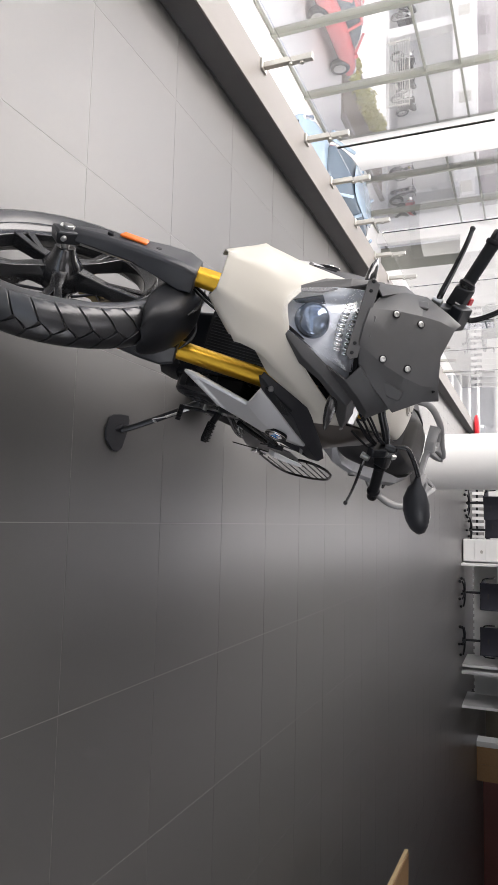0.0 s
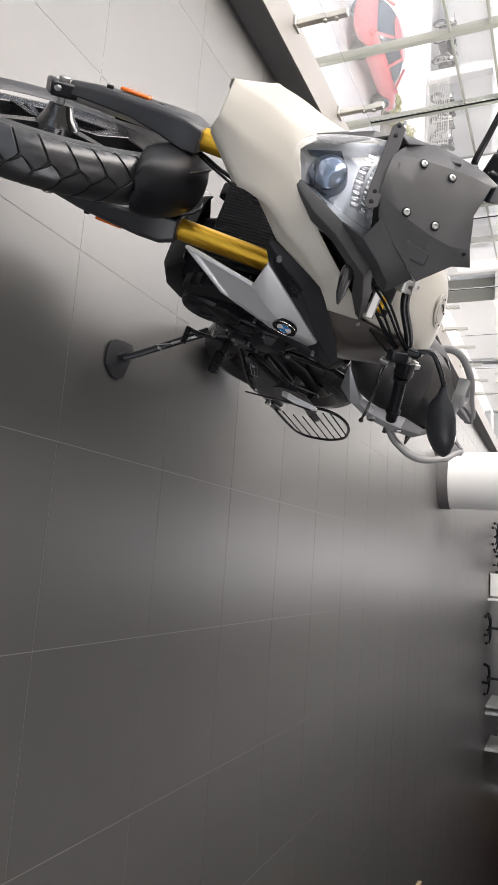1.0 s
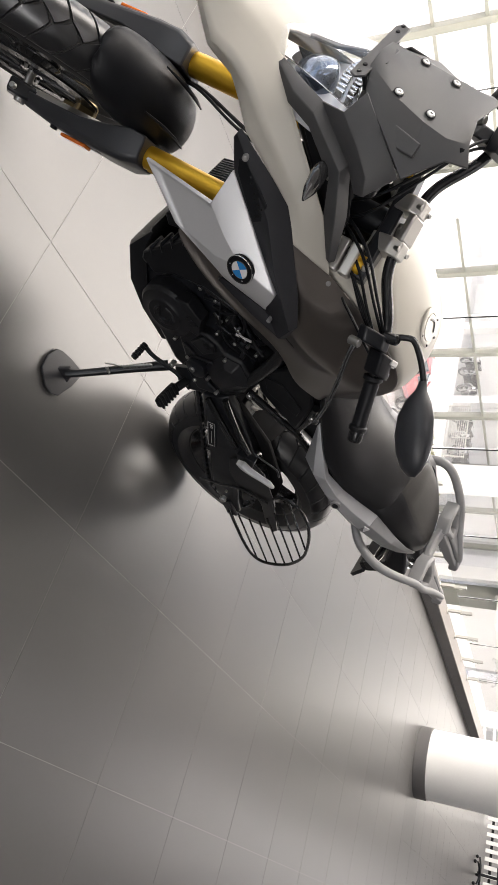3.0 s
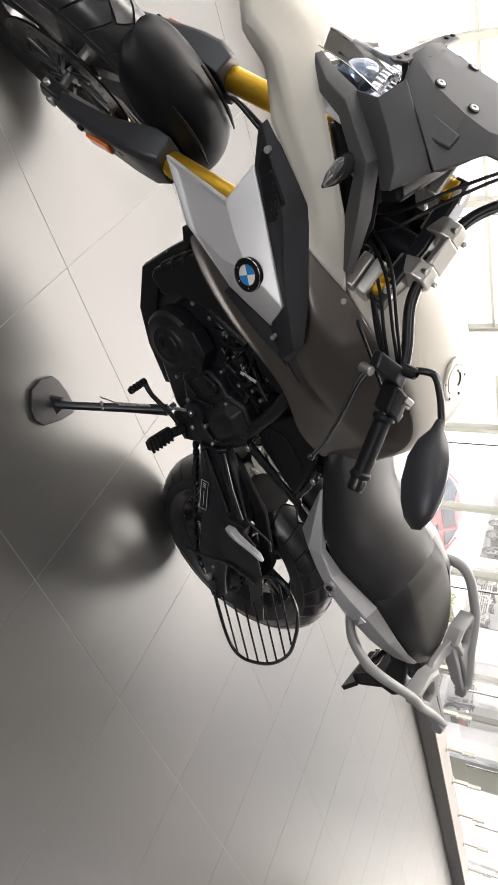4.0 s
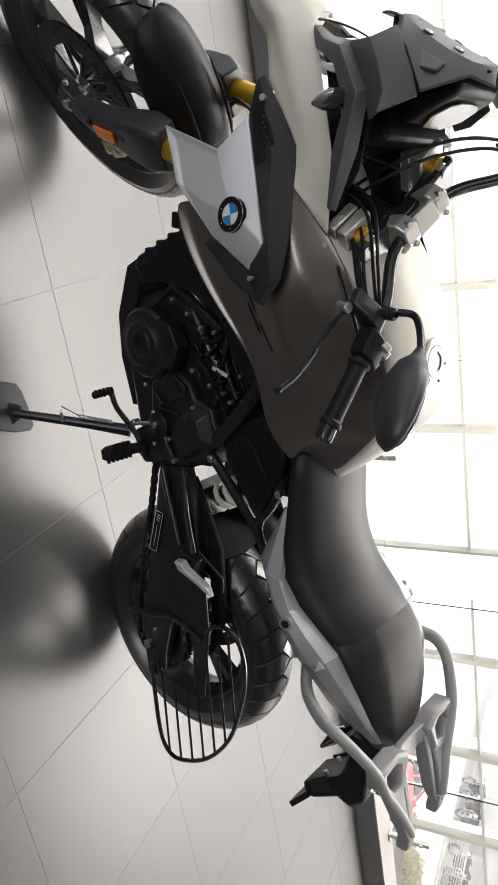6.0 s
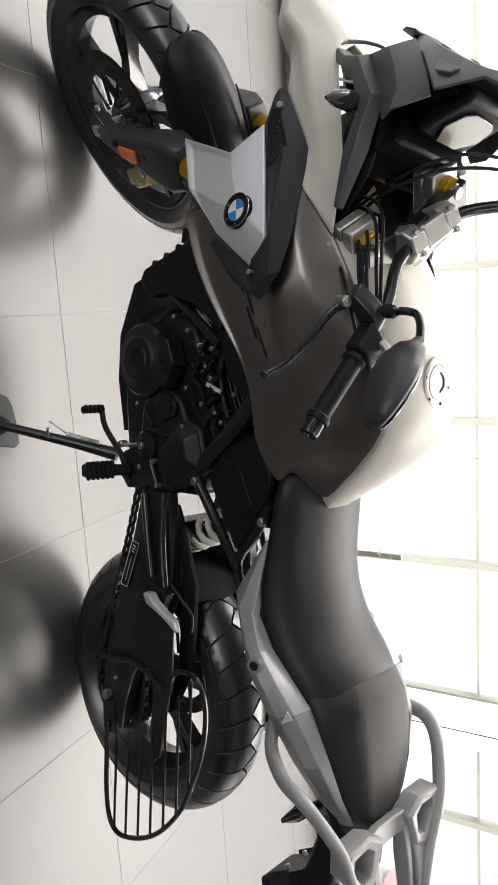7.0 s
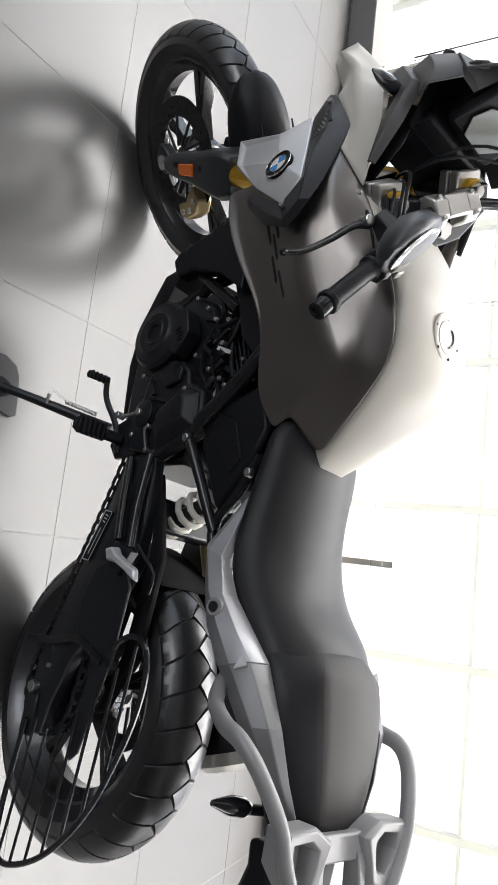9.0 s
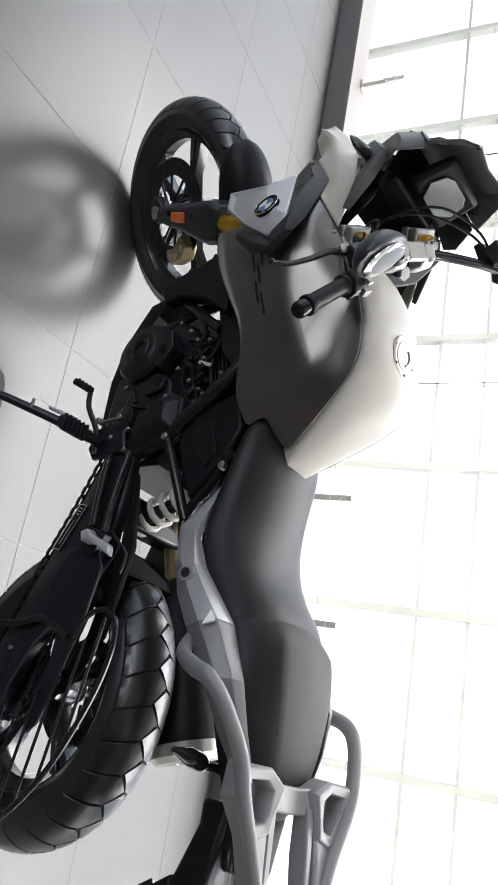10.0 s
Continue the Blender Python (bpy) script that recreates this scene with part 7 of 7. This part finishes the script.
M_SKYBLUE = mat("pale_blue_car_paint", (0.30, 0.40, 0.50), 0.22, 0.1, coat=0.9)
car("blue_car", pose(-15.7, -8.3, LOW, 0, 0, -8), M_SKYBLUE, "pale blue show car on the white hall floor", 4.8, 1.85, 1.5)

random.seed(5)


def planted_bed():
    root = thing("planted_bed", pose(-23.0, -14.4, GROUND, 0, 0, 90), "bed of yellow-green shrubs with a pale stone border", "planted bed")
    for x in (-1.45, 1.45):
        part("border", box(B(), (x, 0, 0.09), (0.16, 6.6, 0.18)), M_KERBTOP, root, bevel=0.01)
    part("soil", box(B(), (0, 0, 0.05), (2.74, 6.4, 0.1)), M_SOIL, root)
    bm = B()
    for k in range(3600):
        u = random.random()
        x, y = random.uniform(-0.95, 0.05), random.uniform(-3.1, 3.1)
        top = 0.30 + 0.22 * math.sin(y * 2.3 + x) * math.cos(x * 2.1 + y) + 0.1 * random.random()
        c = Vector((x, y, 0.12 + top * u ** 0.5))
        a = Vector((random.uniform(-1, 1), random.uniform(-1, 1), random.uniform(-0.3, 1))).normalized() * 0.085
        b = a.cross(Vector((random.uniform(-1, 1), random.uniform(-1, 1), 0.5))).normalized() * 0.028
        vs = [bm.verts.new(c + d) for d in (-a, b, a, -b)]
        bm.faces.new(vs)
    tagged(part("foliage", bm, M_HEDGE, root, "yellow-green leaves"), kind="stuff")


M_SOIL = mat("soil", (0.12, 0.09, 0.06), 0.9, 0, 0.4, 30, 0.3, 0.3)
planted_bed()


def yard_building():
    """The building across the yard: white ground floor with open bays, a pale band and a dark storey above."""
    root = thing("building", pose(-27.6, 0, GROUND), "white building with open bays and a dark upper storey", "building")
    for k, y in enumerate((-11.5, -16.3, -21.4, -26.5, -31.6)):
        part("pier", box(B(), (-0.3, y, 1.45), (0.5, 0.45, 2.9)), M_WALL, root, bevel=0.01)
    part("fascia", box(B(), (-0.2, -21.5, 3.4), (0.9, 21, 1.0)), M_WALL, root, bevel=0.01)
    part("bay_back", box(B(), (-2.3, -21.5, 1.5), (0.2, 21, 3.0)), M_WALL, root)
    part("bay_floor", box(B(), (-1.1, -21.5, 0.05), (2.4, 21, 0.1)), M_OUTGROUND, root)
    part("upper_storey", box(B(), (-0.6, -21.5, 6.9), (1.0, 21, 6.0)), M_PURPLE, root)
    part("roof_slab", box(B(), (-2.5, -21.5, 10.0), (6, 21.6, 0.3)), M_WALL, root)
    for k in range(8):
        y = -13 - 2.5 * k
        w = part("window", box(B(), (-0.085, y, 5.6), (0.05, 1.5, 1.5)), M_CARGLASS, root)
        part("window_frame", box(B(), (-0.05, y, 5.6), (0.06, 0.06, 1.5)), M_WALL, w)
        part("sill", box(B(), (-0.02, y, 4.82), (0.16, 1.6, 0.06)), M_WALL, w)
    for k in range(5):
        part("band_line", box(B(), (0.256, -13.5 - 4 * k, 3.4), (0.012, 0.5, 0.5)), M_STEEL, root)
    rail = part("railing", box(B(), (0.25, -19.2, 1.05), (0.05, 3.2, 0.05)), M_STEEL, root)
    for k in range(9):
        part("bar", box(B(), (0.25, -19.2, 0.15 + 0.1 * k), (0.03, 3.2, 0.025)), M_STEEL, rail)
    for y in (-17.7, -20.7):
        part("rail_post", box(B(), (0.25, y, 0.53), (0.05, 0.05, 1.06)), M_STEEL, rail)


M_PURPLE = mat("plum_cladding", (0.34, 0.31, 0.32), 0.6, 0, 0.3, 4, 0.05, 0.5)
yard_building()


def parked_bike(paint):
    root = thing("parked_motorcycle", pose(0, 0, 0), "black motorcycle parked in the open bay", "motorcycle", "parked motorcycles")
    for x in (-0.68, 0.68):
        bm = B()
        lathe(bm, [(-0.06, 0.21), (-0.06, 0.28), (0, 0.315), (0.06, 0.28), (0.06, 0.21)], (x, 0, 0.315), (0, 1, 0), 24)
        w = part("wheel", bm, M_RUBBER, root)
        bm = B()
        lathe(bm, [(-0.03, 0.19), (-0.03, 0.215), (0.03, 0.215), (0.03, 0.19), (-0.03, 0.19)], (x, 0, 0.315), (0, 1, 0), 20)
        part("rim", bm, M_ALU, w)
    bm = B()
    skin(bm, [[(x, -w, z), (x, -w, z + h), (x, 0, z + h + 0.05), (x, w, z + h), (x, w, z)] for x, w, z, h in ((0.42, 0.05, 0.72, 0.22), (0.2, 0.15, 0.62, 0.38), (-0.05, 0.13, 0.55, 0.34), (-0.3, 0.12, 0.62, 0.18), (-0.8, 0.07, 0.82, 0.10))])
    part("bodywork", bm, paint, root, bevel=0.02)
    part("engine", box(B(), (0.08, 0, 0.42), (0.5, 0.3, 0.36)), M_BLACKMETAL, root, bevel=0.04)
    bm = B()
    tube(bm, [(0.68, 0.09, 0.32), (0.42, 0.09, 1.0)], 0.025, 8, 1)
    tube(bm, [(0.68, -0.09, 0.32), (0.42, -0.09, 1.0)], 0.025, 8, 1)
    part("fork", bm, M_ALU, root)
    bm = B()
    tube(bm, [(0.28, -0.38, 1.03), (0.4, -0.15, 1.0), (0.4, 0.15, 1.0), (0.28, 0.38, 1.03)], 0.014, 8, 3)
    part("handlebar", bm, M_BLACK, root)
    bm = B()
    skin(bm, [[(x, -w, z), (x, -w * 0.8, z + 0.08), (x, w * 0.8, z + 0.08), (x, w, z)] for x, w, z in ((0.0, 0.1, 0.86), (-0.3, 0.15, 0.79), (-0.75, 0.1, 0.9))])
    part("seat", bm, M_SEAT, root, bevel=0.02)
    part("headlamp", lathe(B(), [(0, 0.0001), (0, 0.04), (0.08, 0.085), (0.1, 0.08), (0.105, 0.0001)], (0.46, 0, 0.9), (1, 0, 0), 18), M_CHROME, root)
    return root


FLOOR2 = GROUND + 0.1
pb = parked_bike(M_BLACK)
pb.matrix_world = pose(-28.4, -15.0, FLOOR2, 8, 0, 12)
pr = parked_bike(M_REDCAR)
pr.matrix_world = pose(-28.5, -13.4, FLOOR2, 8, 0, -8)
for y, turn in ((-14.2, 20), (-18.4, 5), (-19.4, 12), (-20.3, -6), (-22.4, 10), (-23.4, 0), (-24.4, 16)):
    copy_thing(pb, pose(-28.6, y, FLOOR2, 8, 0, turn))


def far_building(x0, x1, y):
    """A long pale building behind the yard with three rows of windows."""
    root = thing("building", pose(0, y, GROUND), "long pale office building with rows of blue-grey windows", "building")
    mid, w = (x0 + x1) / 2, x1 - x0
    part("wall", box(B(), (mid, -0.5, 6.5), (w, 1.0, 13)), M_WALL, root)
    part("plinth", box(B(), (mid, 0.06, 0.35), (w, 0.12, 0.7)), M_WALL, root)
    part("parapet", box(B(), (mid, -0.4, 13.2), (w + 0.4, 1.3, 0.5)), M_WALL, root)
    n = int(w / 3.6)
    for row, (z, h) in enumerate(((1.9, 1.9), (5.6, 1.6), (9.4, 1.6))):
        for k in range(n):
            x = x0 + 1.8 + 3.6 * k
            win = part("window", box(B(), (x, 0.02, z), (2.3, 0.06, h)), M_WASHEDGLASS, root)
            part("frame", box(B(), (x, 0.07, z), (0.08, 0.05, h)), M_WALL, win)
            part("sill", box(B(), (x, 0.10, z - h / 2 - 0.05), (2.5, 0.22, 0.1)), M_WALL, win)
        part("string_course", box(B(), (mid, 0.06, z + h / 2 + 0.75), (w, 0.14, 0.18)), M_WALL, root)


# Glass colour paled to imitate the bright haze outside.
M_WASHEDGLASS = mat("washed_out_glass", (0.70, 0.72, 0.73), 0.5, 0, 0.06, 2, 0, 0.15)
far_building(-62, 30, -40)

# ---- floor: square tiles with fine joints, those near the bike one by one ----
floor = part("floor", box(B(), ((X0 + X1) / 2, (YK + YB) / 2, -0.0059), (X1 - X0, YB - YK, 0.010)), M_GROUT, None)
tagged(floor, "polished grey-beige square floor tiles", "floor", kind="structure")
GAP = 0.0026
tile_mesh = None
rest = B()
near = 0
for i in range(-33, 13):
    for j in range(-3, 18):
        x0, x1 = max(T * i, X0), min(T * (i + 1), X1)
        y0, y1 = max(T * j, YK), min(T * (j + 1), YB)
        if x1 - x0 < 0.05 or y1 - y0 < 0.05:
            continue
        whole = x1 - x0 > T - 0.01 and y1 - y0 > T - 0.01
        if whole and -10 <= i < 5 and j < 9:
            if tile_mesh is None:
                ob = part("tile", box(B(), (0, 0, -0.005), (T - GAP, T - GAP, 0.010)), M_TILE, floor, bevel=0.0)
                tile_mesh = ob.data
            else:
                ob = new("tile", tile_mesh)
                ob.parent = floor
            ob.location = ((x0 + x1) / 2, (y0 + y1) / 2, 0.0)
            near += 1
        else:
            box(rest, ((x0 + x1) / 2, (y0 + y1) / 2, -0.005), (x1 - x0 - GAP, y1 - y0 - GAP, 0.010))
tagged(part("far_tiles", rest, M_TILE, floor), kind="stuff")
